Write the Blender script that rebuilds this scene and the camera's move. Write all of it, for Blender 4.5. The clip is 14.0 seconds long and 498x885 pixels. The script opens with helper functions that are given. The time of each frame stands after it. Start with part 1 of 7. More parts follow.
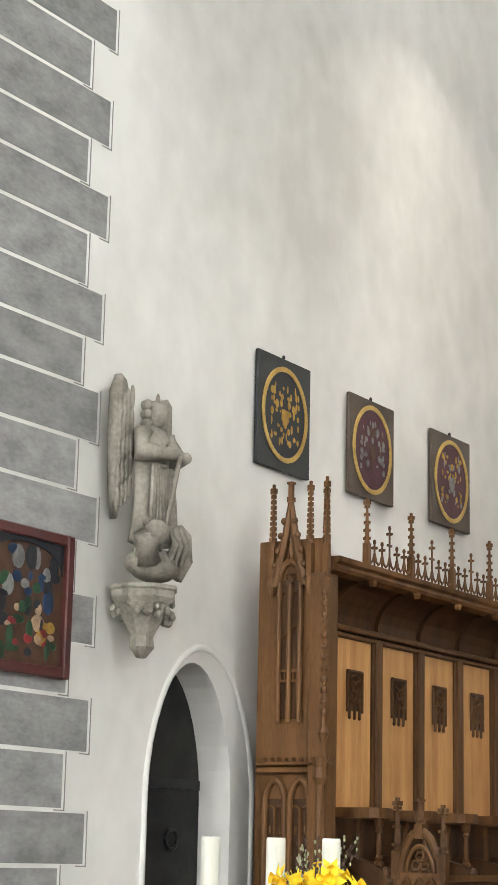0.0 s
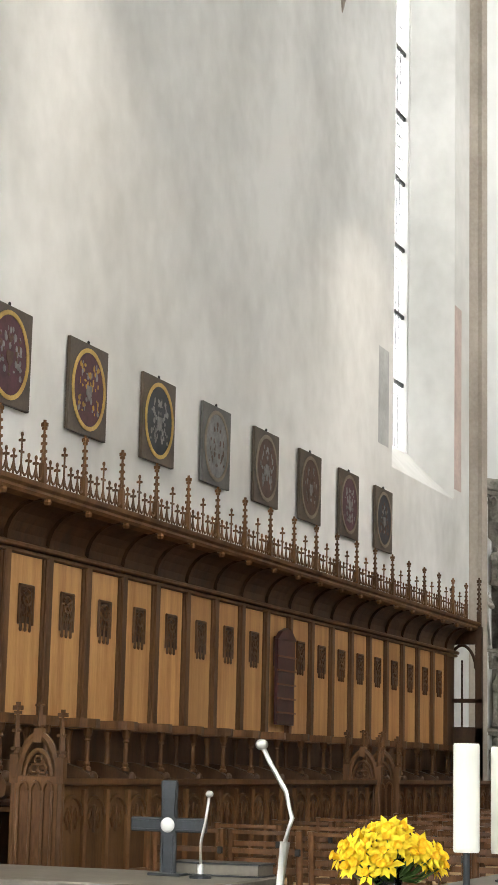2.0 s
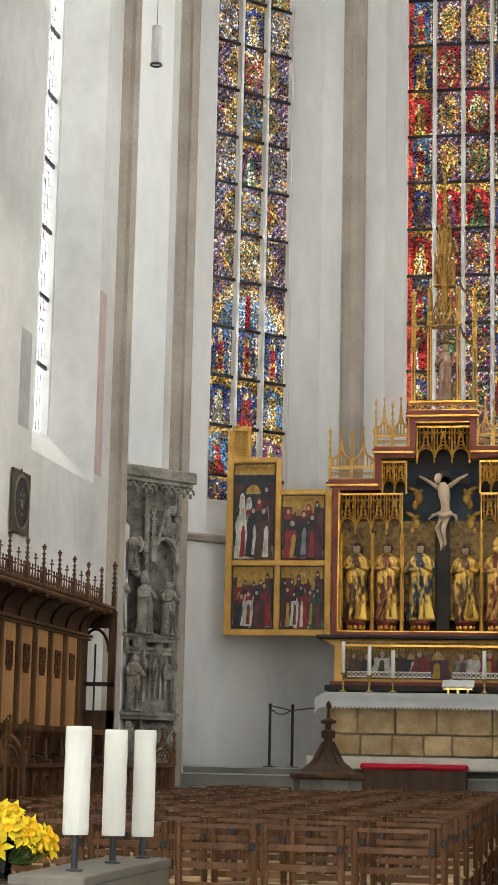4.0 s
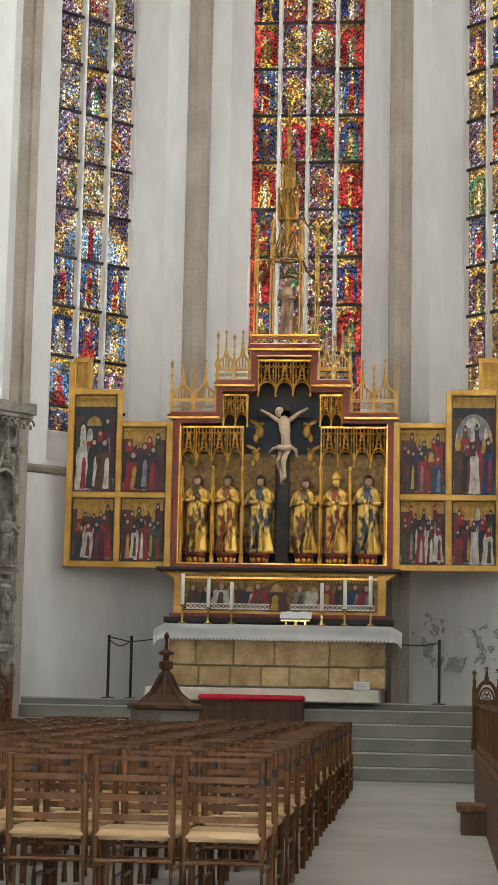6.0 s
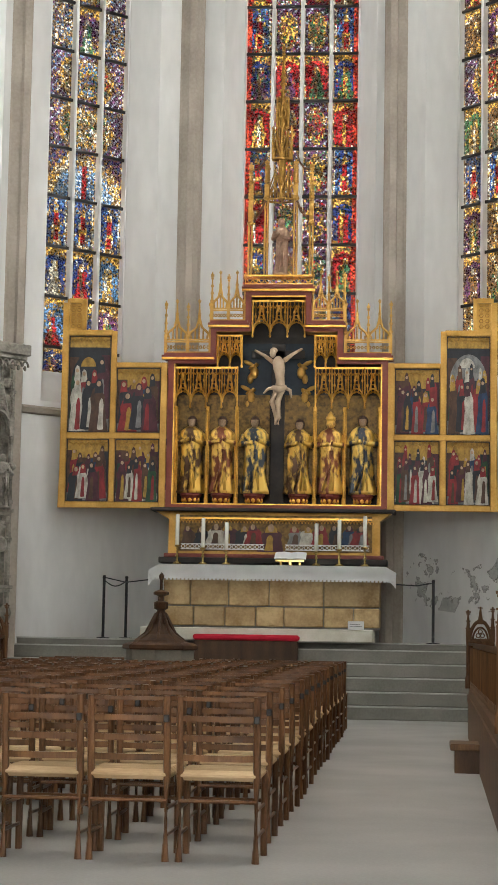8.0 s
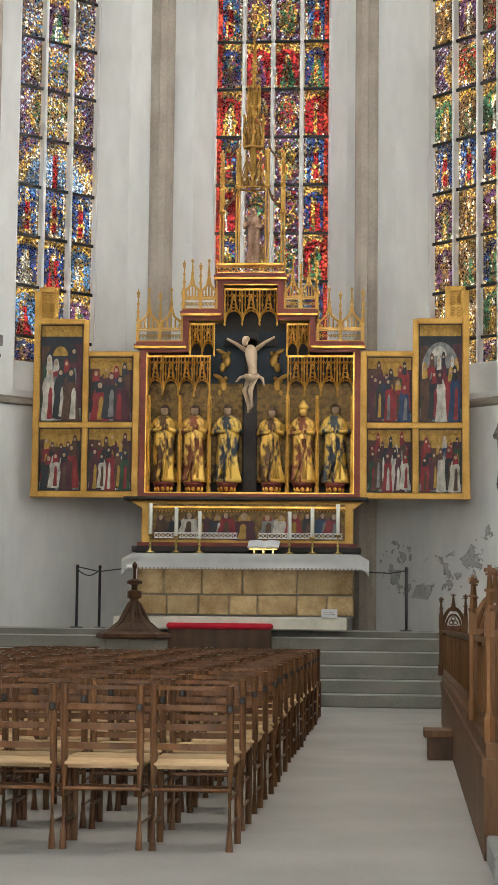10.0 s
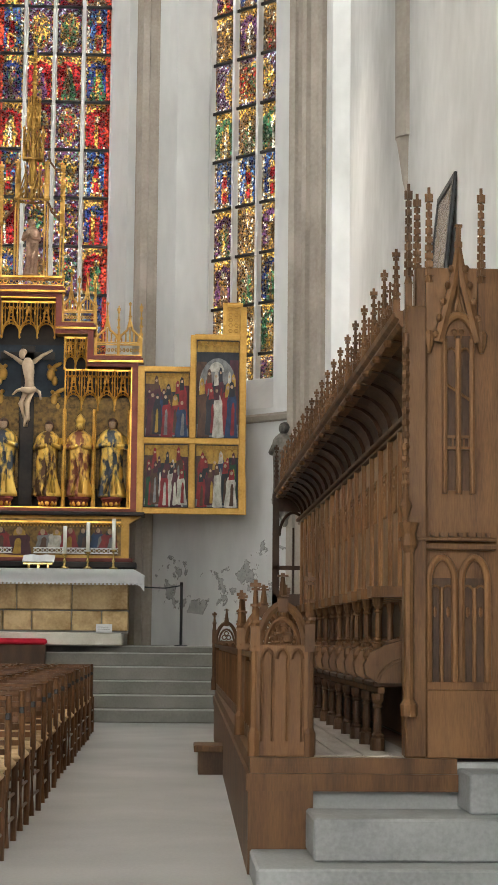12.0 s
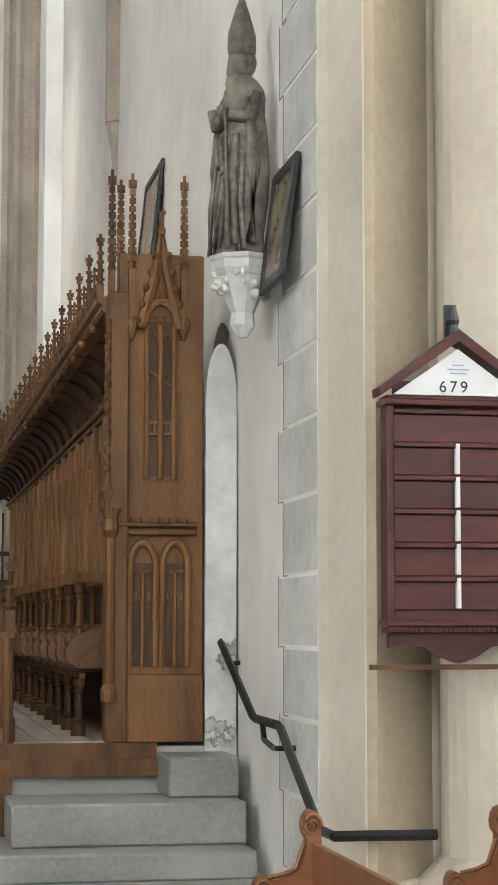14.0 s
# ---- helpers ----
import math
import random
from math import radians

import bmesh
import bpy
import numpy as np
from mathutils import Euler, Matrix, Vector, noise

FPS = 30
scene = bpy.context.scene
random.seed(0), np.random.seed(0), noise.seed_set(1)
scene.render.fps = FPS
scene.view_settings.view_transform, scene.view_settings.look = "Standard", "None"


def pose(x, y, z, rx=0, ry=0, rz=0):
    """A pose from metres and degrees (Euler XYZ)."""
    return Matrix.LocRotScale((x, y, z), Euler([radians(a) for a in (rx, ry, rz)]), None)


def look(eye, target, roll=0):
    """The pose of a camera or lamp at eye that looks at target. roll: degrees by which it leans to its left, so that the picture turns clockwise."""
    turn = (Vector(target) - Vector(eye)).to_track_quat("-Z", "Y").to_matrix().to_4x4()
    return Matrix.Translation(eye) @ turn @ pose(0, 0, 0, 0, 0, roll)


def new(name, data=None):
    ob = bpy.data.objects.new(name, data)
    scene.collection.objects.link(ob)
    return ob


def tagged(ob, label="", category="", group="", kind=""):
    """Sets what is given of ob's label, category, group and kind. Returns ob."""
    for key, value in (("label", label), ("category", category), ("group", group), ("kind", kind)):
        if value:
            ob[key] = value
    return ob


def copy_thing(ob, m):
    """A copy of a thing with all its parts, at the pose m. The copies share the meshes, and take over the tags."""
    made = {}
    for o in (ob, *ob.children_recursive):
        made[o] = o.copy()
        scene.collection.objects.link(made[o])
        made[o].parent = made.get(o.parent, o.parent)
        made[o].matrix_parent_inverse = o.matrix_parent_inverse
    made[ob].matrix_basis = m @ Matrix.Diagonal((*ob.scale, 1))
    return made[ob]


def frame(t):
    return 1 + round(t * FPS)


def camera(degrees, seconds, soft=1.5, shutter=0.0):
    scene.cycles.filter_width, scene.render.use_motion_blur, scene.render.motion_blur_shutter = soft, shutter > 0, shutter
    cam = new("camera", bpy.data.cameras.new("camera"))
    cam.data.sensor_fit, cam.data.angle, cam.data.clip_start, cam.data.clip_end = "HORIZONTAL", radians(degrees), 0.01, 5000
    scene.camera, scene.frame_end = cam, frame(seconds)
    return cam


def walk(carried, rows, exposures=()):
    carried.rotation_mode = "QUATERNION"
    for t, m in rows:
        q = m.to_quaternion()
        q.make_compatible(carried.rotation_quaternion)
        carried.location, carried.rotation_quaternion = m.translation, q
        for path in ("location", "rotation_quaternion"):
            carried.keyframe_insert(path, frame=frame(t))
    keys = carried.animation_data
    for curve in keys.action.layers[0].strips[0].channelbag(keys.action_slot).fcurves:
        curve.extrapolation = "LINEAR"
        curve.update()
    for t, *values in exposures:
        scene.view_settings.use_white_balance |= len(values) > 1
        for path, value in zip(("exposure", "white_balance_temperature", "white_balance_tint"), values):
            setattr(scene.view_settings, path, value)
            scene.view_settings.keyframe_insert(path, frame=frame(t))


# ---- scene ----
PATH = [
    (0.0, -0.303, 0.473, 1.22, -32.65, 12.59, 1.30),
    (0.5, -0.280, 0.487, 1.22, -29.86, 11.81, 1.19),
    (1.0, -0.255, 0.501, 1.22, -26.99, 10.74, 1.26),
    (1.5, -0.231, 0.512, 1.22, -24.25, 10.06, 1.26),
    (2.0, -0.207, 0.523, 1.22, -21.59, 9.97, 1.28),
    (2.5, -0.183, 0.531, 1.22, -19.00, 9.94, 1.37),
    (3.0, -0.159, 0.539, 1.22, -16.45, 9.86, 1.29),
    (3.5, -0.131, 0.547, 1.22, -13.43, 9.79, 1.40),
    (4.0, -0.103, 0.552, 1.22, -10.57, 9.70, 1.21),
    (4.2, -0.094, 0.554, 1.22, -9.61, 9.69, 1.31),
    (6.3, -0.054, 0.559, 1.22, -5.54, 7.30, 1.01),
    (6.5, -0.054, 0.559, 1.22, -5.51, 7.06, 0.98),
    (7.0, -0.054, 0.559, 1.22, -5.47, 6.55, 1.01),
    (7.5, -0.053, 0.559, 1.22, -5.46, 6.14, 1.01),
    (9.8, -0.048, 0.560, 1.22, -4.92, 5.55, 0.59),
    (10.0, -0.045, 0.560, 1.22, -4.61, 5.52, 0.63),
    (10.5, -0.035, 0.561, 1.22, -3.59, 5.44, 0.49),
    (11.0, -0.015, 0.562, 1.22, -1.57, 5.51, 0.44),
    (11.5, 0.003, 0.562, 1.22, 0.30, 5.79, 0.60),
    (12.0, 0.022, 0.562, 1.22, 2.20, 6.05, 0.58),
    (12.5, 0.044, 0.560, 1.22, 4.45, 6.09, 0.08),
    (13.0, 0.066, 0.558, 1.22, 6.71, 5.95, -0.09),
    (13.5, 0.087, 0.555, 1.22, 8.90, 5.81, -0.05),
    (14.0, 0.107, 0.552, 1.22, 10.98, 5.65, 0.06),
]
cam = camera(15.36, 14.0)
walk(cam, [(t, pose(x, y, z, 90 + pit, 0, -yaw) @ pose(0, 0, 0, 0, 0, rol)) for t, x, y, z, yaw, pit, rol in PATH],
     exposures=((0.0, 0.28), (2.0, 0.22), (4.0, -0.10), (7.0, 0.02), (11.0, 0.10), (12.5, 0.14), (14.0, 0.0)))

# ---- light ----
world = bpy.data.worlds.new("sky")
scene.world = world
world.use_nodes = True
wn = world.node_tree
sky = wn.nodes.new("ShaderNodeTexSky")
sky.sky_type, sky.sun_disc = "NISHITA", False
sky.sun_elevation, sky.sun_rotation = radians(35), radians(150)
wn.links.new(sky.outputs[0], wn.nodes["Background"].inputs[0])
wn.nodes["Background"].inputs[1].default_value = 0.10
sun = new("sun", bpy.data.lights.new("sun", "SUN"))
sun.data.energy, sun.data.angle, sun.data.color = 0.8, radians(15), (1, 0.95, 0.88)
sun.matrix_world = look((10, -17, 14), (0, 0, 0))

# "nave" and "west" belong to unseen windows, added as fill light
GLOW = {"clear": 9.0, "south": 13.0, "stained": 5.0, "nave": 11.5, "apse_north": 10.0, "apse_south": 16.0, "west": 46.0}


def window_lamp(place, target, w, h, glow, colour=(1.0, 0.982, 0.945)):
    """Skylight in a window's opening; glow is its radiance."""
    lamp = new("window_light", bpy.data.lights.new("window_light", "AREA"))
    lamp.data.shape, lamp.data.size, lamp.data.size_y = "RECTANGLE", w, h
    lamp.data.energy, lamp.data.color = glow * math.pi * w * h, colour
    d = Vector(target) - Vector(place)
    lamp.matrix_world = Matrix.Translation(place) @ d.to_track_quat("-Z", "Y").to_matrix().to_4x4()
    return lamp



def tube_lamp(x, y, z, watts=42.0):
    """The light that a hanging tube lamp throws down; three of the lamps are added."""
    lamp = new("tube_light", bpy.data.lights.new("tube_light", "AREA"))
    lamp.data.shape, lamp.data.size = "DISK", 0.10
    lamp.data.energy, lamp.data.color = watts, (1.0, 0.90, 0.78)
    lamp.data.spread = radians(95)
    lamp.matrix_world = Matrix.Translation((x, y, z))
    return lamp


# ---- materials ----
def nodes_of(m):
    m.use_nodes = True
    return m.node_tree.nodes, m.node_tree.links, m.node_tree.nodes["Principled BSDF"]


def ramp(n, stops, mode="LINEAR"):
    r = n.new("ShaderNodeValToRGB")
    r.color_ramp.interpolation = mode
    els = r.color_ramp.elements
    while len(els) < len(stops):
        els.new(1.0)
    for e, (p, c) in zip(els, stops):
        e.position, e.color = p, (*c, 1)
    return r


def mat(name, a, b, rough=0.7, scale=3.0, fine=40.0, bump=0.2, metal=0.0, stretch=(1, 1, 1), piece=0.0, spec=0.4, depth=0.01, coat=0.0, lo=0.3, hi=0.7, place=False, grain=0.45):
    """Surface between colours a and b: broad patches, fine grain, relief; piece: spread of brightness from object to object."""
    m = bpy.data.materials.new(name)
    n, l, p = nodes_of(m)
    tc = n.new("ShaderNodeTexCoord")
    mp = n.new("ShaderNodeMapping")
    mp.inputs["Scale"].default_value = stretch
    l.new(n.new("ShaderNodeNewGeometry").outputs["Position"] if place else tc.outputs["Object"], mp.inputs[0])
    info = n.new("ShaderNodeObjectInfo")
    off = n.new("ShaderNodeVectorMath")
    off.operation = "MULTIPLY_ADD"
    l.new(info.outputs["Random"], off.inputs[0])
    off.inputs[1].default_value = (17, 23, 31) if piece else (0, 0, 0)
    l.new(mp.outputs[0], off.inputs[2])
    big, small = n.new("ShaderNodeTexNoise"), n.new("ShaderNodeTexNoise")
    big.inputs["Scale"].default_value, big.inputs["Detail"].default_value = scale, 5
    small.inputs["Scale"].default_value, small.inputs["Detail"].default_value = fine, 4
    l.new(off.outputs[0], big.inputs["Vector"])
    l.new(off.outputs[0], small.inputs["Vector"])
    mx = n.new("ShaderNodeMath")
    mx.operation = "MULTIPLY_ADD"
    l.new(small.outputs[0], mx.inputs[0])
    mx.inputs[1].default_value = grain
    sub = n.new("ShaderNodeMath")
    sub.operation = "SUBTRACT"
    l.new(big.outputs[0], sub.inputs[0])
    sub.inputs[1].default_value = grain / 2
    l.new(sub.outputs[0], mx.inputs[2])
    r = ramp(n, ((lo, a), (hi, b)))
    l.new(mx.outputs[0], r.inputs[0])
    last = r.outputs[0]
    if piece:
        hsv = n.new("ShaderNodeHueSaturation")
        mr = n.new("ShaderNodeMapRange")
        mr.inputs[3].default_value, mr.inputs[4].default_value = 1 - piece, 1 + piece
        l.new(info.outputs["Random"], mr.inputs[0])
        l.new(mr.outputs[0], hsv.inputs["Value"])
        l.new(last, hsv.inputs["Color"])
        last = hsv.outputs[0]
    l.new(last, p.inputs["Base Color"])
    p.inputs["Roughness"].default_value, p.inputs["Metallic"].default_value = rough, metal
    p.inputs["Specular IOR Level"].default_value = spec
    p.inputs["Coat Weight"].default_value = coat
    if bump:
        bp = n.new("ShaderNodeBump")
        bp.inputs["Strength"].default_value, bp.inputs["Distance"].default_value = bump, depth
        l.new(mx.outputs[0], bp.inputs["Height"])
        l.new(bp.outputs[0], p.inputs["Normal"])
    return m


def glass_mat(name, stops, scale, lead=0.05, white=0.0):
    """Leaded glass: cells of coloured glass that let the daylight through, with dark lead between them."""
    m = bpy.data.materials.new(name)
    n, l, p = nodes_of(m)
    tc, info = n.new("ShaderNodeTexCoord"), n.new("ShaderNodeObjectInfo")
    off = n.new("ShaderNodeVectorMath")
    off.operation = "MULTIPLY_ADD"
    l.new(info.outputs["Random"], off.inputs[0])
    off.inputs[1].default_value = (37, 53, 71)
    l.new(tc.outputs["Object"], off.inputs[2])
    warp = n.new("ShaderNodeTexNoise")
    warp.inputs["Scale"].default_value = 4.0
    l.new(off.outputs[0], warp.inputs["Vector"])
    add = n.new("ShaderNodeVectorMath")
    add.operation = "MULTIPLY_ADD"
    l.new(warp.outputs["Color"], add.inputs[0])
    add.inputs[1].default_value = (0.12, 0.12, 0.12)
    l.new(off.outputs[0], add.inputs[2])
    v, e = n.new("ShaderNodeTexVoronoi"), n.new("ShaderNodeTexVoronoi")
    e.feature = "DISTANCE_TO_EDGE"
    for q in (v, e):
        q.inputs["Scale"].default_value = scale
        l.new(add.outputs[0], q.inputs["Vector"])
    sep = n.new("ShaderNodeSeparateColor")
    l.new(v.outputs["Color"], sep.inputs[0])
    r = ramp(n, stops, "CONSTANT")
    zone = n.new("ShaderNodeTexNoise")
    zone.inputs["Scale"].default_value, zone.inputs["Detail"].default_value = 3.2, 1.0
    l.new(off.outputs[0], zone.inputs["Vector"])
    zr = n.new("ShaderNodeMapRange")
    zr.inputs[1].default_value, zr.inputs[2].default_value, zr.inputs[3].default_value, zr.inputs[4].default_value = 0.33, 0.67, 0.0, 0.6
    l.new(zone.outputs[0], zr.inputs[0])
    pick = n.new("ShaderNodeMath")
    pick.operation = "MULTIPLY_ADD"
    pick.inputs[1].default_value = 0.4
    l.new(sep.outputs[0], pick.inputs[0])
    l.new(zr.outputs[0], pick.inputs[2])
    l.new(pick.outputs[0], r.inputs[0])
    grain = n.new("ShaderNodeTexNoise")
    grain.inputs["Scale"].default_value, grain.inputs["Detail"].default_value = 26.0, 3
    l.new(off.outputs[0], grain.inputs["Vector"])
    gr = ramp(n, ((0.42, (0.04, 0.035, 0.03)), (0.64, (1, 1, 1))))
    l.new(grain.outputs[0], gr.inputs[0])
    mul = n.new("ShaderNodeMix")
    mul.data_type, mul.blend_type = "RGBA", "MULTIPLY"
    mul.inputs[0].default_value = 0.92 - white
    l.new(r.outputs[0], mul.inputs[6])
    l.new(gr.outputs[0], mul.inputs[7])
    tr = n.new("ShaderNodeBsdfTransparent")
    l.new(mul.outputs[2], tr.inputs[0])
    tl = n.new("ShaderNodeBsdfTranslucent")
    l.new(mul.outputs[2], tl.inputs[0])
    both = n.new("ShaderNodeMixShader")
    both.inputs[0].default_value = 0.65
    l.new(tr.outputs[0], both.inputs[1])
    l.new(tl.outputs[0], both.inputs[2])
    edge = n.new("ShaderNodeMath")
    edge.operation = "GREATER_THAN"
    edge.inputs[1].default_value = lead
    l.new(e.outputs["Distance"], edge.inputs[0])
    mix = n.new("ShaderNodeMixShader")
    l.new(edge.outputs[0], mix.inputs[0])
    p.inputs["Base Color"].default_value = (0.015, 0.015, 0.017, 1)
    p.inputs["Roughness"].default_value = 0.6
    l.new(p.outputs[0], mix.inputs[1])
    l.new(both.outputs[0], mix.inputs[2])
    l.new(mix.outputs[0], n["Material Output"].inputs[0])
    return m


PLASTER = mat("plaster", (0.55, 0.545, 0.525), (0.83, 0.825, 0.81), 0.92, 0.42, 5.0, 0.3, stretch=(1, 1, 0.8), depth=0.02, lo=0.28, hi=0.62, place=True, grain=0.22)
PLASTER_APSE = mat("apse_plaster", (0.58, 0.58, 0.575), (0.80, 0.80, 0.79), 0.92, 0.5, 6.0, 0.15, stretch=(1, 1, 0.35), lo=0.28, hi=0.65, place=True, grain=0.25)
BEIGE = mat("shaft_stone", (0.33, 0.285, 0.24), (0.47, 0.415, 0.355), 0.85, 1.2, 20.0, 0.15)
CREAM = mat("cream_stone", (0.43, 0.385, 0.32), (0.60, 0.55, 0.475), 0.85, 0.8, 18.0, 0.25, place=True, grain=0.3)
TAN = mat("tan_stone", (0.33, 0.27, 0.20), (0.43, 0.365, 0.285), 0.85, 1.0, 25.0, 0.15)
QUOIN = mat("grey_quoin", (0.20, 0.20, 0.205), (0.34, 0.34, 0.345), 0.85, 3.5, 22.0, 0.25, piece=0.12, stretch=(1, 1, 2.2))
QUOIN_PALE = mat("pale_quoin", (0.46, 0.47, 0.47), (0.66, 0.66, 0.65), 0.85, 2.5, 18.0, 0.25, piece=0.08)
LINE_DARK = mat("grey_line", (0.20, 0.20, 0.2), (0.28, 0.28, 0.28), 0.85, 4.0, 30.0, 0.0)
FLOOR = mat("stone_floor", (0.27, 0.27, 0.265), (0.37, 0.37, 0.36), 0.5, 0.9, 50.0, 0.1, place=True)
STEP = mat("grey_step", (0.15, 0.145, 0.125), (0.24, 0.23, 0.205), 0.7, 1.5, 45.0, 0.15)
STEP_PALE = mat("pale_step", (0.16, 0.162, 0.162), (0.27, 0.272, 0.27), 0.7, 1.5, 45.0, 0.15)
# pale stone colour for the light that the altar step edges catch
EDGE_LIGHT = mat("edge_light", (0.34, 0.335, 0.31), (0.52, 0.51, 0.48), 0.6, 2.5, 45.0, 0.15)
SAND = mat("sandstone", (0.26, 0.165, 0.07), (0.50, 0.37, 0.20), 0.9, 3.5, 24.0, 0.5, piece=0.18, depth=0.02)
GREYSTONE = mat("carved_stone", (0.13, 0.12, 0.10), (0.38, 0.355, 0.31), 0.9, 5.0, 30.0, 0.6, depth=0.02)
FIGSTONE = mat("figure_stone", (0.17, 0.155, 0.13), (0.34, 0.32, 0.28), 0.85, 6.0, 40.0, 0.4)
# statue stone; the stone shrine's painted recess shade uses it too
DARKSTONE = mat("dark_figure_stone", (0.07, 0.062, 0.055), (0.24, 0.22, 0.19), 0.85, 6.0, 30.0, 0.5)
OAK = mat("oak", (0.072, 0.031, 0.010), (0.180, 0.086, 0.031), 0.5, 1.6, 26.0, 0.2, stretch=(5, 5, 0.6), piece=0.15, spec=0.25)
# dark oak; also used as shade in the stall ends and under the canopy
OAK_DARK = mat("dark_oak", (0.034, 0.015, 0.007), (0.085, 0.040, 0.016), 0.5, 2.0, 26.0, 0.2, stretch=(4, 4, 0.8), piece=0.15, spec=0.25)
OAK_MID = mat("brown_oak", (0.065, 0.028, 0.010), (0.155, 0.072, 0.026), 0.5, 1.8, 26.0, 0.2, stretch=(5, 5, 0.6), piece=0.15, spec=0.25)
# lighter copy of the oak, with the light on the south stall backs in it
OAK_LIT = mat("lit_oak", (0.15, 0.068, 0.023), (0.30, 0.148, 0.055), 0.45, 1.8, 26.0, 0.2, stretch=(5, 5, 0.6), piece=0.15, spec=0.3)
OAK_PANEL = mat("light_oak_panel", (0.44, 0.205, 0.065), (0.66, 0.375, 0.145), 0.5, 1.8, 26.0, 0.08, stretch=(6, 6, 0.4), piece=0.14, spec=0.25)
CHAIR_WOOD = mat("chair_wood", (0.066, 0.028, 0.011), (0.165, 0.076, 0.031), 0.28, 3.0, 40.0, 0.1, stretch=(3, 3, 0.7), piece=0.2, spec=0.35)
RUSH = mat("woven_rush", (0.36, 0.235, 0.125), (0.56, 0.41, 0.25), 0.9, 6.0, 70.0, 0.5, stretch=(0.3, 4, 1), piece=0.1, spec=0.1)
GREY_PLANK = mat("worn_plank", (0.19, 0.165, 0.14), (0.36, 0.32, 0.28), 0.6, 2.0, 26.0, 0.2, stretch=(5, 0.5, 5), piece=0.15)
GOLD = mat("gilding", (0.46, 0.22, 0.03), (0.80, 0.46, 0.10), 0.34, 5.0, 30.0, 0.25, metal=0.75)
GOLD_FLAT = mat("dull_gilding", (0.26, 0.135, 0.02), (0.46, 0.265, 0.055), 0.5, 7.0, 45.0, 0.35, metal=0.45)
GOLD_FRAME = mat("gilt_frame", (0.36, 0.19, 0.03), (0.56, 0.325, 0.075), 0.45, 3.0, 30.0, 0.15, metal=0.4)
RED_TRIM = mat("red_trim", (0.13, 0.018, 0.012), (0.21, 0.035, 0.02), 0.5, 4.0, 30.0, 0.1)
DARK_BOX = mat("dark_niche", (0.02, 0.018, 0.02), (0.045, 0.035, 0.03), 0.7, 3.0, 20.0, 0.1)
DARK_BLUE = mat("dark_blue_ground", (0.008, 0.017, 0.03), (0.02, 0.035, 0.055), 0.6, 4.0, 20.0, 0.1)
BROCADE = mat("gold_brocade", (0.06, 0.034, 0.010), (0.25, 0.145, 0.036), 0.5, 14.0, 24.0, 0.3, metal=0.4)
FLESH = mat("pale_painted_wood", (0.50, 0.36, 0.24), (0.64, 0.49, 0.34), 0.55, 5.0, 30.0, 0.1)
LINEN = mat("white_linen", (0.78, 0.78, 0.78), (0.86, 0.86, 0.86), 0.9, 3.0, 60.0, 0.2)
CANDLE = mat("wax", (0.76, 0.76, 0.69), (0.82, 0.82, 0.76), 0.5, 1.5, 8.0, 0.03)
BRASS = mat("brass", (0.55, 0.38, 0.12), (0.72, 0.53, 0.2), 0.25, 5.0, 30.0, 0.05, metal=0.9)
IRON = mat("black_iron", (0.012, 0.012, 0.013), (0.03, 0.03, 0.032), 0.45, 6.0, 50.0, 0.1, metal=0.3)
STEEL = mat("brushed_steel", (0.62, 0.62, 0.6), (0.76, 0.76, 0.74), 0.3, 5.0, 60.0, 0.05, metal=0.8)
GREY_METAL = mat("grey_metal", (0.035, 0.04, 0.045), (0.075, 0.08, 0.09), 0.35, 5.0, 50.0, 0.1, metal=0.6)
RED_CLOTH = mat("red_cloth", (0.40, 0.006, 0.02), (0.52, 0.012, 0.035), 0.9, 5.0, 80.0, 0.2)
BOARD = mat("red_brown_board", (0.040, 0.010, 0.010), (0.080, 0.020, 0.018), 0.35, 3.0, 40.0, 0.05, stretch=(0.5, 4, 4), piece=0.15)
PEW = mat("pew_wood", (0.14, 0.05, 0.02), (0.24, 0.095, 0.04), 0.4, 3.0, 40.0, 0.1, stretch=(1, 4, 4))
PAPER = mat("white_paper", (0.62, 0.63, 0.65), (0.68, 0.69, 0.71), 0.8, 5.0, 60.0, 0.05)
INK = mat("ink", (0.02, 0.02, 0.022), (0.04, 0.04, 0.042), 0.7, 5.0, 60.0, 0.0)
DOOR_BLACK = mat("blackened_door", (0.006, 0.006, 0.007), (0.02, 0.019, 0.018), 0.6, 5.0, 30.0, 0.2)
YELLOW = mat("yellow_petal", (0.80, 0.56, 0.01), (0.92, 0.74, 0.03), 0.6, 12.0, 60.0, 0.1)
ORANGE = mat("orange_trumpet", (0.80, 0.44, 0.005), (0.90, 0.60, 0.01), 0.6, 12.0, 60.0, 0.1)
GREEN = mat("leaf_green", (0.05, 0.11, 0.02), (0.11, 0.2, 0.05), 0.6, 12.0, 60.0, 0.1)
TWIG = mat("twig", (0.05, 0.03, 0.02), (0.10, 0.06, 0.05), 0.8, 12.0, 60.0, 0.1)
CLAY = mat("glazed_clay", (0.09, 0.085, 0.065), (0.22, 0.21, 0.17), 0.35, 8.0, 40.0, 0.1)
WHITE_LAMP = mat("white_enamel", (0.74, 0.74, 0.73), (0.8, 0.8, 0.79), 0.4, 5.0, 40.0, 0.0)
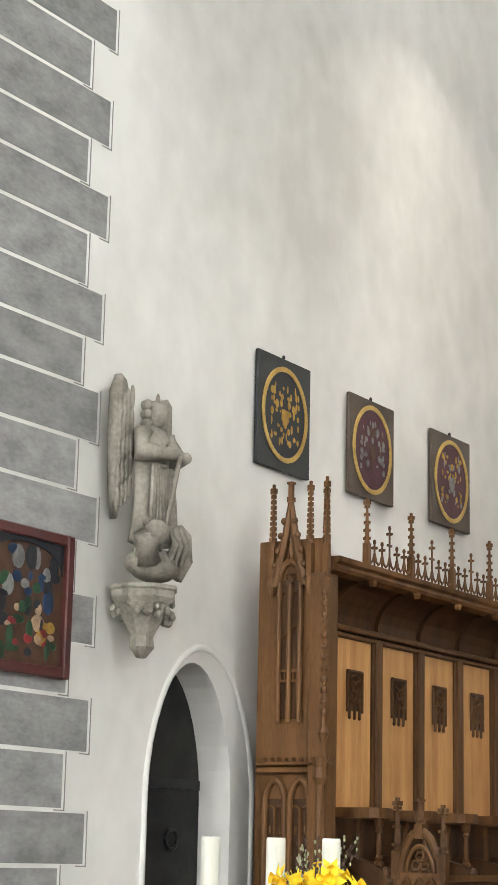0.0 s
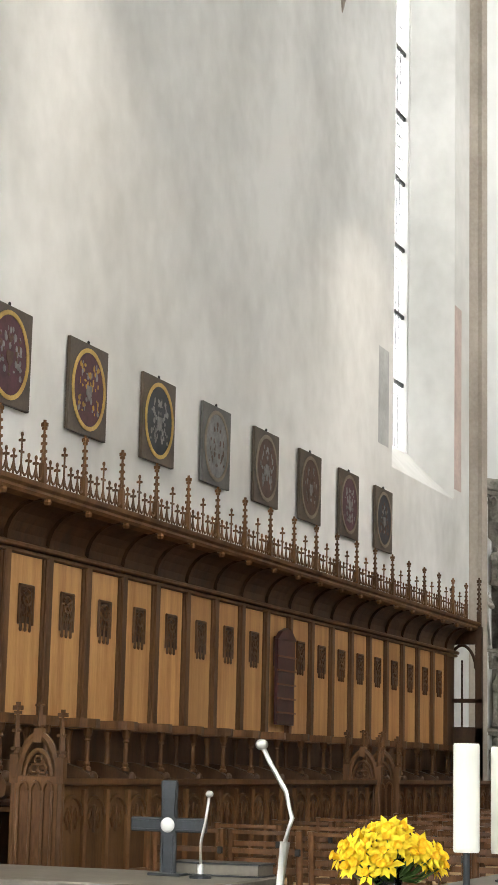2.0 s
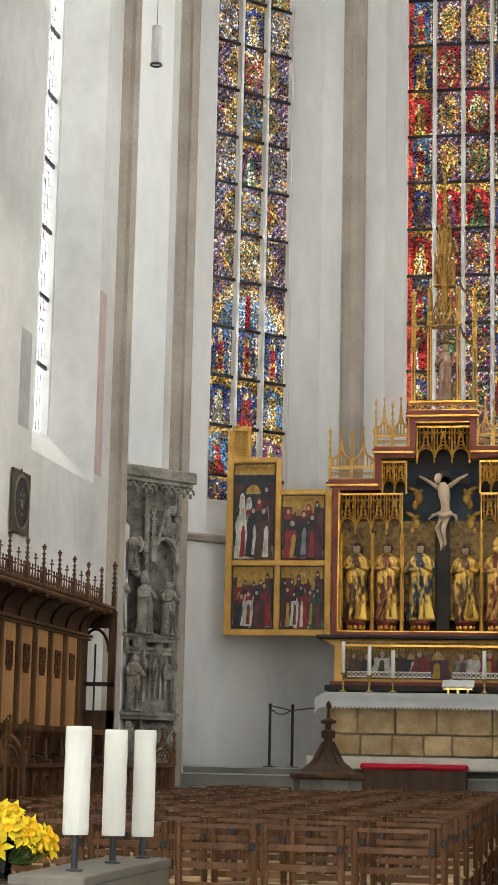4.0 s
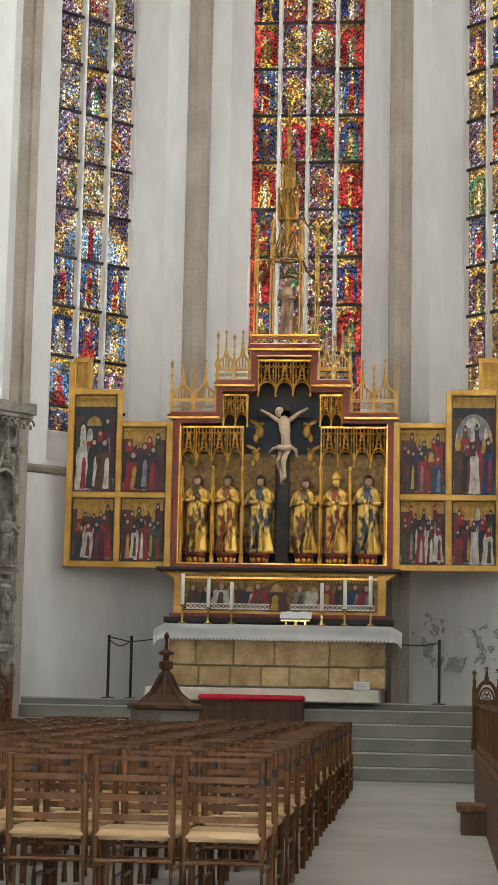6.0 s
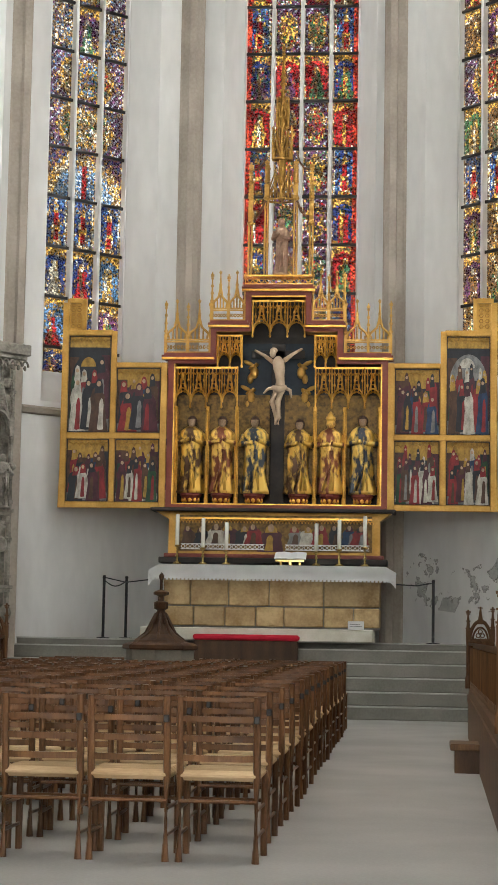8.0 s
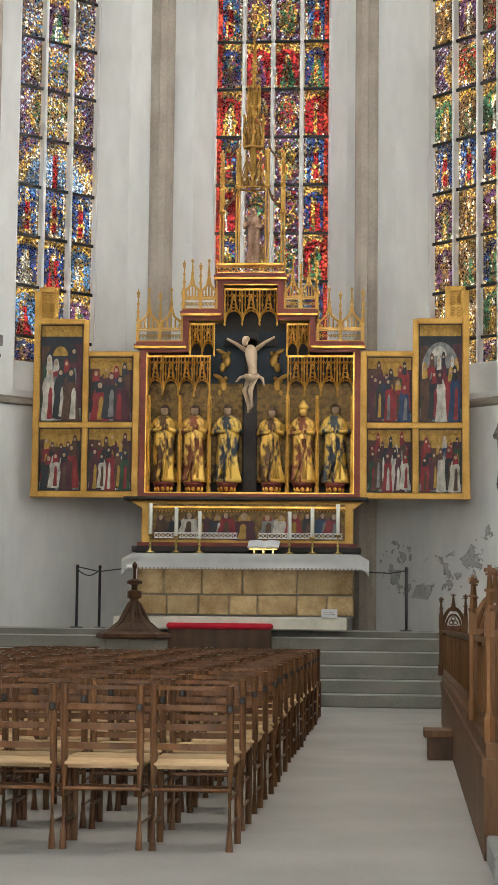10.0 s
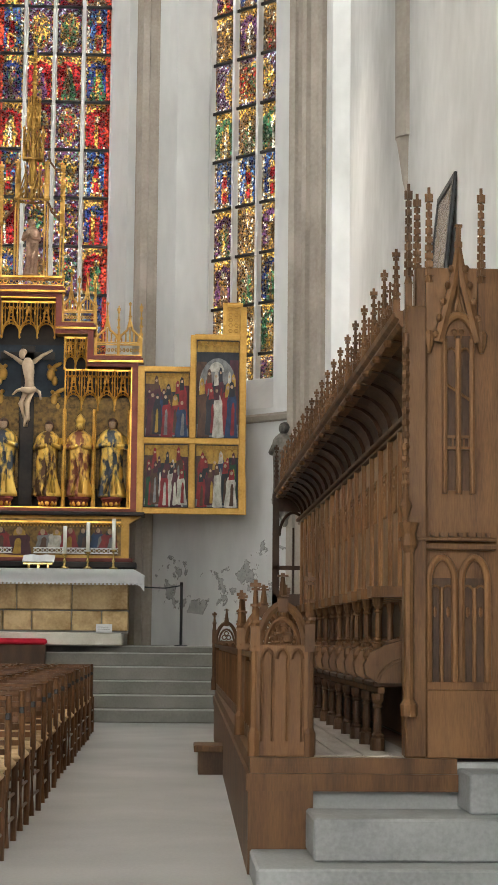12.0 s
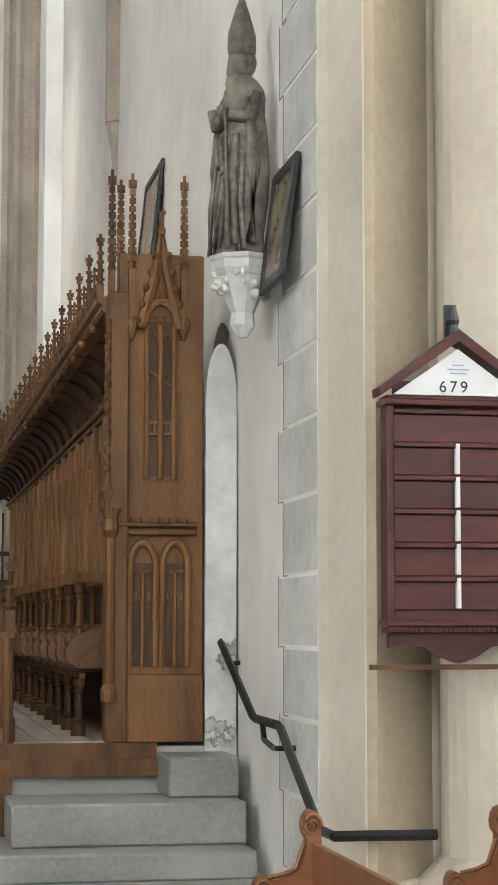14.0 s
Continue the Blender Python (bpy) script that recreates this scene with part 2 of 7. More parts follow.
HUES = {"ruby": (0.34, 0.025, 0.025), "scarlet": (0.72, 0.09, 0.04), "azure": (0.10, 0.23, 0.42), "deep": (0.03, 0.05, 0.17), "violet": (0.13, 0.05, 0.12), "green": (0.06, 0.17, 0.08),
        "gold": (0.62, 0.36, 0.07), "white": (0.80, 0.74, 0.56), "pale": (0.45, 0.54, 0.62), "brown": (0.20, 0.11, 0.05)}
TINTS = list(HUES)
STAINED = {k: glass_mat(k + "_stained_glass", ((0.0, tuple(0.35 * c for c in v)), (0.4, v), (0.75, tuple(min(1.0, 1.5 * c) for c in v))), 22.0, 0.06) for k, v in HUES.items()}
PALETTES = {"window_3": (("ruby", "azure", "violet", "green", "gold", "white"), ("deep", "azure", "brown", "violet"), ("gold", "gold", "azure", "brown", "brown", "white")),
            "window_4": (("gold", "brown", "green", "ruby", "violet"), ("violet", "brown", "ruby", "deep"), ("gold", "brown", "brown", "ruby", "green")),
            "window_5": (("brown", "green", "gold", "ruby", "gold"), ("brown", "brown", "green", "violet", "deep"), ("gold", "brown", "white", "brown"))}
FIG3, DIM3, CAN3, ARC3, MED3, PAT3 = (("figure",) * 3, ("dim",) * 3, ("canopy",) * 3, ("arch",) * 3, ("medallion",) * 3, ("pattern", "figure", "pattern"))
LEFT_FIELDS = (FIG3, FIG3, FIG3, CAN3, ARC3, MED3, MED3, PAT3, MED3, MED3, PAT3, FIG3)
RIGHT_FIELDS = (DIM3, DIM3, FIG3, DIM3, CAN3, DIM3, MED3, DIM3, DIM3, MED3, DIM3, FIG3)
FIG4, OVAL4 = ("figure_red", "figure", "figure", "figure_red"), ("figure_red", "oval", "oval", "figure_red")
MIDDLE_FIELDS = (FIG4, ("canopy_red", "oval", "oval", "canopy_red"), OVAL4, OVAL4, ("canopy_red", "oval", "oval", "canopy_red"), OVAL4)
GLASS_CLEAR = glass_mat("clear_leaded_glass", ((0.0, (0.8, 0.82, 0.82)), (0.4, (0.9, 0.92, 0.92)), (0.7, (0.72, 0.75, 0.74))), 6.0, 0.02, 0.6)


# ---- mesh tools ----
def part(name, bm, material, parent=None, label="", smooth=False, kind=""):
    me = bpy.data.meshes.new(name)
    bmesh.ops.recalc_face_normals(bm, faces=bm.faces[:])
    bm.to_mesh(me)
    bm.free()
    me.materials.append(material)
    if smooth:
        for f in me.polygons:
            f.use_smooth = True
    ob = new(name, me)
    if parent:
        ob.parent = parent
    if label or kind:
        tagged(ob, label, kind=kind)
    return ob


def root(name, x, y, z, label, category, group="", rz=0.0):
    ob = new(name)
    ob.empty_display_size = 0.1
    ob.matrix_basis = pose(x, y, z, 0, 0, rz)
    return tagged(ob, label, category, group)


def B():
    return bmesh.new()


def box(bm, x0, x1, y0, y1, z0, z1, bev=0.0, m=None):
    r = bmesh.ops.create_cube(bm, size=1.0)
    vs = r["verts"]
    bmesh.ops.transform(bm, matrix=Matrix.LocRotScale(((x0 + x1) / 2, (y0 + y1) / 2, (z0 + z1) / 2), None, (abs(x1 - x0), abs(y1 - y0), abs(z1 - z0))), verts=vs)
    if bev:
        es = list({e for v in vs for e in v.link_edges})
        vs = list({v for f in bmesh.ops.bevel(bm, geom=es, offset=bev, segments=1, affect="EDGES")["faces"] for v in f.verts})
    if m:
        bmesh.ops.transform(bm, matrix=m, verts=vs)
    return bm


def lathe(bm, prof, x=0.0, y=0.0, z=0.0, seg=12, m=None):
    """A turned body from (radius, height) pairs, bottom to top, closed at both ends."""
    rings = []
    for r, h in prof:
        rings.append([bm.verts.new((x + r * math.cos(2 * math.pi * k / seg), y + r * math.sin(2 * math.pi * k / seg), z + h)) for k in range(seg)])
    for a, b in zip(rings, rings[1:]):
        for k in range(seg):
            bm.faces.new((a[k], a[(k + 1) % seg], b[(k + 1) % seg], b[k]))
    bm.faces.new(rings[0][::-1])
    bm.faces.new(rings[-1])
    if m:
        bmesh.ops.transform(bm, matrix=m, verts=[v for r in rings for v in r])
    return bm


def prism(bm, pts, a, b, axis="z", m=None):
    """Polygon pts pushed from a to b along an axis. axis x: pts are (y, z); y: (x, z); z: (x, y)."""
    def p3(p, h):
        return {"x": (h, p[0], p[1]), "y": (p[0], h, p[1]), "z": (p[0], p[1], h)}[axis]
    lo, hi = [bm.verts.new(p3(p, a)) for p in pts], [bm.verts.new(p3(p, b)) for p in pts]
    k = len(pts)
    for i in range(k):
        bm.faces.new((lo[i], lo[(i + 1) % k], hi[(i + 1) % k], hi[i]))
    bm.faces.new(lo[::-1])
    bm.faces.new(hi)
    if m:
        bmesh.ops.transform(bm, matrix=m, verts=lo + hi)
    return bm


def rod(bm, pts, r, seg=6, closed=False, radii=None):
    """A round bar along a line of points."""
    pts = [Vector(p) for p in pts]
    rings = []
    n = len(pts)
    for i, p in enumerate(pts):
        if closed:
            d = pts[(i + 1) % n] - pts[i - 1]
        else:
            d = pts[min(i + 1, n - 1)] - pts[max(i - 1, 0)]
        q = d.to_track_quat("Z", "Y")
        rr = radii[i] if radii else r
        rings.append([bm.verts.new(p + q @ Vector((rr * math.cos(2 * math.pi * k / seg), rr * math.sin(2 * math.pi * k / seg), 0))) for k in range(seg)])
    pairs = list(zip(rings, rings[1:])) + ([(rings[-1], rings[0])] if closed else [])
    for a, b in pairs:
        for k in range(seg):
            bm.faces.new((a[k], a[(k + 1) % seg], b[(k + 1) % seg], b[k]))
    if not closed:
        bm.faces.new(rings[0][::-1])
        bm.faces.new(rings[-1])
    return bm


def blob(bm, c, s, seg=10, m=None):
    """An egg-shaped lump at c with half-axes s."""
    r = bmesh.ops.create_uvsphere(bm, u_segments=seg, v_segments=max(6, seg * 2 // 3), radius=1.0)
    mm = Matrix.LocRotScale(c, None, s)
    bmesh.ops.transform(bm, matrix=(m @ mm) if m else mm, verts=r["verts"])
    return bm


def arch_pts(w, h0, rise, n=8):
    """Pointed arch outline from the left spring over the tip to the right spring, centred on 0."""
    out = []
    for i in range(n + 1):
        a = i / n
        out.append((-w / 2 + w / 2 * (1 - math.cos(a * math.pi / 2)) ** 0.9, h0 + rise * math.sin(a * math.pi / 2) ** 0.95))
    return out + [(-x, z) for x, z in out[-2::-1]]


def finial(bm, x, y, z, h, r=0.02, knots=4):
    """A crocketed pinnacle with a cross-shaped flower on top."""
    box(bm, x - r, x + r, y - r, y + r, z, z + h * 0.35)
    lathe(bm, [(r * 1.3, h * 0.35), (r * 0.9, h * 0.38), (r * 0.35, h * 0.92)], x, y, z, 4)
    for k in range(knots):
        zz = z + h * (0.40 + 0.45 * k / max(1, knots - 1))
        rr = r * (1.25 - 0.4 * k / max(1, knots - 1))
        for a, b in ((rr, r * 0.35), (r * 0.35, rr)):
            box(bm, x - a, x + a, y - b, y + b, zz, zz + h * 0.04)
    rr = r * 1.15
    for a, b in ((rr, r * 0.4), (r * 0.4, rr)):
        box(bm, x - a, x + a, y - b, y + b, z + h * 0.90, z + h * 0.955)
    box(bm, x - r * 0.4, x + r * 0.4, y - r * 0.4, y + r * 0.4, z + h * 0.90, z + h)
    return bm


# ---- structure ----
XC, XL, XR, TOP = -2.3, -6.55, 1.95, 16.0
Y0, YS, YD, YE = 8.45, 25.05, 28.55, 31.04      # chancel arch, first apse corner, second corner, end wall
THICK = 0.9


def wall_bay(name, a, b, material, opening=None, z0=-0.5, deep=0.45, splay=0.3, label=""):
    """A wall from a to b in plan (its inner face on the left of the way), with one splayed window opening (centre, width, sill, head)."""
    a, b = Vector((*a, 0)), Vector((*b, 0))
    u = (b - a).normalized()
    n = Vector((-u.y, u.x, 0))
    length = (b - a).length
    m = Matrix(((u.x, n.x, 0, a.x), (u.y, n.y, 0, a.y), (0, 0, 1, 0), (0, 0, 0, 1)))
    bm = B()
    if not opening:
        box(bm, 0, length, -THICK, 0, z0, TOP)
    else:
        c, w, sill, head = opening
        l, r = c - w / 2, c + w / 2
        prism(bm, [(0, 0), (0, -THICK), (l, -THICK), (l, -deep), (l - splay, 0)], z0, TOP)
        prism(bm, [(length, 0), (r + splay, 0), (r, -deep), (r, -THICK), (length, -THICK)], z0, TOP)
        prism(bm, [(0, z0), (0, sill - 0.55), (-deep, sill), (-THICK, sill), (-THICK, z0)], l - splay, r + splay, "x")
        box(bm, l - splay, r + splay, -THICK, 0, head, TOP)
    ob = part(name, bm, material)
    ob.matrix_basis = m
    tagged(ob, label or "white plastered church wall", "wall", kind="structure")
    return m


def sheet(a, b, z, zz):
    """One thin pane of leaded glass."""
    bm = B()
    bm.faces.new([bm.verts.new(p) for p in ((a, 0.006, z + 0.012), (b, 0.006, z + 0.012), (b, 0.006, zz - 0.012), (a, 0.006, zz - 0.012))])
    return bm


def glass_picture(win, a, b, z0, z1, kind, col, row, rn, pal):
    """One leaded field set together from small coloured panes: a figure in a niche, a canopy, an arch, a medallion or a bright pattern."""
    nu, nv = 15, 23
    robes, grounds, accents = PALETTES[pal]
    robe_, ground_, lining = rn.choice(robes), rn.choice(grounds), rn.choice(("white", "gold", "brown"))
    lean, red_edge = rn.uniform(-0.15, 0.15), kind.endswith("red")
    kind = kind.replace("_red", "")

    def tint(u, v, i, k):
        au = abs(u)
        if red_edge and (u < -0.62 if col == 0 else u > 0.62):
            return "ruby" if rn.random() < 0.4 else "scarlet"
        if au > 0.84:
            return ("white", "gold", "violet")[(k + i) % 3] if kind != "dim" else ("brown", "white", "deep")[k % 3]
        if kind in ("figure", "dim"):
            if v > 0.74 + 0.16 * (1 - au):
                return "gold" if (i + k) % 3 else "brown"
            if (u - lean) ** 2 / 0.05 + (v - 0.68) ** 2 / 0.006 < 1:
                return "white" if abs(u - lean) < 0.1 else "gold"
            if v < 0.62 and abs(u - lean * v) < 0.52 - 0.30 * v + 0.08 * math.sin(9 * v + row):
                return lining if abs(u - 0.25 * v - lean) < 0.12 else robe_ if kind == "figure" else rn.choice((robe_, "brown"))
            if v < 0.10:
                return rn.choice(("gold", "white", "brown"))
            return ground_
        if kind == "canopy":
            if au < 0.20 and 0.12 < v < 0.72:
                return "ruby" if (k // 2) % 4 else "gold"
            if au < 0.40 * (1.15 - v):
                return rn.choice(("gold", "gold", "white", "brown"))
            return "white" if au > 0.70 else rn.choice(("azure", "deep", "deep"))
        if kind == "arch":
            gx, gv = (col - 1) * 2 + u, v
            r = math.hypot(gx / 3.0, gv * 1.02)
            if r < 0.74:
                return "ruby" if abs(gx) < 0.16 else ("azure" if (i % 3 and k % 3) else "pale")
            return rn.choice(("gold", "white", "brown")) if r < 0.97 else rn.choice(("violet", "brown", "deep"))
        if kind in ("medallion", "oval"):
            gx, gv = ((col - 1) * 2 + u) / 3.0 if kind == "medallion" else u, (v - 0.5) * 2
            r = (gx * gx + gv * gv * (1.0 if kind == "medallion" else 0.9)) ** 0.5 if kind == "oval" else max(abs(gx) + 0.3 * abs(gv), abs(gv) * 0.92)
            if r < 0.60:
                return rn.choice(("green", robe_, robe_, robe_, "brown", "gold", ground_, lining))
            return rn.choice(("gold", "gold", "white", "brown")) if r < 0.76 else ("violet" if (i + k) % 4 else "pale") if ground_ != "ruby" else ("ruby" if (i + k) % 3 else "violet")
        return rn.choice(("white", "gold", "pale", "azure", "violet", "brown"))
    bm = B()
    vs = [[None] * (nv + 1) for _ in range(nu + 1)]
    for i in range(nu + 1):
        for k in range(nv + 1):
            ju, jv = (rn.uniform(-0.3, 0.3) if 0 < i < nu else 0.0), (rn.uniform(-0.3, 0.3) if 0 < k < nv else 0.0)
            vs[i][k] = bm.verts.new((a + (b - a) * (i + ju) / nu, 0.006, z0 + 0.012 + (z1 - z0 - 0.024) * (k + jv) / nv))
    for i in range(nu):
        for k in range(nv):
            f = bm.faces.new((vs[i][k], vs[i + 1][k], vs[i + 1][k + 1], vs[i][k + 1]))
            t = tint(2 * (i + 0.5) / nu - 1, (k + 0.5) / nv, i, k)
            f.material_index = TINTS.index(rn.choice(accents) if t not in ("ruby", "scarlet") and rn.random() < 0.26 else t)
    ob = part("pane", bm, STAINED[TINTS[0]], win)
    for t in TINTS[1:]:
        ob.data.materials.append(STAINED[t])


def window(name, m, opening, lights, bar, glass, glow, label, deep=0.45, first=0.0):
    """Stone mullions, iron saddle bars and one leaded pane for each field; skylight stands behind the panes."""
    c, w, sill, head = opening
    win = new(name)
    win.matrix_basis = m @ pose(c, -deep - 0.12, sill)
    tagged(win, label, "window", kind="structure")
    h = head - sill
    lw = w / lights
    for i in range(lights + 1):
        bm = B()
        x = -w / 2 + i * lw
        prism(bm, [(x - 0.05, -0.06), (x + 0.05, -0.06), (x + 0.025, 0.10), (x - 0.025, 0.10)], 0, h)
        part("mullion", bm, PLASTER_APSE, win)
    zs = [0.0]
    z = first or bar
    while z < h - 0.2:
        zs.append(z)
        z += bar
    zs.append(h)
    for z in zs[1:-1]:
        part("saddle_bar", box(B(), -w / 2, w / 2, 0.03, 0.06, z - 0.026, z + 0.026), IRON, win)
    for i in range(lights):
        x0, x1 = -w / 2 + i * lw + 0.03, -w / 2 + (i + 1) * lw - 0.03
        for k, (z, zz) in enumerate(zip(zs, zs[1:])):
            if glow == "stained":
                glass_picture(win, x0, x1, z, zz, glass[k % len(glass)][i % len(glass[k % len(glass)])], i, k, random.Random(name + str(i * 40 + k)), name)
            else:
                part("pane", sheet(x0, x1, z, zz), glass, win)
    if glow != "stained":
        bm = B()
        for k in range(1, int(h / 0.155)):
            box(bm, -w / 2, w / 2, 0.0, 0.014, k * 0.155 - 0.005, k * 0.155 + 0.005)
        for k in range(1, int(w / 0.125)):
            box(bm, -w / 2 + k * 0.125 - 0.005, -w / 2 + k * 0.125 + 0.005, 0.001, 0.013, 0, h)
        part("leading", bm, IRON, win, kind="stuff")
    p = m @ Vector((c, -THICK + 0.02, (sill + head) / 2))
    q = m @ Vector((c, 3.0, (sill + head) / 2))
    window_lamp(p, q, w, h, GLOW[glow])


# left wall from the apse back to the arch; the inner face lies on the left of the way
CLEAR_A = (YS - 22.55, 1.9, 5.3, 15.0)
m = wall_bay("wall_north_choir", (XL, YS), (XL, 19.5), PLASTER, CLEAR_A, deep=0.5, splay=0.45)
window("window_1", m, CLEAR_A, 3, 0.92, GLASS_CLEAR, "clear", "tall clear leaded window in a splayed white reveal", deep=0.5)
wall_bay("wall_north_stalls", (XL, 19.5), (XL, 10.45), PLASTER, label="tall white plastered wall with grey patches")
CLEAR_B = (1.75, 1.5, 5.0, 15.0)
m = wall_bay("wall_north_apse", (XL, YD), (XL, YS), PLASTER_APSE, CLEAR_B)
window("window_2", m, CLEAR_B, 3, 0.92, GLASS_CLEAR, "apse_north", "tall clear leaded window beside a stone shaft")
DIAG = (1.76, 1.6, 5.35, 15.0)
s2 = 3.52 * math.sqrt(0.5)
m = wall_bay("wall_north_east", (XL + s2, YE), (XL, YD), PLASTER_APSE, DIAG)
window("window_3", m, DIAG, 3, 0.83, LEFT_FIELDS, "stained", "stained glass window in blue and gold with three lights", first=0.42)
CENTRE = (1.66, 2.0, 5.4, 15.0)
m = wall_bay("wall_east", (XR - s2, YE), (XL + s2, YE), PLASTER_APSE, CENTRE)
window("window_4", m, CENTRE, 4, 0.84, MIDDLE_FIELDS, "stained", "stained glass window in red and gold with four lights", first=0.74)
m = wall_bay("wall_south_east", (XR, YD), (XR - s2, YE), PLASTER_APSE, DIAG)
window("window_5", m, DIAG, 3, 0.83, RIGHT_FIELDS, "stained", "brown and blue stained glass window with three lights", first=0.42)
m = wall_bay("wall_south_apse", (XR, YS), (XR, YD), PLASTER_APSE, CLEAR_B)
window("window_6", m, CLEAR_B, 3, 0.92, GLASS_CLEAR, "apse_south", "tall clear leaded window in the south wall")
CLEAR_C = (3.05, 1.9, 5.0, 15.0)
m = wall_bay("wall_south_choir", (XR, 19.5), (XR, YS), PLASTER, CLEAR_C)
window("window_7", m, CLEAR_C, 3, 0.92, GLASS_CLEAR, "south", "tall clear leaded window in the south wall above the stalls")
wall_bay("wall_south_stalls", (XR, 11.75), (XR, 19.5), PLASTER, label="tall white plastered wall above the choir stalls")

# door walls: a pointed doorway goes through each
def door_wall(name, y0, y1, d0, d1, spring, tip, side, label):
    """Wall piece at x = XL or XR between y0 and y1 with a pointed doorway from d0 to d1."""
    x0, x1 = (XL - THICK, XL) if side < 0 else (XR, XR + THICK)
    bm = B()
    box(bm, x0, x1, y0, d0, -0.5, TOP)
    box(bm, x0, x1, d1, y1, -0.5, TOP)
    arc = [((d0 + d1) / 2 + p, q) for p, q in arch_pts(d1 - d0, spring, tip - spring)]
    half = len(arc) // 2
    prism(bm, arc[:half + 1] + [((d0 + d1) / 2, TOP), (d0, TOP)], x0, x1, "x")
    prism(bm, arc[half:] + [(d1, TOP), ((d0 + d1) / 2, TOP)], x0, x1, "x")
    tagged(part(name, bm, PLASTER), label, "wall", kind="structure")
    return arc


def arch_rib(name, d0, d1, spring, tip, x, r, material, label):
    arc = [((d0 + d1) / 2 + p, q) for p, q in arch_pts(d1 - d0, spring, tip - spring, 10)]
    bm = rod(B(), [(x, d0, 0.0)] + [(x, p, q) for p, q in arc] + [(x, d1, 0.0)], r, 8)
    tagged(part(name, bm, material, smooth=True), label, "door surround", kind="structure")


door_wall("wall_north_door", 7.0, 10.45, 9.23, 10.10, 1.55, 2.34, -1, "white plastered wall with a pointed doorway")
arch_rib("doorway_moulding", 9.20, 10.34, 1.55, 2.44, XL - 0.005, 0.024, PLASTER, "plastered moulding round a pointed doorway")
door_wall("wall_south_door", Y0, 11.75, 10.35, 11.45, 2.2, 2.95, 1, "white plastered wall with a pointed doorway")

# nave round the camera, unseen; its side windows are added to light the choir
NAVE = (2.0, 3.4, 2.6, 11.5)
# added west window, out of view, brightens the surfaces that face west
WEST_FILL = (10.7, 5.0, 4.0, 14.0)
m = wall_bay("wall_west", (-13, -14), (9, -14), PLASTER, WEST_FILL)
window("window_16", m, WEST_FILL, 5, 1.5, GLASS_CLEAR, "west", "great clear leaded west window of the nave")
for k, y in enumerate((7.0, 1.75, -3.5, -8.75)):
    m = wall_bay("wall_nave_north_%d" % (k + 1), (-13, y), (-13, y - 5.25), PLASTER, NAVE)
    window("window_%d" % (8 + k), m, NAVE, 3, 1.5, GLASS_CLEAR, "nave", "clear leaded nave window")
for k, y in enumerate((-14.0, -8.5, -3.0, 2.5)):
    m = wall_bay("wall_nave_south_%d" % (k + 1), (9, y), (9, y + 5.5), PLASTER, NAVE)
    window("window_%d" % (12 + k), m, NAVE, 3, 1.5, GLASS_CLEAR, "nave", "clear leaded nave window")
wall_bay("wall_nave_east_north", (XL - THICK, 7.0), (-13, 7.0), PLASTER)
wall_bay("wall_nave_east_south", (9, 9.6), (XR + THICK, 9.6), PLASTER)
wall_bay("wall_nave_corner", (9, 8.0), (9, 9.6), PLASTER)

# vault shafts at the corners of the apse
for k, (x, y, a) in enumerate(((XL - 0.10, YS - 0.15, 0), (XL, YD, 22.5), (XL + s2, YE, 67.5), (XR - s2, YE, 112.5), (XR, YD, 157.5), (XR, YS, 180))):
    bm = B()
    mm = pose(x, y, 0, 0, 0, -a if a <= 90 else -a)
    prism(bm, [(-0.12, -0.30), (0.06, -0.28), (0.10, -0.18), (0.13, -0.16), (0.20, -0.09), (0.26, -0.10), (0.31, 0.0), (0.26, 0.10), (0.20, 0.09), (0.13, 0.16), (0.10, 0.18), (0.06, 0.28), (-0.12, 0.30)], 0.0, TOP)
    ob = part("vault_shaft", bm, BEIGE, smooth=False)
    ob.matrix_basis = mm
    tagged(ob, "beige stone vault shaft with moulded profile", "shaft", "vault shafts", "structure")

bm = box(B(), -14, 10, -15, 33, TOP, TOP + 0.3)
tagged(part("ceiling", bm, PLASTER), "high white plastered ceiling", "ceiling", kind="structure")
bm = box(B(), XL - 1, XR + 0.9, 7.45, 33, -0.6, 0.0)
tagged(part("floor_choir", bm, FLOOR), "smooth grey stone choir floor", "floor", kind="structure")
bm = box(B(), -14, 10, -15, 7.45, -0.7, -0.40)
box(bm, XR + 0.9, 10, 7.45, 10.6, -0.7, -0.40)
tagged(part("floor_nave", bm, FLOOR), "grey stone nave floor", "floor", kind="structure")

# altar steps
HS = (0.0, 0.19, 0.385, 0.585, 0.785, 0.985, 1.09)
for k in range(6):
    y = 27.3 + 0.30 * k
    bm = box(B(), XL, XR, y, y + 0.34 if k < 5 else YE, HS[k], HS[k + 1], 0.012)
    ob = part("altar_step", bm, STEP)
    # pale strip paints the light along the tread's front edge
    part("nosing", box(B(), XL, XR, y - 0.006, y + 0.03, HS[k + 1] - 0.018, HS[k + 1] + 0.004, 0.003), EDGE_LIGHT, ob)
    tagged(ob, "worn grey stone altar step", "step", "altar steps", "structure")
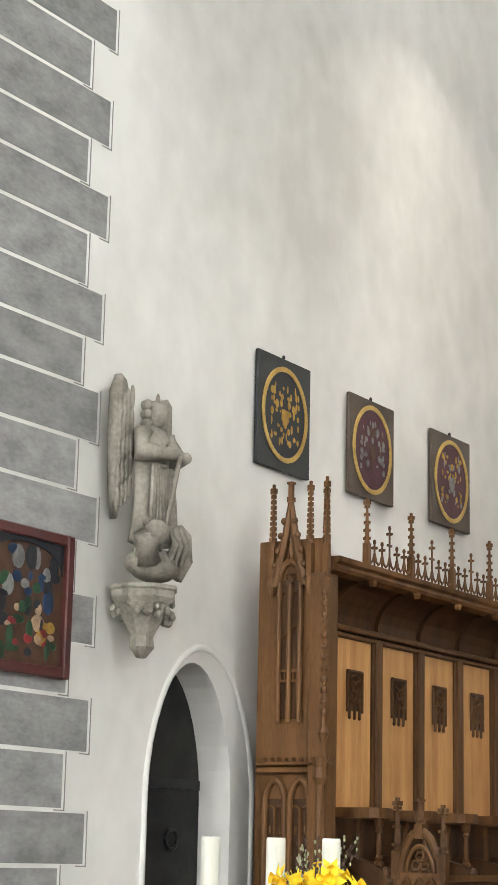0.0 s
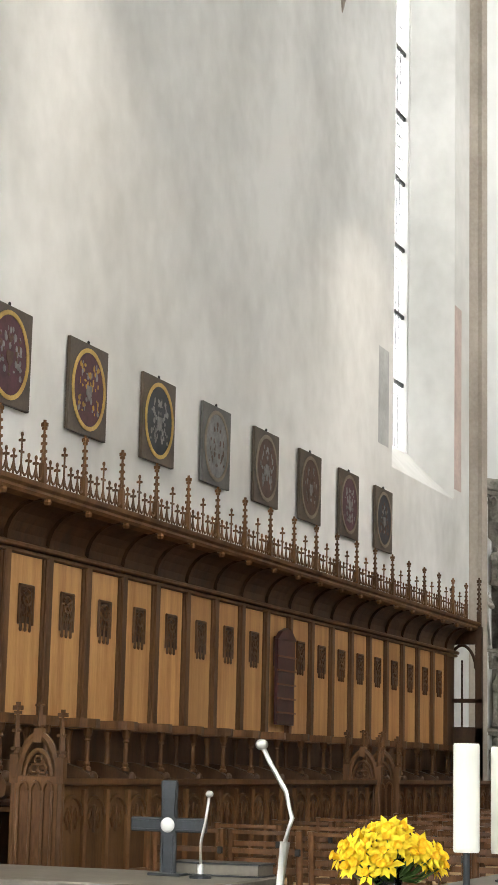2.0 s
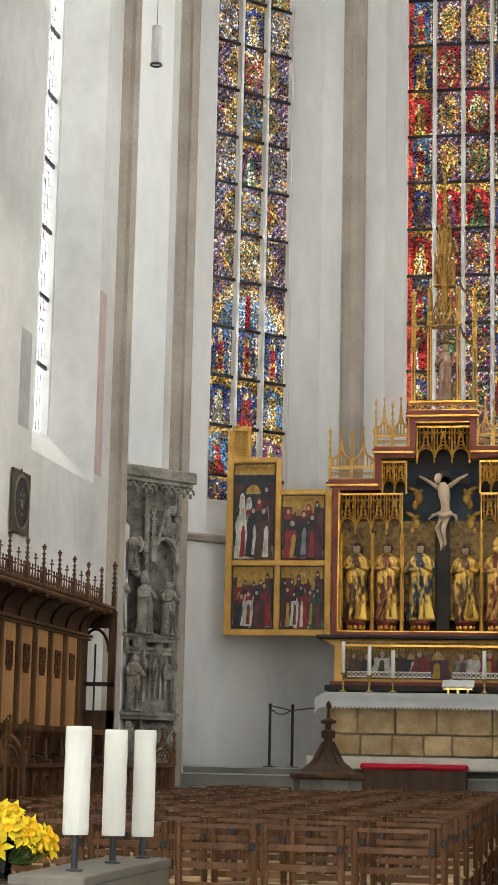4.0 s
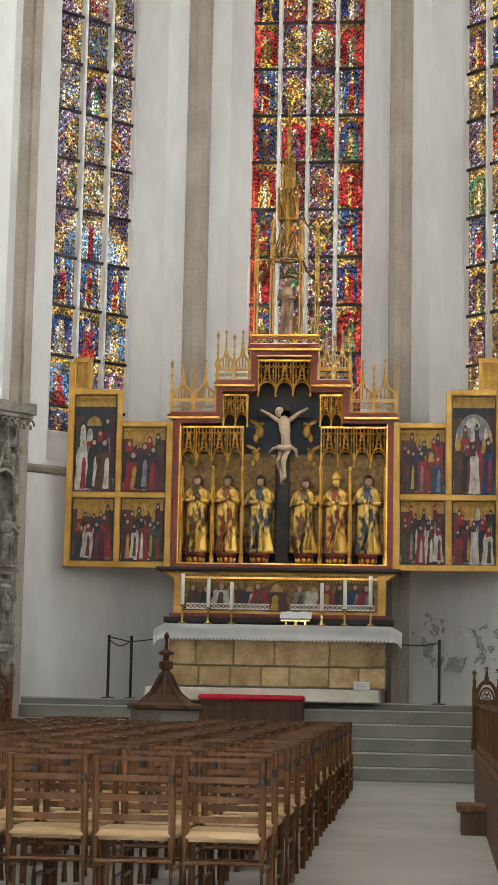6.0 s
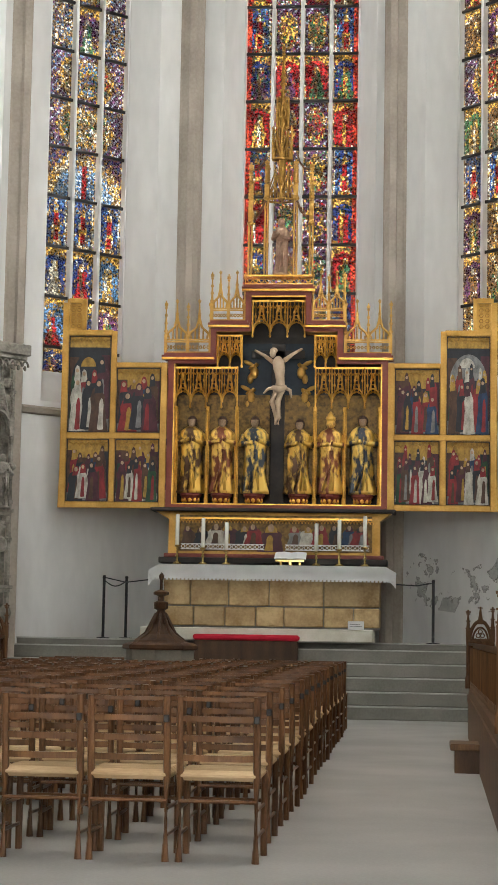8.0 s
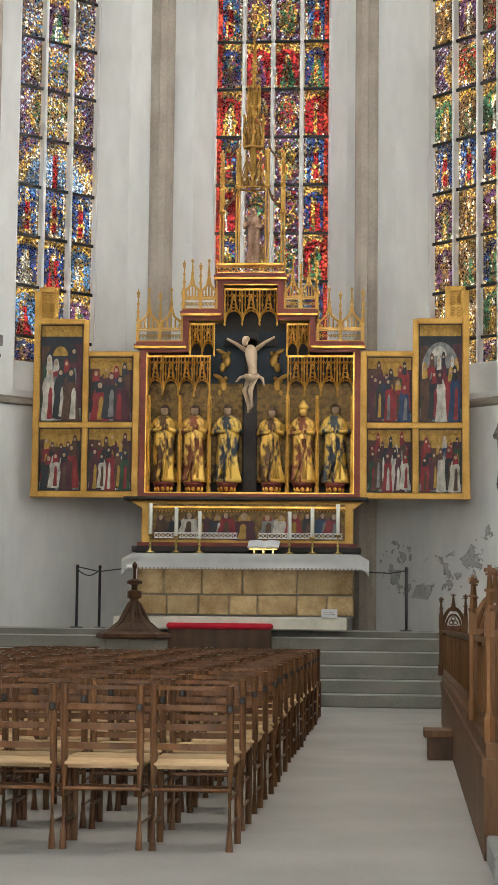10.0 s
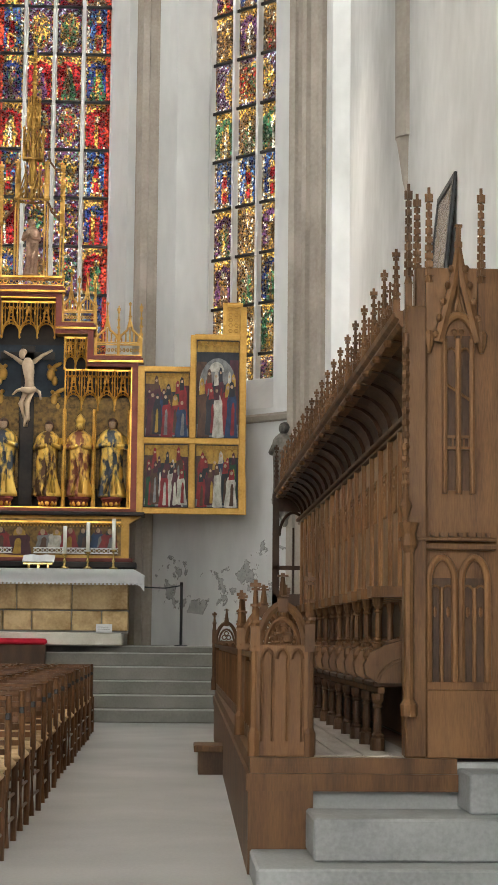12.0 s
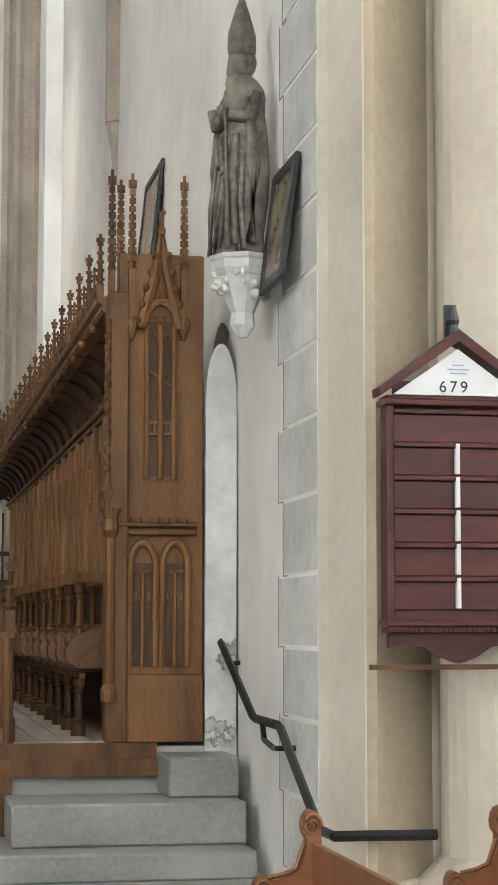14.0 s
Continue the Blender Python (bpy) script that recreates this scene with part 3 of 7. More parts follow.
# string course below the apse windows
for k, (p, q) in enumerate((((XL, YD), (XL + s2, YE)), ((XL + s2, YE), (XR - s2, YE)), ((XR - s2, YE), (XR, YD)), ((XR, YD), (XR, YS)))):
    p, q = Vector((*p, 0)), Vector((*q, 0))
    u = (q - p).normalized()
    nn = Vector((u.y, -u.x, 0))
    mm = Matrix(((u.x, nn.x, 0, p.x), (u.y, nn.y, 0, p.y), (0, 0, 1, 0), (0, 0, 0, 1)))
    bm = prism(B(), [(0, 0.02), (0.07, 0.04), (0.11, 0.11), (0.0, 0.16)], 0, (q - p).length, "x")
    ob = part("string_course", bm, BEIGE)
    ob.matrix_basis = mm @ pose(0, 0, 4.55)
    tagged(ob, "narrow stone string course", "moulding", kind="structure")

# damp, peeling stains low on the apse walls
def stain_mat(name, a, b, cut, scale):
    """Ragged stain: grey plaster where coarse and fine noise meet, clear elsewhere."""
    m = mat(name, a, b, 0.95, 6.0, 30.0, 0.3)
    n, l, p = nodes_of(m)
    geo, big = n.new("ShaderNodeNewGeometry"), n.new("ShaderNodeTexNoise")
    big.inputs["Scale"].default_value, big.inputs["Detail"].default_value, big.inputs["Roughness"].default_value = scale, 8, 0.62
    l.new(geo.outputs["Position"], big.inputs["Vector"])
    edge, clear, mix = n.new("ShaderNodeMapRange"), n.new("ShaderNodeBsdfTransparent"), n.new("ShaderNodeMixShader")
    edge.inputs[1].default_value, edge.inputs[2].default_value, edge.inputs[3].default_value, edge.inputs[4].default_value = cut, cut + 0.03, 0.0, 0.9
    l.new(big.outputs[0], edge.inputs[0])
    l.new(edge.outputs[0], mix.inputs[0])
    l.new(clear.outputs[0], mix.inputs[1])
    l.new(p.outputs[0], mix.inputs[2])
    l.new(mix.outputs[0], n["Material Output"].inputs[0])
    return m


DAMP = stain_mat("peeled_plaster", (0.36, 0.36, 0.36), (0.56, 0.55, 0.54), 0.53, 2.6)
mm = Matrix(((-math.sqrt(0.5), -math.sqrt(0.5), 0, XR), (math.sqrt(0.5), -math.sqrt(0.5), 0, YD), (0, 0, 1, 0), (0, 0, 0, 1)))
ragged = [(0.15, 1.95), (0.5, 1.70), (1.1, 1.62), (1.8, 1.55), (2.5, 1.62), (3.1, 1.75), (3.25, 2.2), (2.9, 2.55), (2.3, 2.38), (1.8, 2.25), (1.3, 2.45), (0.8, 2.75), (0.35, 2.6)]
ob = part("damp_stain", prism(B(), ragged, 0.0, 0.003, "y"), DAMP)
ob.matrix_basis = mm
tagged(ob, "grey band of peeled damp plaster", "damp patch", kind="structure")

# short wall shafts that end in a point above the stalls
for x, y, z, f in ((XL, 19.1, 9.6, 1), (XR, 16.0, 5.0, -1)):
    bm = prism(B(), [(f * -0.02, y - 0.16), (f * 0.03, y - 0.15), (f * 0.10, y - 0.05), (f * 0.10, y + 0.05), (f * 0.03, y + 0.15), (f * -0.02, y + 0.16)], z + 0.5, TOP)
    lathe(bm, [(0.01, 0.0), (0.04, 0.12), (0.08, 0.40), (0.10, 0.5)], 0, y, z, 8)
    ob = part("wall_shaft", bm, BEIGE)
    ob.location = (x, 0, 0)
    tagged(ob, "beige stone wall shaft ending in a pointed corbel", "shaft", "wall shafts", "structure")

# ---- choir stalls ----
def stall_end(st, X, y, z0, zt, mat_main, d0=0.22, d1=0.73, up=0.0):
    """Carved end of the stalls: two-light blind tracery below, a traceried gable with pinnacles above."""
    def bx(bm, a, b, y0, y1, q0, q1, bev=0.0):
        return box(bm, min(X(a), X(b)), max(X(a), X(b)), y0, y1, q0, q1, bev)
    part("end_board", bx(B(), d0, d1 - 0.06, y, y + 0.07, z0, zt, 0.006), mat_main, st)
    part("end_plinth", bx(B(), d0, d1, y - 0.025, y, z0, z0 + 0.36, 0.006), mat_main, st)
    part("front_post", bx(B(), d1 - 0.12, d1, y - 0.055, y + 0.10, z0, zt - 0.22, 0.012), mat_main, st)
    bm = bx(B(), d0 + 0.04, d1 + 0.015, y - 0.05, y, 1.70, 1.735, 0.006)
    bx(bm, d0 + 0.04, d1 + 0.03, y - 0.065, y, 1.745, 1.765, 0.005)
    for k in range(9):
        bx(bm, d0 + 0.07 + k * 0.05, d0 + 0.095 + k * 0.05, y - 0.055, y - 0.02, 1.77, 1.79)
    part("string_moulding", bm, mat_main, st)
    # lower twin blind arches
    for k in range(2):
        c = d0 + 0.155 + k * 0.175
        w = 0.14
        bm = B()
        for e in (-w / 2, w / 2):
            rod(bm, [(X(c + e), y - 0.022, z0 + 0.40), (X(c + e), y - 0.022, 1.55)], 0.020, 8)
        rod(bm, [(X(c + p), y - 0.022, q) for p, q in arch_pts(w, 1.53, 0.13, 6)], 0.020, 8)
        rod(bm, [(X(c), y - 0.014, z0 + 0.40), (X(c), y - 0.014, 1.50)], 0.012, 6)
        for e in (-w / 4, w / 4):
            rod(bm, [(X(c + e + p), y - 0.008, q) for p, q in arch_pts(w / 2, 1.46, 0.05, 4)], 0.007, 5)
            blob(bm, (X(c + e), y - 0.006, 1.37), (0.012, 0.012, 0.03), 6)
        part("blind_arch", bm, mat_main, st)
        # dark sheet on the flat board, painted shade of a deep arch
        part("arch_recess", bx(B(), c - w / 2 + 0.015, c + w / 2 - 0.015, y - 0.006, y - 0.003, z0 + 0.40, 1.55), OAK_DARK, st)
    # upper traceried light under a steep gable
    c, w, b0 = d0 + 0.24, 0.15, 2.0
    # another dark sheet, shade behind the tracery painted onto the board
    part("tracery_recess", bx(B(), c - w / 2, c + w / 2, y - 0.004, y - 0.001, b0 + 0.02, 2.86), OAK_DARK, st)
    bm = B()
    for e in (-w / 2, 0, w / 2):
        rod(bm, [(X(c + e), y - 0.026, b0), (X(c + e), y - 0.026, 2.84)], 0.016, 8)
    for e in (-w / 4, w / 4):
        rod(bm, [(X(c + e + p), y - 0.014, q) for p, q in arch_pts(w / 2, 2.72, 0.07, 4)], 0.007, 5)
    for zz in (2.24, 2.30):
        bx(bm, c - w / 2, c + w / 2, y - 0.03, y, zz, zz + 0.015)
    for e in range(5):
        bx(bm, c - w / 2 + 0.01 + e * 0.03, c - w / 2 + 0.02 + e * 0.03, y - 0.025, y, 2.25, 2.30)
    rod(bm, [(X(c - w / 2), y - 0.018, 2.50), (X(c + w / 2), y - 0.018, 2.60)], 0.008, 5)
    for a in range(3):
        t = a * 2.1 + 0.5
        rod(bm, [(X(c + 0.02 * math.cos(t) + 0.018 * math.cos(u)), y - 0.015, 2.87 + 0.02 * math.sin(t) + 0.018 * math.sin(u)) for u in [i * math.pi / 3 for i in range(6)]], 0.005, 5, True)
    rod(bm, [(X(c + p), y - 0.022, q) for p, q in arch_pts(w + 0.03, 2.83, 0.14, 8)], 0.022, 8)
    part("tracery", bm, mat_main, st)
    bm = B()
    for e in (-1, 1):
        rod(bm, [(X(c + e * (w / 2 + 0.035)), y - 0.03, 2.82), (X(c + e * 0.03), y - 0.03, 3.14), (X(c), y - 0.03, 3.36)], 0.02, 6, radii=[0.030, 0.026, 0.014])
        for k in range(5):
            u = k / 5
            blob(bm, (X(c + e * (w / 2 + 0.05) * (1 - u * 0.85)), y - 0.045, 2.86 + 0.45 * u), (0.019, 0.019, 0.022), 6)
    for e in range(3):
        rod(bm, [(X(c + (e - 1) * 0.03), y - 0.02, 2.95), (X(c), y - 0.02, 3.08 + 0.05 * (e == 1))], 0.009, 5)
    bx(bm, c - 0.02, c + 0.02, y - 0.05, y - 0.01, 3.34, 3.37)
    bx(bm, c - 0.013, c + 0.013, y - 0.045, y - 0.015, 3.37, 3.45)
    bx(bm, c - 0.02, c + 0.02, y - 0.05, y - 0.01, 3.45, 3.465)
    part("gable", bm, mat_main, st)
    for dd, yy, hz, hh in ((d0 + 0.115, y - 0.03, 2.86, 0.72), (d1 - 0.13, y - 0.03, 2.86, 0.72), (d1 - 0.02, y - 0.02, 2.84, 0.76), (d1 - 0.08, y + 0.08, 2.95, 0.62)):
        bm = finial(B(), X(dd), yy, hz, hh + up, 0.019, 9)
        lathe(bm, [(0.012, -0.10), (0.03, -0.04), (0.034, 0.0), (0.026, 0.02)], X(dd), yy, hz, 8)
        part("pinnacle", bm, mat_main, st)
    # slim shafts with knots on the front edge
    bm = B()
    for k in range(12):
        zz = 2.05 + k * 0.065
        blob(bm, (X(d1 + 0.0), y - 0.065, zz), (0.024, 0.024, 0.028), 6)
    rod(bm, [(X(d1), y - 0.065, 1.78), (X(d1), y - 0.065, 2.86)], 0.016, 6)
    lathe(bm, [(0.01, 0), (0.035, 0.08), (0.02, 0.12), (0.012, 0.2)], X(d1), y - 0.065, 1.85, 8)
    lathe(bm, [(0.044, 0), (0.046, 0.06), (0.028, 0.09), (0.026, 0.86), (0.046, 0.90), (0.038, 0.96), (0.056, 1.02)], X(d1 - 0.02), y - 0.065, z0 + 0.22, 8)
    part("edge_shaft", bm, mat_main, st)


def stalls(side, yn, z0, seats, label):
    wallx = XL if side > 0 else XR
    st = root("choir_stall", wallx, 0, 0, label, "choir stall", "choir stalls along both walls")

    def X(d):
        return side * d

    def bx(bm, a, b, y0, y1, q0, q1, bev=0.0):
        return box(bm, min(X(a), X(b)), max(X(a), X(b)), y0, y1, q0, q1, bev)

    P, y1 = 0.6, yn + 0.5
    ye = y1 + P * seats
    stall_end(st, X, yn, z0, 3.11 if side > 0 else 3.235, OAK, 0.22 if side > 0 else 0.185, 0.73 if side > 0 else 0.715, -0.12 if side > 0 else 0.09)
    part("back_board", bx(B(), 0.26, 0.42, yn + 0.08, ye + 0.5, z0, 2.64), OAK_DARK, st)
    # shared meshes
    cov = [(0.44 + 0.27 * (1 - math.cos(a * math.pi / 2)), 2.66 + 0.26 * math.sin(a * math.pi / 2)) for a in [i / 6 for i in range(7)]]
    # coving and its ribs take dark oak: shade below the cornice put into colour
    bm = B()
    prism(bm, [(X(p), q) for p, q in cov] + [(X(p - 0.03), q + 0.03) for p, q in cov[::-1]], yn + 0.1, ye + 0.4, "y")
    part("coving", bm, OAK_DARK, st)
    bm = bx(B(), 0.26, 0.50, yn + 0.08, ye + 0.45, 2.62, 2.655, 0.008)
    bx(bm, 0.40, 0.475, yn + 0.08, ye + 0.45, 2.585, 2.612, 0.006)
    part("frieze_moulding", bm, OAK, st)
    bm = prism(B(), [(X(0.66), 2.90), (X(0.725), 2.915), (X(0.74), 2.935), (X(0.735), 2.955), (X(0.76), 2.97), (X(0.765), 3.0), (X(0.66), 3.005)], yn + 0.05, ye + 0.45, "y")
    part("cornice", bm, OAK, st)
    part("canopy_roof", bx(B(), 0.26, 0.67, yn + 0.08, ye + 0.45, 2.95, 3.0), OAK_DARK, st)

    def share(name, bm, material, ys):
        first = part(name, bm, material, st)
        for k, yy in enumerate(ys):
            ob = first if k == 0 else new(name, first.data)
            ob.parent = st
            ob.location = (0, yy, 0)

    ys = [y1 + P * k for k in range(seats)]
    yb = ys + [ye]
    # south panels, stiles and tracery take the oak with light in its colour
    share("back_panel", bx(B(), 0.42, 0.445, 0.075, P - 0.075, 1.52, 2.58), OAK_PANEL if side > 0 else OAK_LIT, ys)
    bm = bx(B(), 0.42, 0.475, -0.045, 0.045, 1.48, 2.60, 0.008)
    for e in (-0.058, 0.058):
        rod(bm, [(X(0.45), e, 1.5), (X(0.45), e, 2.58)], 0.014, 6)
    share("stile", bm, OAK_MID if side > 0 else OAK_LIT, yb)
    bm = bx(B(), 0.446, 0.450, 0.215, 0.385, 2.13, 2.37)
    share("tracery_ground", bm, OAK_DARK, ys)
    bm = B()
    for e in (0.205, 0.395):
        rod(bm, [(X(0.455), e, 2.12), (X(0.455), e, 2.38)], 0.011, 5)
    rod(bm, [(X(0.455), 0.205, 2.38), (X(0.455), 0.395, 2.38)], 0.011, 5)
    rod(bm, [(X(0.455), 0.3 + 0.06 * math.cos(a), 2.30 + 0.055 * math.sin(a)) for a in [i * math.pi / 4 for i in range(8)]], 0.013, 5, True)
    for e in (0.235, 0.3, 0.365):
        rod(bm, [(X(0.455), e, 2.09), (X(0.455), e, 2.25)], 0.010, 5)
        rod(bm, [(X(0.455), e - 0.035, 2.18), (X(0.455), e, 2.22), (X(0.455), e + 0.035, 2.18)], 0.01, 5)
        blob(bm, (X(0.455), e, 2.09), (0.011, 0.011, 0.018), 6)
    for a in range(4):
        t = a * math.pi / 2
        rod(bm, [(X(0.455), 0.3, 2.30), (X(0.455), 0.3 + 0.10 * math.cos(t + 0.78), 2.27 + 0.09 * math.sin(t + 0.78))], 0.009, 5)
    share("panel_tracery", bm, OAK_MID if side > 0 else OAK_LIT, ys)
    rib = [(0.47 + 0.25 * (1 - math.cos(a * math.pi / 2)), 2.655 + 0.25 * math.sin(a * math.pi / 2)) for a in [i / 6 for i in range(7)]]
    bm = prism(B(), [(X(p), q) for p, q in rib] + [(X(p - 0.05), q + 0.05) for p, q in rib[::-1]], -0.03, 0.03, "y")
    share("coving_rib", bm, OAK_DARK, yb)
    share("cresting_finial", finial(B(), X(0.70), 0, 2.99, 0.45, 0.02, 5), OAK, yb)
    bm = B()
    for k in range(1, 6):
        yy = P * k / 6
        h = 0.26 if k == 3 else 0.14
        rod(bm, [(X(0.70), yy, 2.99), (X(0.70), yy, 3.02 + h)], 0.007, 5)
        for a, b in ((0.022, 0.006), (0.006, 0.022)):
            box(bm, X(0.70) - a, X(0.70) + a, yy - b, yy + b, 3.02 + h - 0.035, 3.02 + h - 0.02)
        blob(bm, (X(0.70), yy, 3.03 + h), (0.011, 0.011, 0.018), 6)
        if k == 3:
            box(bm, X(0.70) - 0.006, X(0.70) + 0.006, yy - 0.028, yy + 0.028, 3.17, 3.185)
    for k in range(6):
        rod(bm, [(X(0.70), P * k / 6 + P / 12 + p, q) for p, q in [(-0.05, 3.10), (-0.03, 3.05), (0, 3.03), (0.03, 3.05), (0.05, 3.10)]], 0.008, 5)
    bx(bm, 0.68, 0.72, 0, P, 3.0, 3.015)
    share("cresting", bm, OAK, ys)
    bm = lathe(B(), [(0.02, -0.03), (0.028, -0.01), (0.02, 0.01)], X(0.745), 0, 2.90, 6)
    share("cornice_drop", bm, OAK, yb)
    # seats: rounded arm rests on little columns, curved partitions, hinged seats, turned feet
    # south arm rests and partitions get lighter oak for the light falling there
    arm = [(0.40, -0.13), (0.80, -0.13), (0.845, -0.09), (0.86, 0.0), (0.845, 0.09), (0.80, 0.13), (0.40, 0.13), (0.52, 0.08), (0.56, 0), (0.52, -0.08)]
    bm = prism(B(), [(X(p), q) for p, q in arm], 1.455, 1.515)
    share("arm_rest", bm, OAK_MID if side > 0 else OAK, yb)
    bm = lathe(B(), [(0.028, 0), (0.03, 0.02), (0.017, 0.03), (0.024, 0.045), (0.015, 0.06), (0.017, 0.12), (0.013, 0.19), (0.024, 0.20), (0.015, 0.215), (0.028, 0.235), (0.034, 0.28)], X(0.80), 0, 1.175, 10)
    lathe(bm, [(0.02, 0), (0.016, 0.14), (0.03, 0.22)], X(0.66), 0, 1.22, 8)
    share("arm_column", bm, OAK_MID, yb)
    curve = [(0.44, 0.98), (0.80, 0.98), (0.87, 1.02), (0.88, 1.08), (0.84, 1.15), (0.76, 1.19), (0.62, 1.23), (0.44, 1.24)]
    bm = prism(B(), [(X(p), q) for p, q in curve], -0.035, 0.035, "y")
    blob(bm, (X(0.85), 0, 1.13), (0.032, 0.034, 0.042), 8)
    for e in (-1, 1):
        rod(bm, [(X(0.40 + 0.40 * math.cos(a)), e * 0.036, 0.99 + 0.17 * math.sin(a)) for a in [i * math.pi / 14 for i in range(8)]], 0.009, 5)
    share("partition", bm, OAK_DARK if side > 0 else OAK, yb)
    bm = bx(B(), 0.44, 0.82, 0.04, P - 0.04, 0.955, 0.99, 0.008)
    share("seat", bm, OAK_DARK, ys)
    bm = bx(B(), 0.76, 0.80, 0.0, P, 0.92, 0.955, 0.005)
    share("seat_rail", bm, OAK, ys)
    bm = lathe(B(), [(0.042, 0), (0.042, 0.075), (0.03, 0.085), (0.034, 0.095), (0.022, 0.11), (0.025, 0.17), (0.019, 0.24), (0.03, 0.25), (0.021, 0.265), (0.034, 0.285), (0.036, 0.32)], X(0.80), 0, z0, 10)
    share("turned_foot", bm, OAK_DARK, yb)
    # far end: open traceried screen
    bm = bx(B(), 0.30, 0.36, ye + 0.42, ye + 0.50, z0, 2.95)
    bx(bm, 0.70, 0.78, ye + 0.42, ye + 0.50, z0, 2.95)
    bx(bm, 0.30, 0.78, ye + 0.42, ye + 0.48, z0, 1.75)
    bx(bm, 0.30, 0.78, ye + 0.42, ye + 0.48, 2.04, 2.09)
    rod(bm, [(X(0.53 + p), ye + 0.45, q) for p, q in arch_pts(0.34, 2.45, 0.28, 6)], 0.02, 6)
    rod(bm, [(X(0.53), ye + 0.45, 1.75), (X(0.53), ye + 0.45, 2.55)], 0.012, 6)
    bx(bm, 0.30, 0.78, ye + 0.43, ye + 0.47, 2.74, 2.95)
    finial(bm, X(0.74), ye + 0.46, 2.9, 0.65, 0.025, 6)
    finial(bm, X(0.40), ye + 0.46, 2.9, 0.55, 0.025, 6)
    part("far_end_screen", bm, OAK_DARK, st)
    return st, ye


def gabled_end(ds, X, c, y, z0, w, h, material):
    """Desk end with an openwork pointed gable and three flower-topped shafts."""
    bm = B()
    box(bm, min(X(c - w / 2), X(c + w / 2)), max(X(c - w / 2), X(c + w / 2)), y, y + 0.06, z0, z0 + h * 0.62, 0.006)
    part("end_board", bm, material, ds)
    bm = B()
    rod(bm, [(X(c + p), y + 0.02, q) for p, q in arch_pts(w * 0.86, z0 + h * 0.60, h * 0.24, 8)], 0.024, 6)
    rod(bm, [(X(c + p), y + 0.02, q) for p, q in arch_pts(w * 0.62, z0 + h * 0.60, h * 0.16, 8)], 0.014, 6)
    for a in range(3):
        t = a * 2.094 + math.pi / 2
        cx, cz = c + 0.03 * math.cos(t), z0 + h * 0.675 + 0.032 * math.sin(t)
        rod(bm, [(X(cx + 0.026 * math.cos(u)), y + 0.02, cz + 0.026 * math.sin(u)) for u in [i * math.pi / 3 for i in range(6)]], 0.008, 5, True)
    for e in (-0.06, 0, 0.06):
        rod(bm, [(X(c + e), y + 0.02, z0 + h * 0.58), (X(c + e), y + 0.02, z0 + h * 0.63)], 0.009, 5)
    part("openwork", bm, material, ds)
    bm = B()
    for k in range(3):
        e = (k - 1) * w * 0.27
        rod(bm, [(X(c + e - w * 0.1), y - 0.008, z0 + 0.08), (X(c + e - w * 0.1), y - 0.008, z0 + h * 0.54)], 0.011, 5)
        rod(bm, [(X(c + e + p), y - 0.008, q) for p, q in arch_pts(w * 0.2, z0 + h * 0.54, 0.05, 4)], 0.011, 5)
    rod(bm, [(X(c + w * 0.37), y - 0.008, z0 + 0.08), (X(c + w * 0.37), y - 0.008, z0 + h * 0.54)], 0.011, 5)
    part("blind_tracery", bm, material, ds)
    for e, hh in ((-w / 2, 0.44), (w / 2, 0.40)):
        bm = lathe(B(), [(0.035, 0), (0.035, 0.12), (0.024, 0.15), (0.024, h * 0.6), (0.03, h * 0.61)], X(c + e), y + 0.02, z0, 8)
        finial(bm, X(c + e), y + 0.02, z0 + h * 0.58, h * hh, 0.026, 3)
        part("corner_shaft", bm, material, ds)
    part("gable_flower", finial(B(), X(c), y + 0.02, z0 + h * 0.80, h * 0.22, 0.026, 1), material, ds)


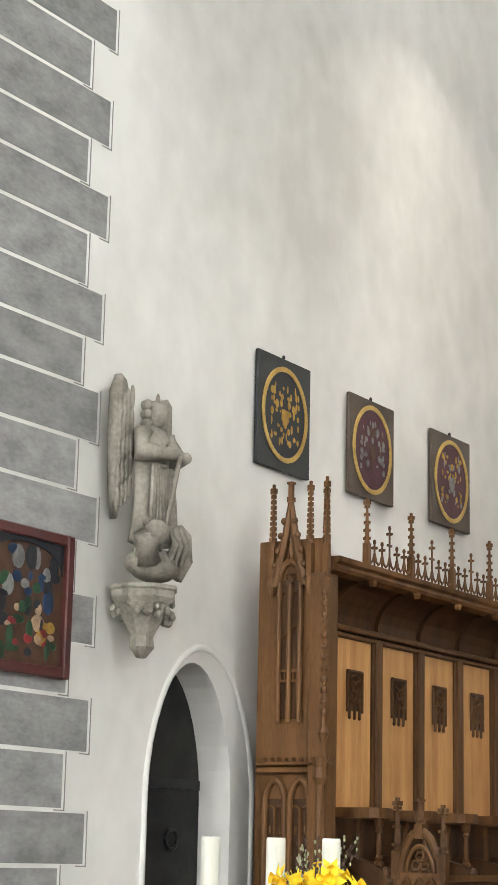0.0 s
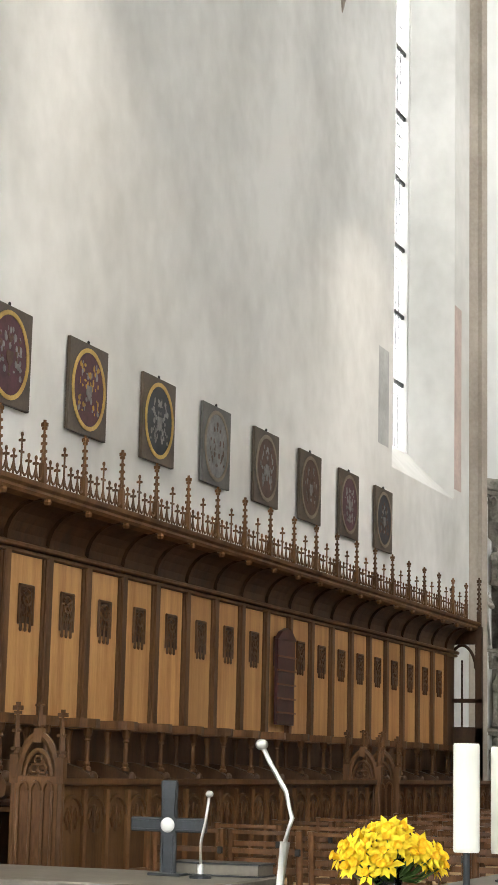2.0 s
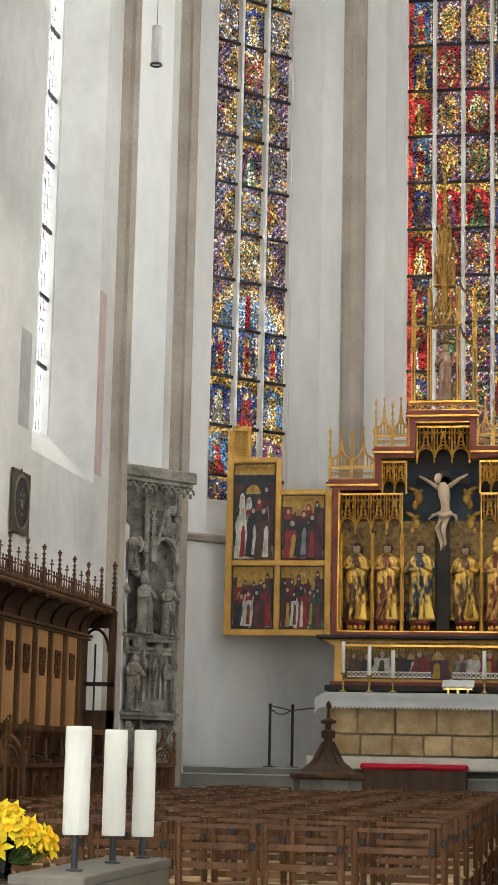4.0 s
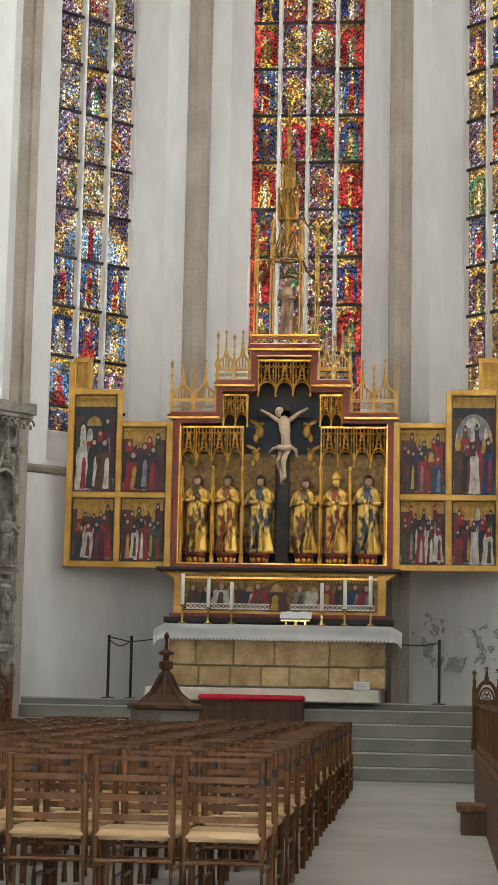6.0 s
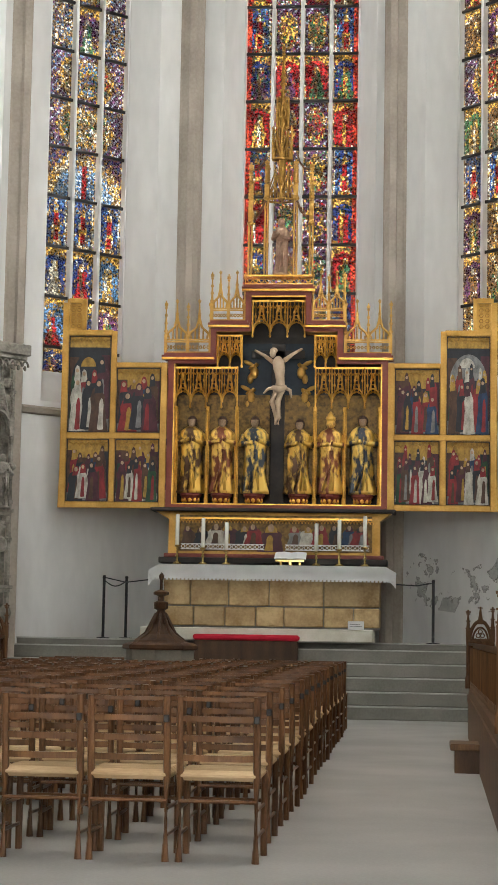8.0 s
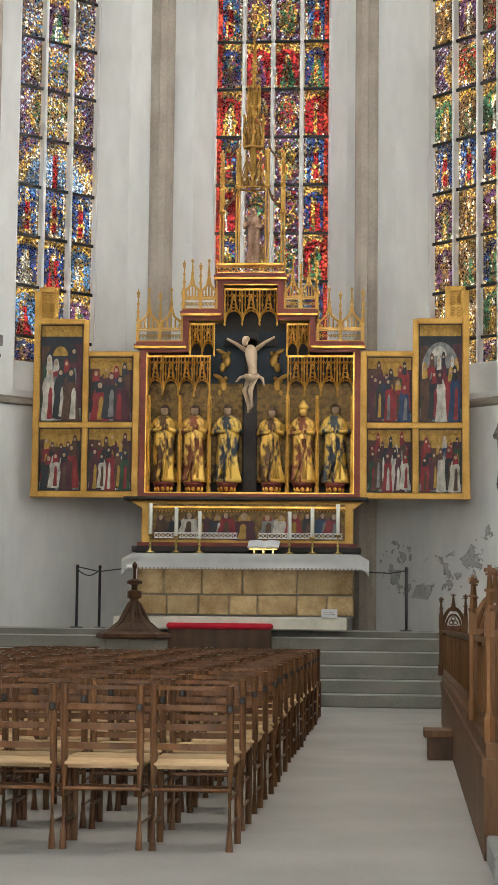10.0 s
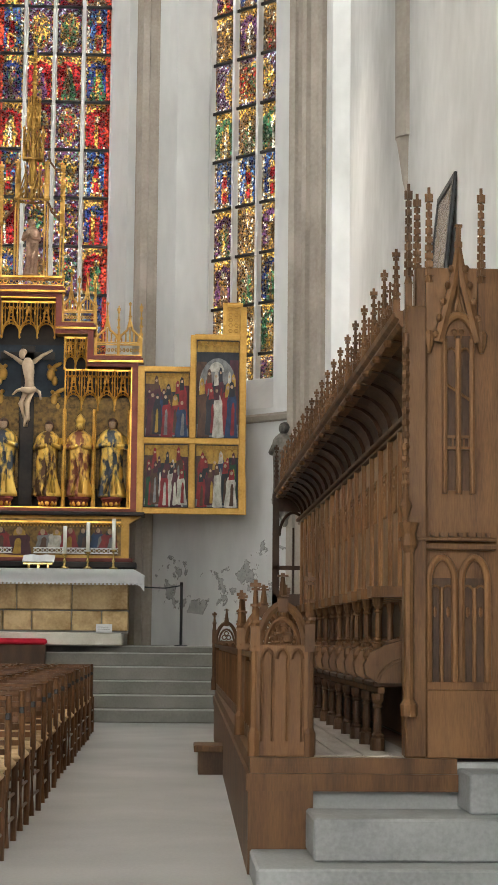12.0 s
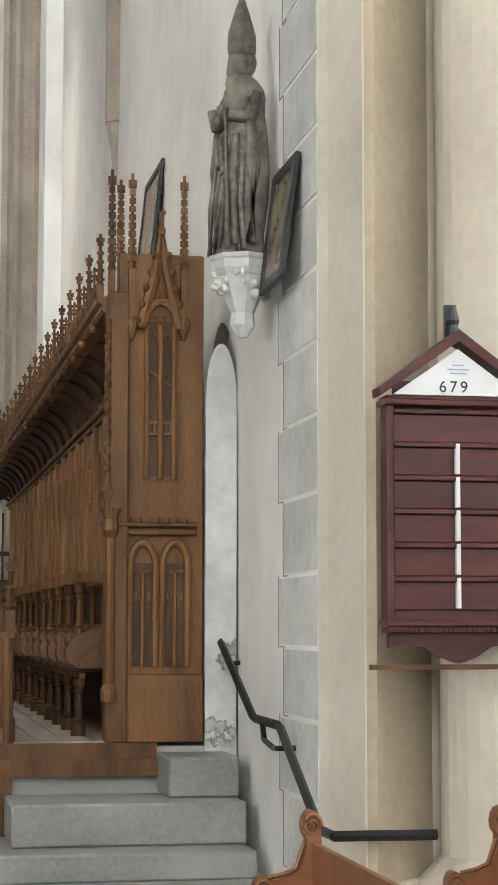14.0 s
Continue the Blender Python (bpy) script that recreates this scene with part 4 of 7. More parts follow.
def desk(side, yn, ye, z0, top, c, label, gap=None):
    """Front desk of the stalls: carved front with upright strips, sloping top, gabled ends."""
    wallx = XL if side > 0 else XR
    ds = root("choir_desk", wallx, 0, 0, label, "choir desk", "front desks of the choir stalls")

    def X(d):
        return side * d

    def bx(bm, a, b, y0, y1, q0, q1, bev=0.0):
        return box(bm, min(X(a), X(b)), max(X(a), X(b)), y0, y1, q0, q1, bev)
    wood = OAK_MID
    gabled_end(ds, X, c, yn, z0, 0.29, top - z0 + 0.42, wood)
    part("front_board", bx(B(), c + 0.06, c + 0.09, yn + 0.05, ye, z0, top - 0.03), OAK_MID, ds)
    part("desk_top", prism(B(), [(X(c - 0.16), top - 0.08), (X(c + 0.14), top - 0.02), (X(c + 0.14), top + 0.015), (X(c - 0.16), top - 0.04)], yn + 0.05, ye, "y"), wood, ds)
    part("base_rail", bx(B(), c + 0.08, c + 0.12, yn + 0.05, ye, z0, z0 + 0.09, 0.006), wood, ds)
    bm = rod(B(), [(X(c + 0.1), 0, z0 + 0.05), (X(c + 0.1), 0, top - 0.05)], 0.022, 6)
    first = part("upright", bm, wood, ds)
    bm = rod(B(), [(X(c + 0.095), p, q) for p, q in arch_pts(0.26, top - 0.20, 0.11, 5)], 0.012, 5)
    rod(bm, [(X(c + 0.095), 0, top - 0.30), (X(c + 0.095), 0, top - 0.14)], 0.01, 5)
    for e in (-0.05, 0.05):
        rod(bm, [(X(c + 0.095), e - 0.03, top - 0.22), (X(c + 0.095), e, top - 0.16), (X(c + 0.095), e + 0.03, top - 0.22), (X(c + 0.095), e, top - 0.27)], 0.009, 5, True)
    arch = part("blind_arch", bm, wood, ds)
    n = int((ye - yn - 0.2) / 0.3)
    for k in range(n + 1):
        a = first if k == 0 else new("upright", first.data)
        b = arch if k == 0 else new("blind_arch", arch.data)
        a.parent = b.parent = ds
        a.location, b.location = (0, yn + 0.12 + k * 0.3, 0), (0, yn + 0.27 + k * 0.3, 0)
    gabled_end(ds, X, c, ye, z0, 0.29, top - z0 + 0.42, wood)
    return ds


for side, yn, z0, zk in ((1, 10.03, 0.55, 0.0), (-1, 10.4, 0.60, 0.0)):
    wx = XL if side > 0 else XR
    a, b = sorted((wx, wx + side * (1.52 if side > 0 else 1.42)))
    ob = part("stall_platform", box(B(), a, b, yn - 0.02, 23.3, 0.0, z0 - 0.02, 0.01), FLOOR)
    tagged(ob, "low grey platform under the choir stalls", "platform", kind="structure")
    near, far, inner = (1.56, 1.56, 1.03) if side > 0 else (1.55, 1.46, 0.44)
    bm = B()
    for din, out, y0, q0, q1 in ((inner, 0.0, yn - 0.10, z0 - 0.17, z0 - 0.08), (min(inner, 0.62), 0.02, yn - 0.06, z0 - 0.08, z0), (1.20, 0.01, yn - 0.08, 0.0, z0 - 0.17)):
        prism(bm, [(wx + side * din, y0), (wx + side * (near - out), y0), (wx + side * (far - out), 23.3), (wx + side * din, 23.3)], q0, q1)
    ob = part("timber_kerb", bm, OAK_MID)
    tagged(ob, "worn oak kerb beam round the stall platform", "beam", kind="structure")
    for k in range(4):
        d = 0.63 + 0.145 * k
        part("plank", box(B(), *sorted((wx + side * d, wx + side * (d + 0.14))), yn + 0.02, 23.2, z0 - 0.01, z0 + 0.007 + 0.001 * (k % 2), 0.003), GREY_PLANK, ob, "worn grey floor plank")
NORTH, YEN = stalls(1, 10.03, 0.55, 19, "carved oak choir stall with light panels, canopy and pinnacles")
SOUTH, YES = stalls(-1, 10.4, 0.60, 19, "carved oak choir stall seen from its traceried end")
desk(1, 10.0, 16.0, 0.5, 1.12, 1.34, "dark oak choir desk with blind tracery front")
desk(1, 16.55, 22.6, 0.5, 1.12, 1.34, "dark oak choir desk with blind tracery, farther section")
desk(-1, 10.42, 12.6, 0.60, 1.13, 1.36, "oak choir desk with openwork gabled end")
desk(-1, 13.3, 22.8, 0.60, 1.13, 1.32, "oak choir desk behind a passage, with gabled end")

# ---- figures ----
def figure(h, seed, wide=1.0, hat=0.0, fold=0.10, seg=26):
    """A plain draped standing shape: lofted rings with folds, a head, and lumps for the sleeves."""
    rnd = random.Random(seed)
    bm = B()
    prof = [(0.0, 0.150), (0.05, 0.145), (0.15, 0.125), (0.30, 0.115), (0.45, 0.118), (0.58, 0.122), (0.68, 0.125), (0.76, 0.135), (0.81, 0.115), (0.84, 0.06), (0.86, 0.045)]
    sway, k1, ph, k2 = rnd.uniform(-0.03, 0.03), rnd.choice((7, 8, 9)), rnd.uniform(0, 6), rnd.choice((3, 4, 5))
    rings = []
    steps = 22
    for i in range(steps + 1):
        u = 0.86 * i / steps
        r = 0.0
        for (ua, ra), (ub, rb) in zip(prof, prof[1:]):
            if ua <= u <= ub + 1e-6:
                r = ra + (rb - ra) * (u - ua) / (ub - ua)
        amp = fold * max(0.15, 1 - u / 0.75)
        ring = []
        for k in range(seg):
            a = 2 * math.pi * k / seg
            f = 1 + amp * math.sin(k1 * a + ph + 3.5 * u) + amp * 0.7 * math.sin(k2 * a - ph + 9 * u)
            ring.append(bm.verts.new((r * h * wide * f * math.cos(a) * 1.08 + sway * h * math.sin(u * 3), r * h * f * math.sin(a) * 0.72, u * h)))
        rings.append(ring)
    for p, q in zip(rings, rings[1:]):
        for k in range(seg):
            bm.faces.new((p[k], p[(k + 1) % seg], q[(k + 1) % seg], q[k]))
    bm.faces.new(rings[0][::-1])
    bm.faces.new(rings[-1])
    blob(bm, (0, -0.01 * h, 0.915 * h), (0.056 * h, 0.062 * h, 0.076 * h), 12)
    blob(bm, (0, 0.015 * h, 0.925 * h), (0.066 * h, 0.055 * h, 0.075 * h), 10)
    if hat:
        lathe(bm, [(0.062 * h, 0.0), (0.068 * h, 0.03 * h), (0.066 * h, hat * 0.35 * h), (0.036 * h, hat * 0.7 * h), (0.004 * h, hat * h)], 0, 0.0, 0.955 * h, 12)
    for e in (-1, 1):
        lift = rnd.uniform(0.0, 0.08)
        rod(bm, [(e * 0.125 * h * wide, 0, 0.75 * h), (e * 0.155 * h * wide, -0.05 * h, 0.63 * h), (e * 0.05 * h, -0.115 * h, (0.62 + lift) * h)], 0.04 * h, 8, radii=[0.042 * h, 0.045 * h, 0.026 * h])
        blob(bm, (e * 0.035 * h, -0.12 * h, (0.63 + lift) * h), (0.026 * h, 0.02 * h, 0.03 * h), 8)
    for k in range(5):
        x = rnd.uniform(-0.08, 0.08) * h
        rod(bm, [(x, -0.085 * h, 0.56 * h), (x * 0.4 + 0.03 * h, -0.10 * h, 0.36 * h), (x + rnd.uniform(-0.04, 0.04) * h, -0.105 * h, 0.04 * h)], 0.018 * h, 6, radii=[0.012 * h, 0.022 * h, 0.014 * h])
    return bm


def two_tone(name, cloth, under, scale):
    """Painted and gilded wood: gilt drapery with patches of coloured lining."""
    return mat(name, under, cloth, 0.4, scale, 12.0, 0.3, metal=0.5, stretch=(1.5, 1.5, 0.7), lo=0.43, hi=0.56)


# ---- high altar ----
AX, AY = -2.34, 29.0
alt = root("altar_table", AX, AY, 1.09, "sandstone altar table built of large worn blocks", "altar")
rows = ((0.22, 0.52, (0.0, 0.47, 0.95, 1.42, 1.85, 2.45, 2.9, 3.3)), (0.53, 1.02, (0.0, 0.42, 1.0, 1.62, 2.45, 3.3)))
part("core", box(B(), -1.63, 1.63, -0.36, 0.45, 0.2, 1.0), STEP_PALE, alt)
for z0, z1, xs in rows:
    for a, b in zip(xs, xs[1:]):
        part("stone_block", box(B(), -1.66 + a + 0.006, -1.66 + b - 0.006, -0.42 - random.uniform(0, 0.012), 0.4, z0, z1 - 0.008, 0.014), SAND, alt)
part("plinth", box(B(), -1.98, 1.55, -0.62, 0.6, 0.0, 0.19, 0.015), mat("pale_plinth", (0.55, 0.52, 0.44), (0.70, 0.68, 0.6), 0.85, 4.0, 50.0, 0.2), alt, "pale limestone plinth step")
part("mensa", box(B(), -1.72, 1.72, -0.48, 0.55, 1.02, 1.12, 0.01), SAND, alt)
bm = B()
nx, prof = 60, [(0.50, 1.145), (-0.50, 1.145), (-0.525, 1.13), (-0.535, 1.05), (-0.54, 0.93)]
grid = []
for i in range(nx + 1):
    u = -1.9 + 3.8 * i / nx
    out = max(0.0, abs(u) - 1.74)
    row = []
    for k, (y, z) in enumerate(prof):
        wv = 0.012 * math.sin(u * 23) * (k >= 3) + 0.008 * math.sin(u * 51) * (k == 4)
        row.append(bm.verts.new((u - (0.10 if u > 0 else -0.10) * (out > 0) * 0.2, y - wv, z - out * (0.55 if k < 3 else 0.4) - (0.06 if out > 0.12 and k == 4 else 0.0))))
    grid.append(row)
for p, q in zip(grid, grid[1:]):
    for k in range(len(prof) - 1):
        bm.faces.new((p[k], q[k], q[k + 1], p[k + 1]))
bmesh.ops.solidify(bm, geom=bm.faces[:], thickness=0.006)
cloth = part("altar_cloth", bm, LINEN, smooth=True)
cloth.location = (AX, AY, 1.09)
tagged(cloth, "white linen altar cloth hanging over the edge", "cloth")
bm = B()
for k in range(62):
    box(bm, -1.85 + k * 0.06, -1.85 + k * 0.06 + 0.04, -0.556, -0.548, 0.905, 0.935)
part("fringe", bm, LINEN, cloth)

for k, (px, hh) in enumerate(((-3.82, 0.50), (-3.42, 0.44), (-3.06, 0.38), (-1.68, 0.38), (-1.33, 0.44), (-0.94, 0.50))):
    c = root("altar_candle", px, AY - 0.28, 2.245, "white candle on a slim brass candlestick", "candlestick", "altar candles")
    part("candlestick", lathe(B(), [(0.07, 0), (0.065, 0.02), (0.02, 0.04), (0.016, 0.10), (0.03, 0.12), (0.014, 0.15), (0.014, 0.18 + (hh - 0.38) * 0.6), (0.045, 0.20 + (hh - 0.38) * 0.6), (0.04, 0.22 + (hh - 0.38) * 0.6)], seg=12), BRASS, c, smooth=True)
    wax = part("candle", lathe(B(), [(0.03, 0.22 + (hh - 0.38) * 0.6), (0.03, 0.26 + hh), (0.022, 0.265 + hh)], seg=12), CANDLE, c, smooth=True)
    part("wick", lathe(B(), [(0.004, 0.265 + hh), (0.003, 0.285 + hh)], seg=6), INK, wax)
lect = root("missal_stand", -2.07, AY - 0.3, 2.245, "open white book on a small brass missal stand", "book stand")
bm = box(B(), -0.16, -0.13, -0.08, 0.12, 0, 0.06)
box(bm, 0.13, 0.16, -0.08, 0.12, 0, 0.06)
box(bm, -0.02, 0.02, -0.08, 0.12, 0, 0.10)
part("stand_foot", bm, BRASS, lect)
part("stand_board", prism(B(), [(-0.16, 0.05), (0.16, 0.17), (0.16, 0.19), (-0.16, 0.07)], -0.22, 0.22, "x"), BRASS, lect)
for e in (-1, 1):
    part("page", prism(B(), [(0, 0.0), (e * 0.10, 0.018), (e * 0.24, 0.004), (e * 0.24, -0.006), (0, -0.008)], -0.15, 0.15, "y", m=pose(0, 0, 0.145, 21)), PAPER, lect)

# red kneeling bench before the altar
bench = root("kneeling_bench", -2.69, 28.30, 0.785, "dark bench with a bright red cushion on the altar step", "bench")
part("bench_body", box(B(), -0.78, 0.78, -0.08, 0.07, 0.0, 0.31, 0.01), OAK_DARK, bench)
part("cushion", box(B(), -0.80, 0.80, -0.10, 0.075, 0.31, 0.40, 0.03), RED_CLOTH, bench, "bright red cushion")
sign = root("table_sign", -1.05, 28.36, 1.28, "small white card standing on the plinth", "card")
part("card", box(B(), -0.12, 0.12, -0.01, 0.01, 0, 0.13), PAPER, sign)
part("printed_line", box(B(), -0.09, 0.09, -0.013, -0.0105, 0.05, 0.055), INK, sign)
part("printed_line", box(B(), -0.09, 0.06, -0.013, -0.0105, 0.08, 0.085), INK, sign)

# ---- retable ----
ret = root("retable", AX, AY, 0, "gilded carved winged altarpiece with a stepped shrine", "altarpiece")
part("predella_board", prism(B(), [(-1.66, 2.42), (1.62, 2.42), (1.62, 2.95), (1.80, 3.07), (-1.86, 3.07), (-1.66, 2.95)], 0.02, 0.40, "y"), GOLD_FRAME, ret)
part("predella_base", box(B(), -1.80, 1.74, -0.06, 0.42, 2.27, 2.36, 0.01), DARK_BOX, ret)
part("predella_sill", box(B(), -1.72, 1.68, -0.03, 0.42, 2.36, 2.42, 0.008), RED_TRIM, ret)
part("predella_ground", box(B(), -1.50, 1.50, 0.006, 0.016, 2.46, 3.02), BROCADE, ret)
bm = B()
for k in range(60):
    x = -1.48 + k * 0.05
    rod(bm, [(x + 0.025 + p, 0.0, q) for p, q in arch_pts(0.05, 2.90, 0.04, 3)], 0.008, 4)
box(bm, -1.5, 1.5, -0.012, 0.004, 2.955, 2.985)
part("predella_tracery", bm, GOLD, ret)
bm = B()
for x0 in (-1.46, 0.16):
    for k in range(18):
        x = x0 + 0.036 + k * 0.072
        rod(bm, [(x + 0.03 * math.cos(a), -0.012, 2.53 + 0.03 * math.sin(a)) for a in [i * math.pi / 3 for i in range(6)]], 0.007, 4, True)
    box(bm, x0, x0 + 1.30, -0.02, 0.0, 2.485, 2.497)
    box(bm, x0, x0 + 1.30, -0.02, 0.0, 2.563, 2.575)
part("predella_fretwork", bm, LINEN, ret, "pale openwork strip")
cols = {"red": (0.30, 0.02, 0.025), "dark": (0.02, 0.025, 0.035), "white": (0.62, 0.58, 0.50), "green": (0.02, 0.08, 0.035), "blue": (0.015, 0.05, 0.13), "brown": (0.10, 0.045, 0.025), "skin": (0.55, 0.37, 0.24), "gold": (0.50, 0.29, 0.045), "grey": (0.24, 0.24, 0.24), "plum": (0.09, 0.02, 0.035)}
PAINT = {k: mat("paint_" + k, tuple(c * 0.4 for c in v), tuple(c * 0.9 for c in v), 0.55, 9.0, 50.0, 0.05, stretch=(1.5, 1, 0.8)) for k, v in cols.items()}


def robe(bm, x, z, w, h, y, lean=0.0, t=0.006):
    """A flat rounded mantle shape for a painted panel."""
    pts = [(-0.5, 0), (-0.1, -0.02), (0.55, 0.0), (0.46, 0.3), (0.40, 0.55), (0.42, 0.75), (0.22, 0.92), (0, 0.96), (-0.24, 0.90), (-0.38, 0.72), (-0.33, 0.5), (-0.42, 0.25)]
    prism(bm, [(x + p * w + lean * q * w, z + q * h) for p, q in pts], y - t, y, "y")


def disc(bm, x, z, rx, rz, y, t=0.006, n=14):
    prism(bm, [(x + rx * math.cos(2 * math.pi * k / n), z + rz * math.sin(2 * math.pi * k / n)) for k in range(n)], y - t, y, "y")


def crowd(parent, x0, x1, z0, z1, y, names, seed, heads=True, low=0.0):
    """Painted mantles side by side, overlapping in layers, with plain ovals above them."""
    rnd = random.Random(seed)
    n = len(names)
    for k, c in enumerate(names):
        x = x0 + (x1 - x0) * (k + 0.5) / n + rnd.uniform(-0.02, 0.02)
        w = (x1 - x0) / n * rnd.uniform(1.15, 1.55)
        h = (z1 - z0) * rnd.uniform(0.72, 0.95)
        yy = y - 0.003 * (k % 3)
        zb = z0 + low * (k % 2)
        x = min(max(x, x0 + w * 0.5), x1 - w * 0.55)
        bm = B()
        robe(bm, x, zb, w, h * 0.86, yy, rnd.uniform(-0.1, 0.1))
        part("painted_mantle", bm, PAINT[c], parent)
        if heads:
            x += rnd.uniform(-0.12, 0.12) * w
            part("painted_hood", prism(B(), [(x + p * w, zb + h * (0.80 + q)) for p, q in ((-0.24, -0.10), (0.25, -0.08), (0.21, 0.07), (0.13, 0.16), (-0.03, 0.185), (-0.17, 0.13))], yy - 0.0062, yy - 0.0045, "y"), PAINT[rnd.choice(("dark", "brown", "white", "plum", "gold", "red"))], parent)
            bm = B()
            disc(bm, x, zb + h * 0.885, w * 0.12, w * 0.155, yy - 0.006, 0.003)
            part("painted_oval", bm, PAINT["skin"], parent)
            bm = B()
            robe(bm, x + rnd.uniform(-0.1, 0.1) * w, zb + 0.04 * h, w * 0.32, h * 0.60, yy - 0.006, 0.2, 0.002)
            part("painted_fold", bm, PAINT[rnd.choice(("white", "grey", "brown", "gold", "red"))], parent)


crowd(ret, -1.46, -0.18, 2.56, 2.90, 0.004, ("brown", "dark", "white", "plum", "dark", "red"), 4)
crowd(ret, -0.14, 0.14, 2.46, 2.92, 0.004, ("plum",), 5)
crowd(ret, 0.18, 1.46, 2.56, 2.90, 0.004, ("grey", "white", "red", "dark", "blue", "red"), 6)

# shrine box with a stepped top
step = [(-1.66, 3.13), (1.68, 3.13), (1.68, 5.42), (0.98, 5.42), (0.98, 5.93), (0.48, 5.93), (0.48, 6.5), (-0.46, 6.5), (-0.46, 5.93), (-1.0, 5.93), (-1.0, 5.42), (-1.66, 5.42)]
part("shrine_back", prism(B(), step, 0.30, 0.36, "y"), DARK_BOX, ret)


def edging(name, pts, y0, y1, half, material, proud=0.0):
    bm = B()
    for (ax, az), (bx_, bz) in zip(pts, pts[1:]):
        box(bm, min(ax, bx_) - half, max(ax, bx_) + half, y0, y1, min(az, bz) - half, max(az, bz) + half)
        y0 += 0.0007
    part(name, bm, material, ret)


edging("shrine_frame", step + step[:1], -0.12, 0.33, 0.045, RED_TRIM)
edging("frame_gilding", [(x * 0.972, 4.8 + (z - 4.8) * 0.972) for x, z in step] + [(step[0][0] * 0.972, 4.8 + (step[0][1] - 4.8) * 0.972)], -0.10, 0.20, 0.018, GOLD)
for ax, bx_, z in ((-1.80, -0.98, 5.47), (0.96, 1.80, 5.47), (-1.08, -0.44, 5.98), (0.44, 1.06, 5.98), (-0.56, 0.58, 6.55)):
    bm = box(B(), ax, bx_, -0.20, 0.3, z, z + 0.03)
    box(bm, ax + 0.03, bx_ - 0.03, -0.16, 0.3, z + 0.029, z + 0.07)
    part("cornice", bm, RED_TRIM, ret)
for ax, bx_, z in ((-1.80, -0.98, 5.455), (0.96, 1.80, 5.455), (-1.08, -0.44, 5.965), (0.44, 1.06, 5.965), (-0.56, 0.58, 6.535)):
    part("cornice_gilding", box(B(), ax, bx_, -0.19, -0.10, z - 0.02, z + 0.012), GOLD, ret)
part("shrine_sill", box(B(), -1.92, 1.86, -0.22, 0.4, 3.07, 3.12, 0.008), DARK_BOX, ret)
part("sill_gilding", box(B(), -1.68, 1.70, -0.14, -0.10, 3.125, 3.17), RED_TRIM, ret)
part("brocade_hanging", box(B(), -1.58, -0.12, 0.17, 0.19, 3.5, 4.92), BROCADE, ret)
part("brocade_hanging", box(B(), 0.10, 1.60, 0.17, 0.19, 3.5, 4.92), BROCADE, ret)
part("dark_sky_board", box(B(), -0.62, 0.58, 0.26, 0.28, 4.72, 5.75), DARK_BLUE, ret)
# gilt columns between the niches
for x in (-1.57, -1.08, -0.62, 0.60, 1.06, 1.60):
    bm = lathe(B(), [(0.035, 0), (0.035, 0.10), (0.016, 0.12), (0.016, 1.45), (0.03, 1.47), (0.03, 1.53)], x, -0.03, 3.18, 8)
    rod(bm, [(x - 0.024, -0.01, 3.2), (x - 0.024, -0.01, 4.65)], 0.007, 5)
    rod(bm, [(x + 0.024, -0.01, 3.2), (x + 0.024, -0.01, 4.65)], 0.007, 5)
    part("gilt_column", bm, GOLD, ret)


def canopy(x0, x1, z0, z1, y, bays):
    """Hanging gilt canopy work: pointed arches, ogees, pendants and pinnacles in front of a dark ground."""
    w = (x1 - x0) / bays
    bm = B()
    for k in range(bays):
        c = x0 + (k + 0.5) * w
        hh = z1 - z0
        for yy, q in ((y, 1.0), (y + 0.07, 0.8)):
            rod(bm, [(c + p, yy - 0.03 * math.cos(p / w * 3), z) for p, z in arch_pts(w * 0.96, z0 + 0.14 * hh, hh * 0.33 * q, 5)], 0.011, 4)
            rod(bm, [(c - w * 0.45, yy, z0 + hh * 0.3), (c - w * 0.2, yy, z0 + hh * 0.45), (c, yy - 0.02, z0 + hh * 0.85)], 0.010, 4)
            rod(bm, [(c + w * 0.45, yy, z0 + hh * 0.3), (c + w * 0.2, yy, z0 + hh * 0.45), (c, yy - 0.02, z0 + hh * 0.85)], 0.010, 4)
        for e in (-0.5, 0.5):
            rod(bm, [(c + e * w, y - 0.02, z0), (c + e * w, y - 0.02, z1)], 0.014, 5)
            blob(bm, (c + e * w, y - 0.02, z0 + 0.01), (0.02, 0.02, 0.03), 6)
        for j in range(4):
            e = (j - 1.5) * w * 0.23
            rod(bm, [(c + e, y + 0.02, z0 + hh * 0.36), (c + e, y + 0.02, z1 - 0.02)], 0.009, 4)
            blob(bm, (c + e, y, z0 + hh * (0.55 + 0.12 * (j % 2))), (0.02, 0.015, 0.03), 6)
            rod(bm, [(c + e - 0.03, y, z1 - 0.13), (c + e, y, z1 - 0.07), (c + e + 0.03, y, z1 - 0.13)], 0.008, 4)
        rod(bm, [(c + 0.035 * math.cos(a), y - 0.02, z0 + hh * 0.62 + 0.035 * math.sin(a)) for a in [i * math.pi / 3 for i in range(6)]], 0.008, 4, True)
        box(bm, c - w / 2, c + w / 2, y - 0.01, y + 0.02, z1 - 0.03, z1)
    part("canopy", bm, GOLD, ret)


canopy(-1.60, -0.62, 4.70, 5.34, -0.02, 4)
canopy(0.60, 1.62, 4.70, 5.34, -0.02, 4)
canopy(-0.94, -0.56, 5.34, 5.85, 0.0, 2)
canopy(0.58, 0.92, 5.34, 5.85, 0.0, 2)
canopy(-0.40, 0.42, 5.82, 6.40, 0.0, 3)
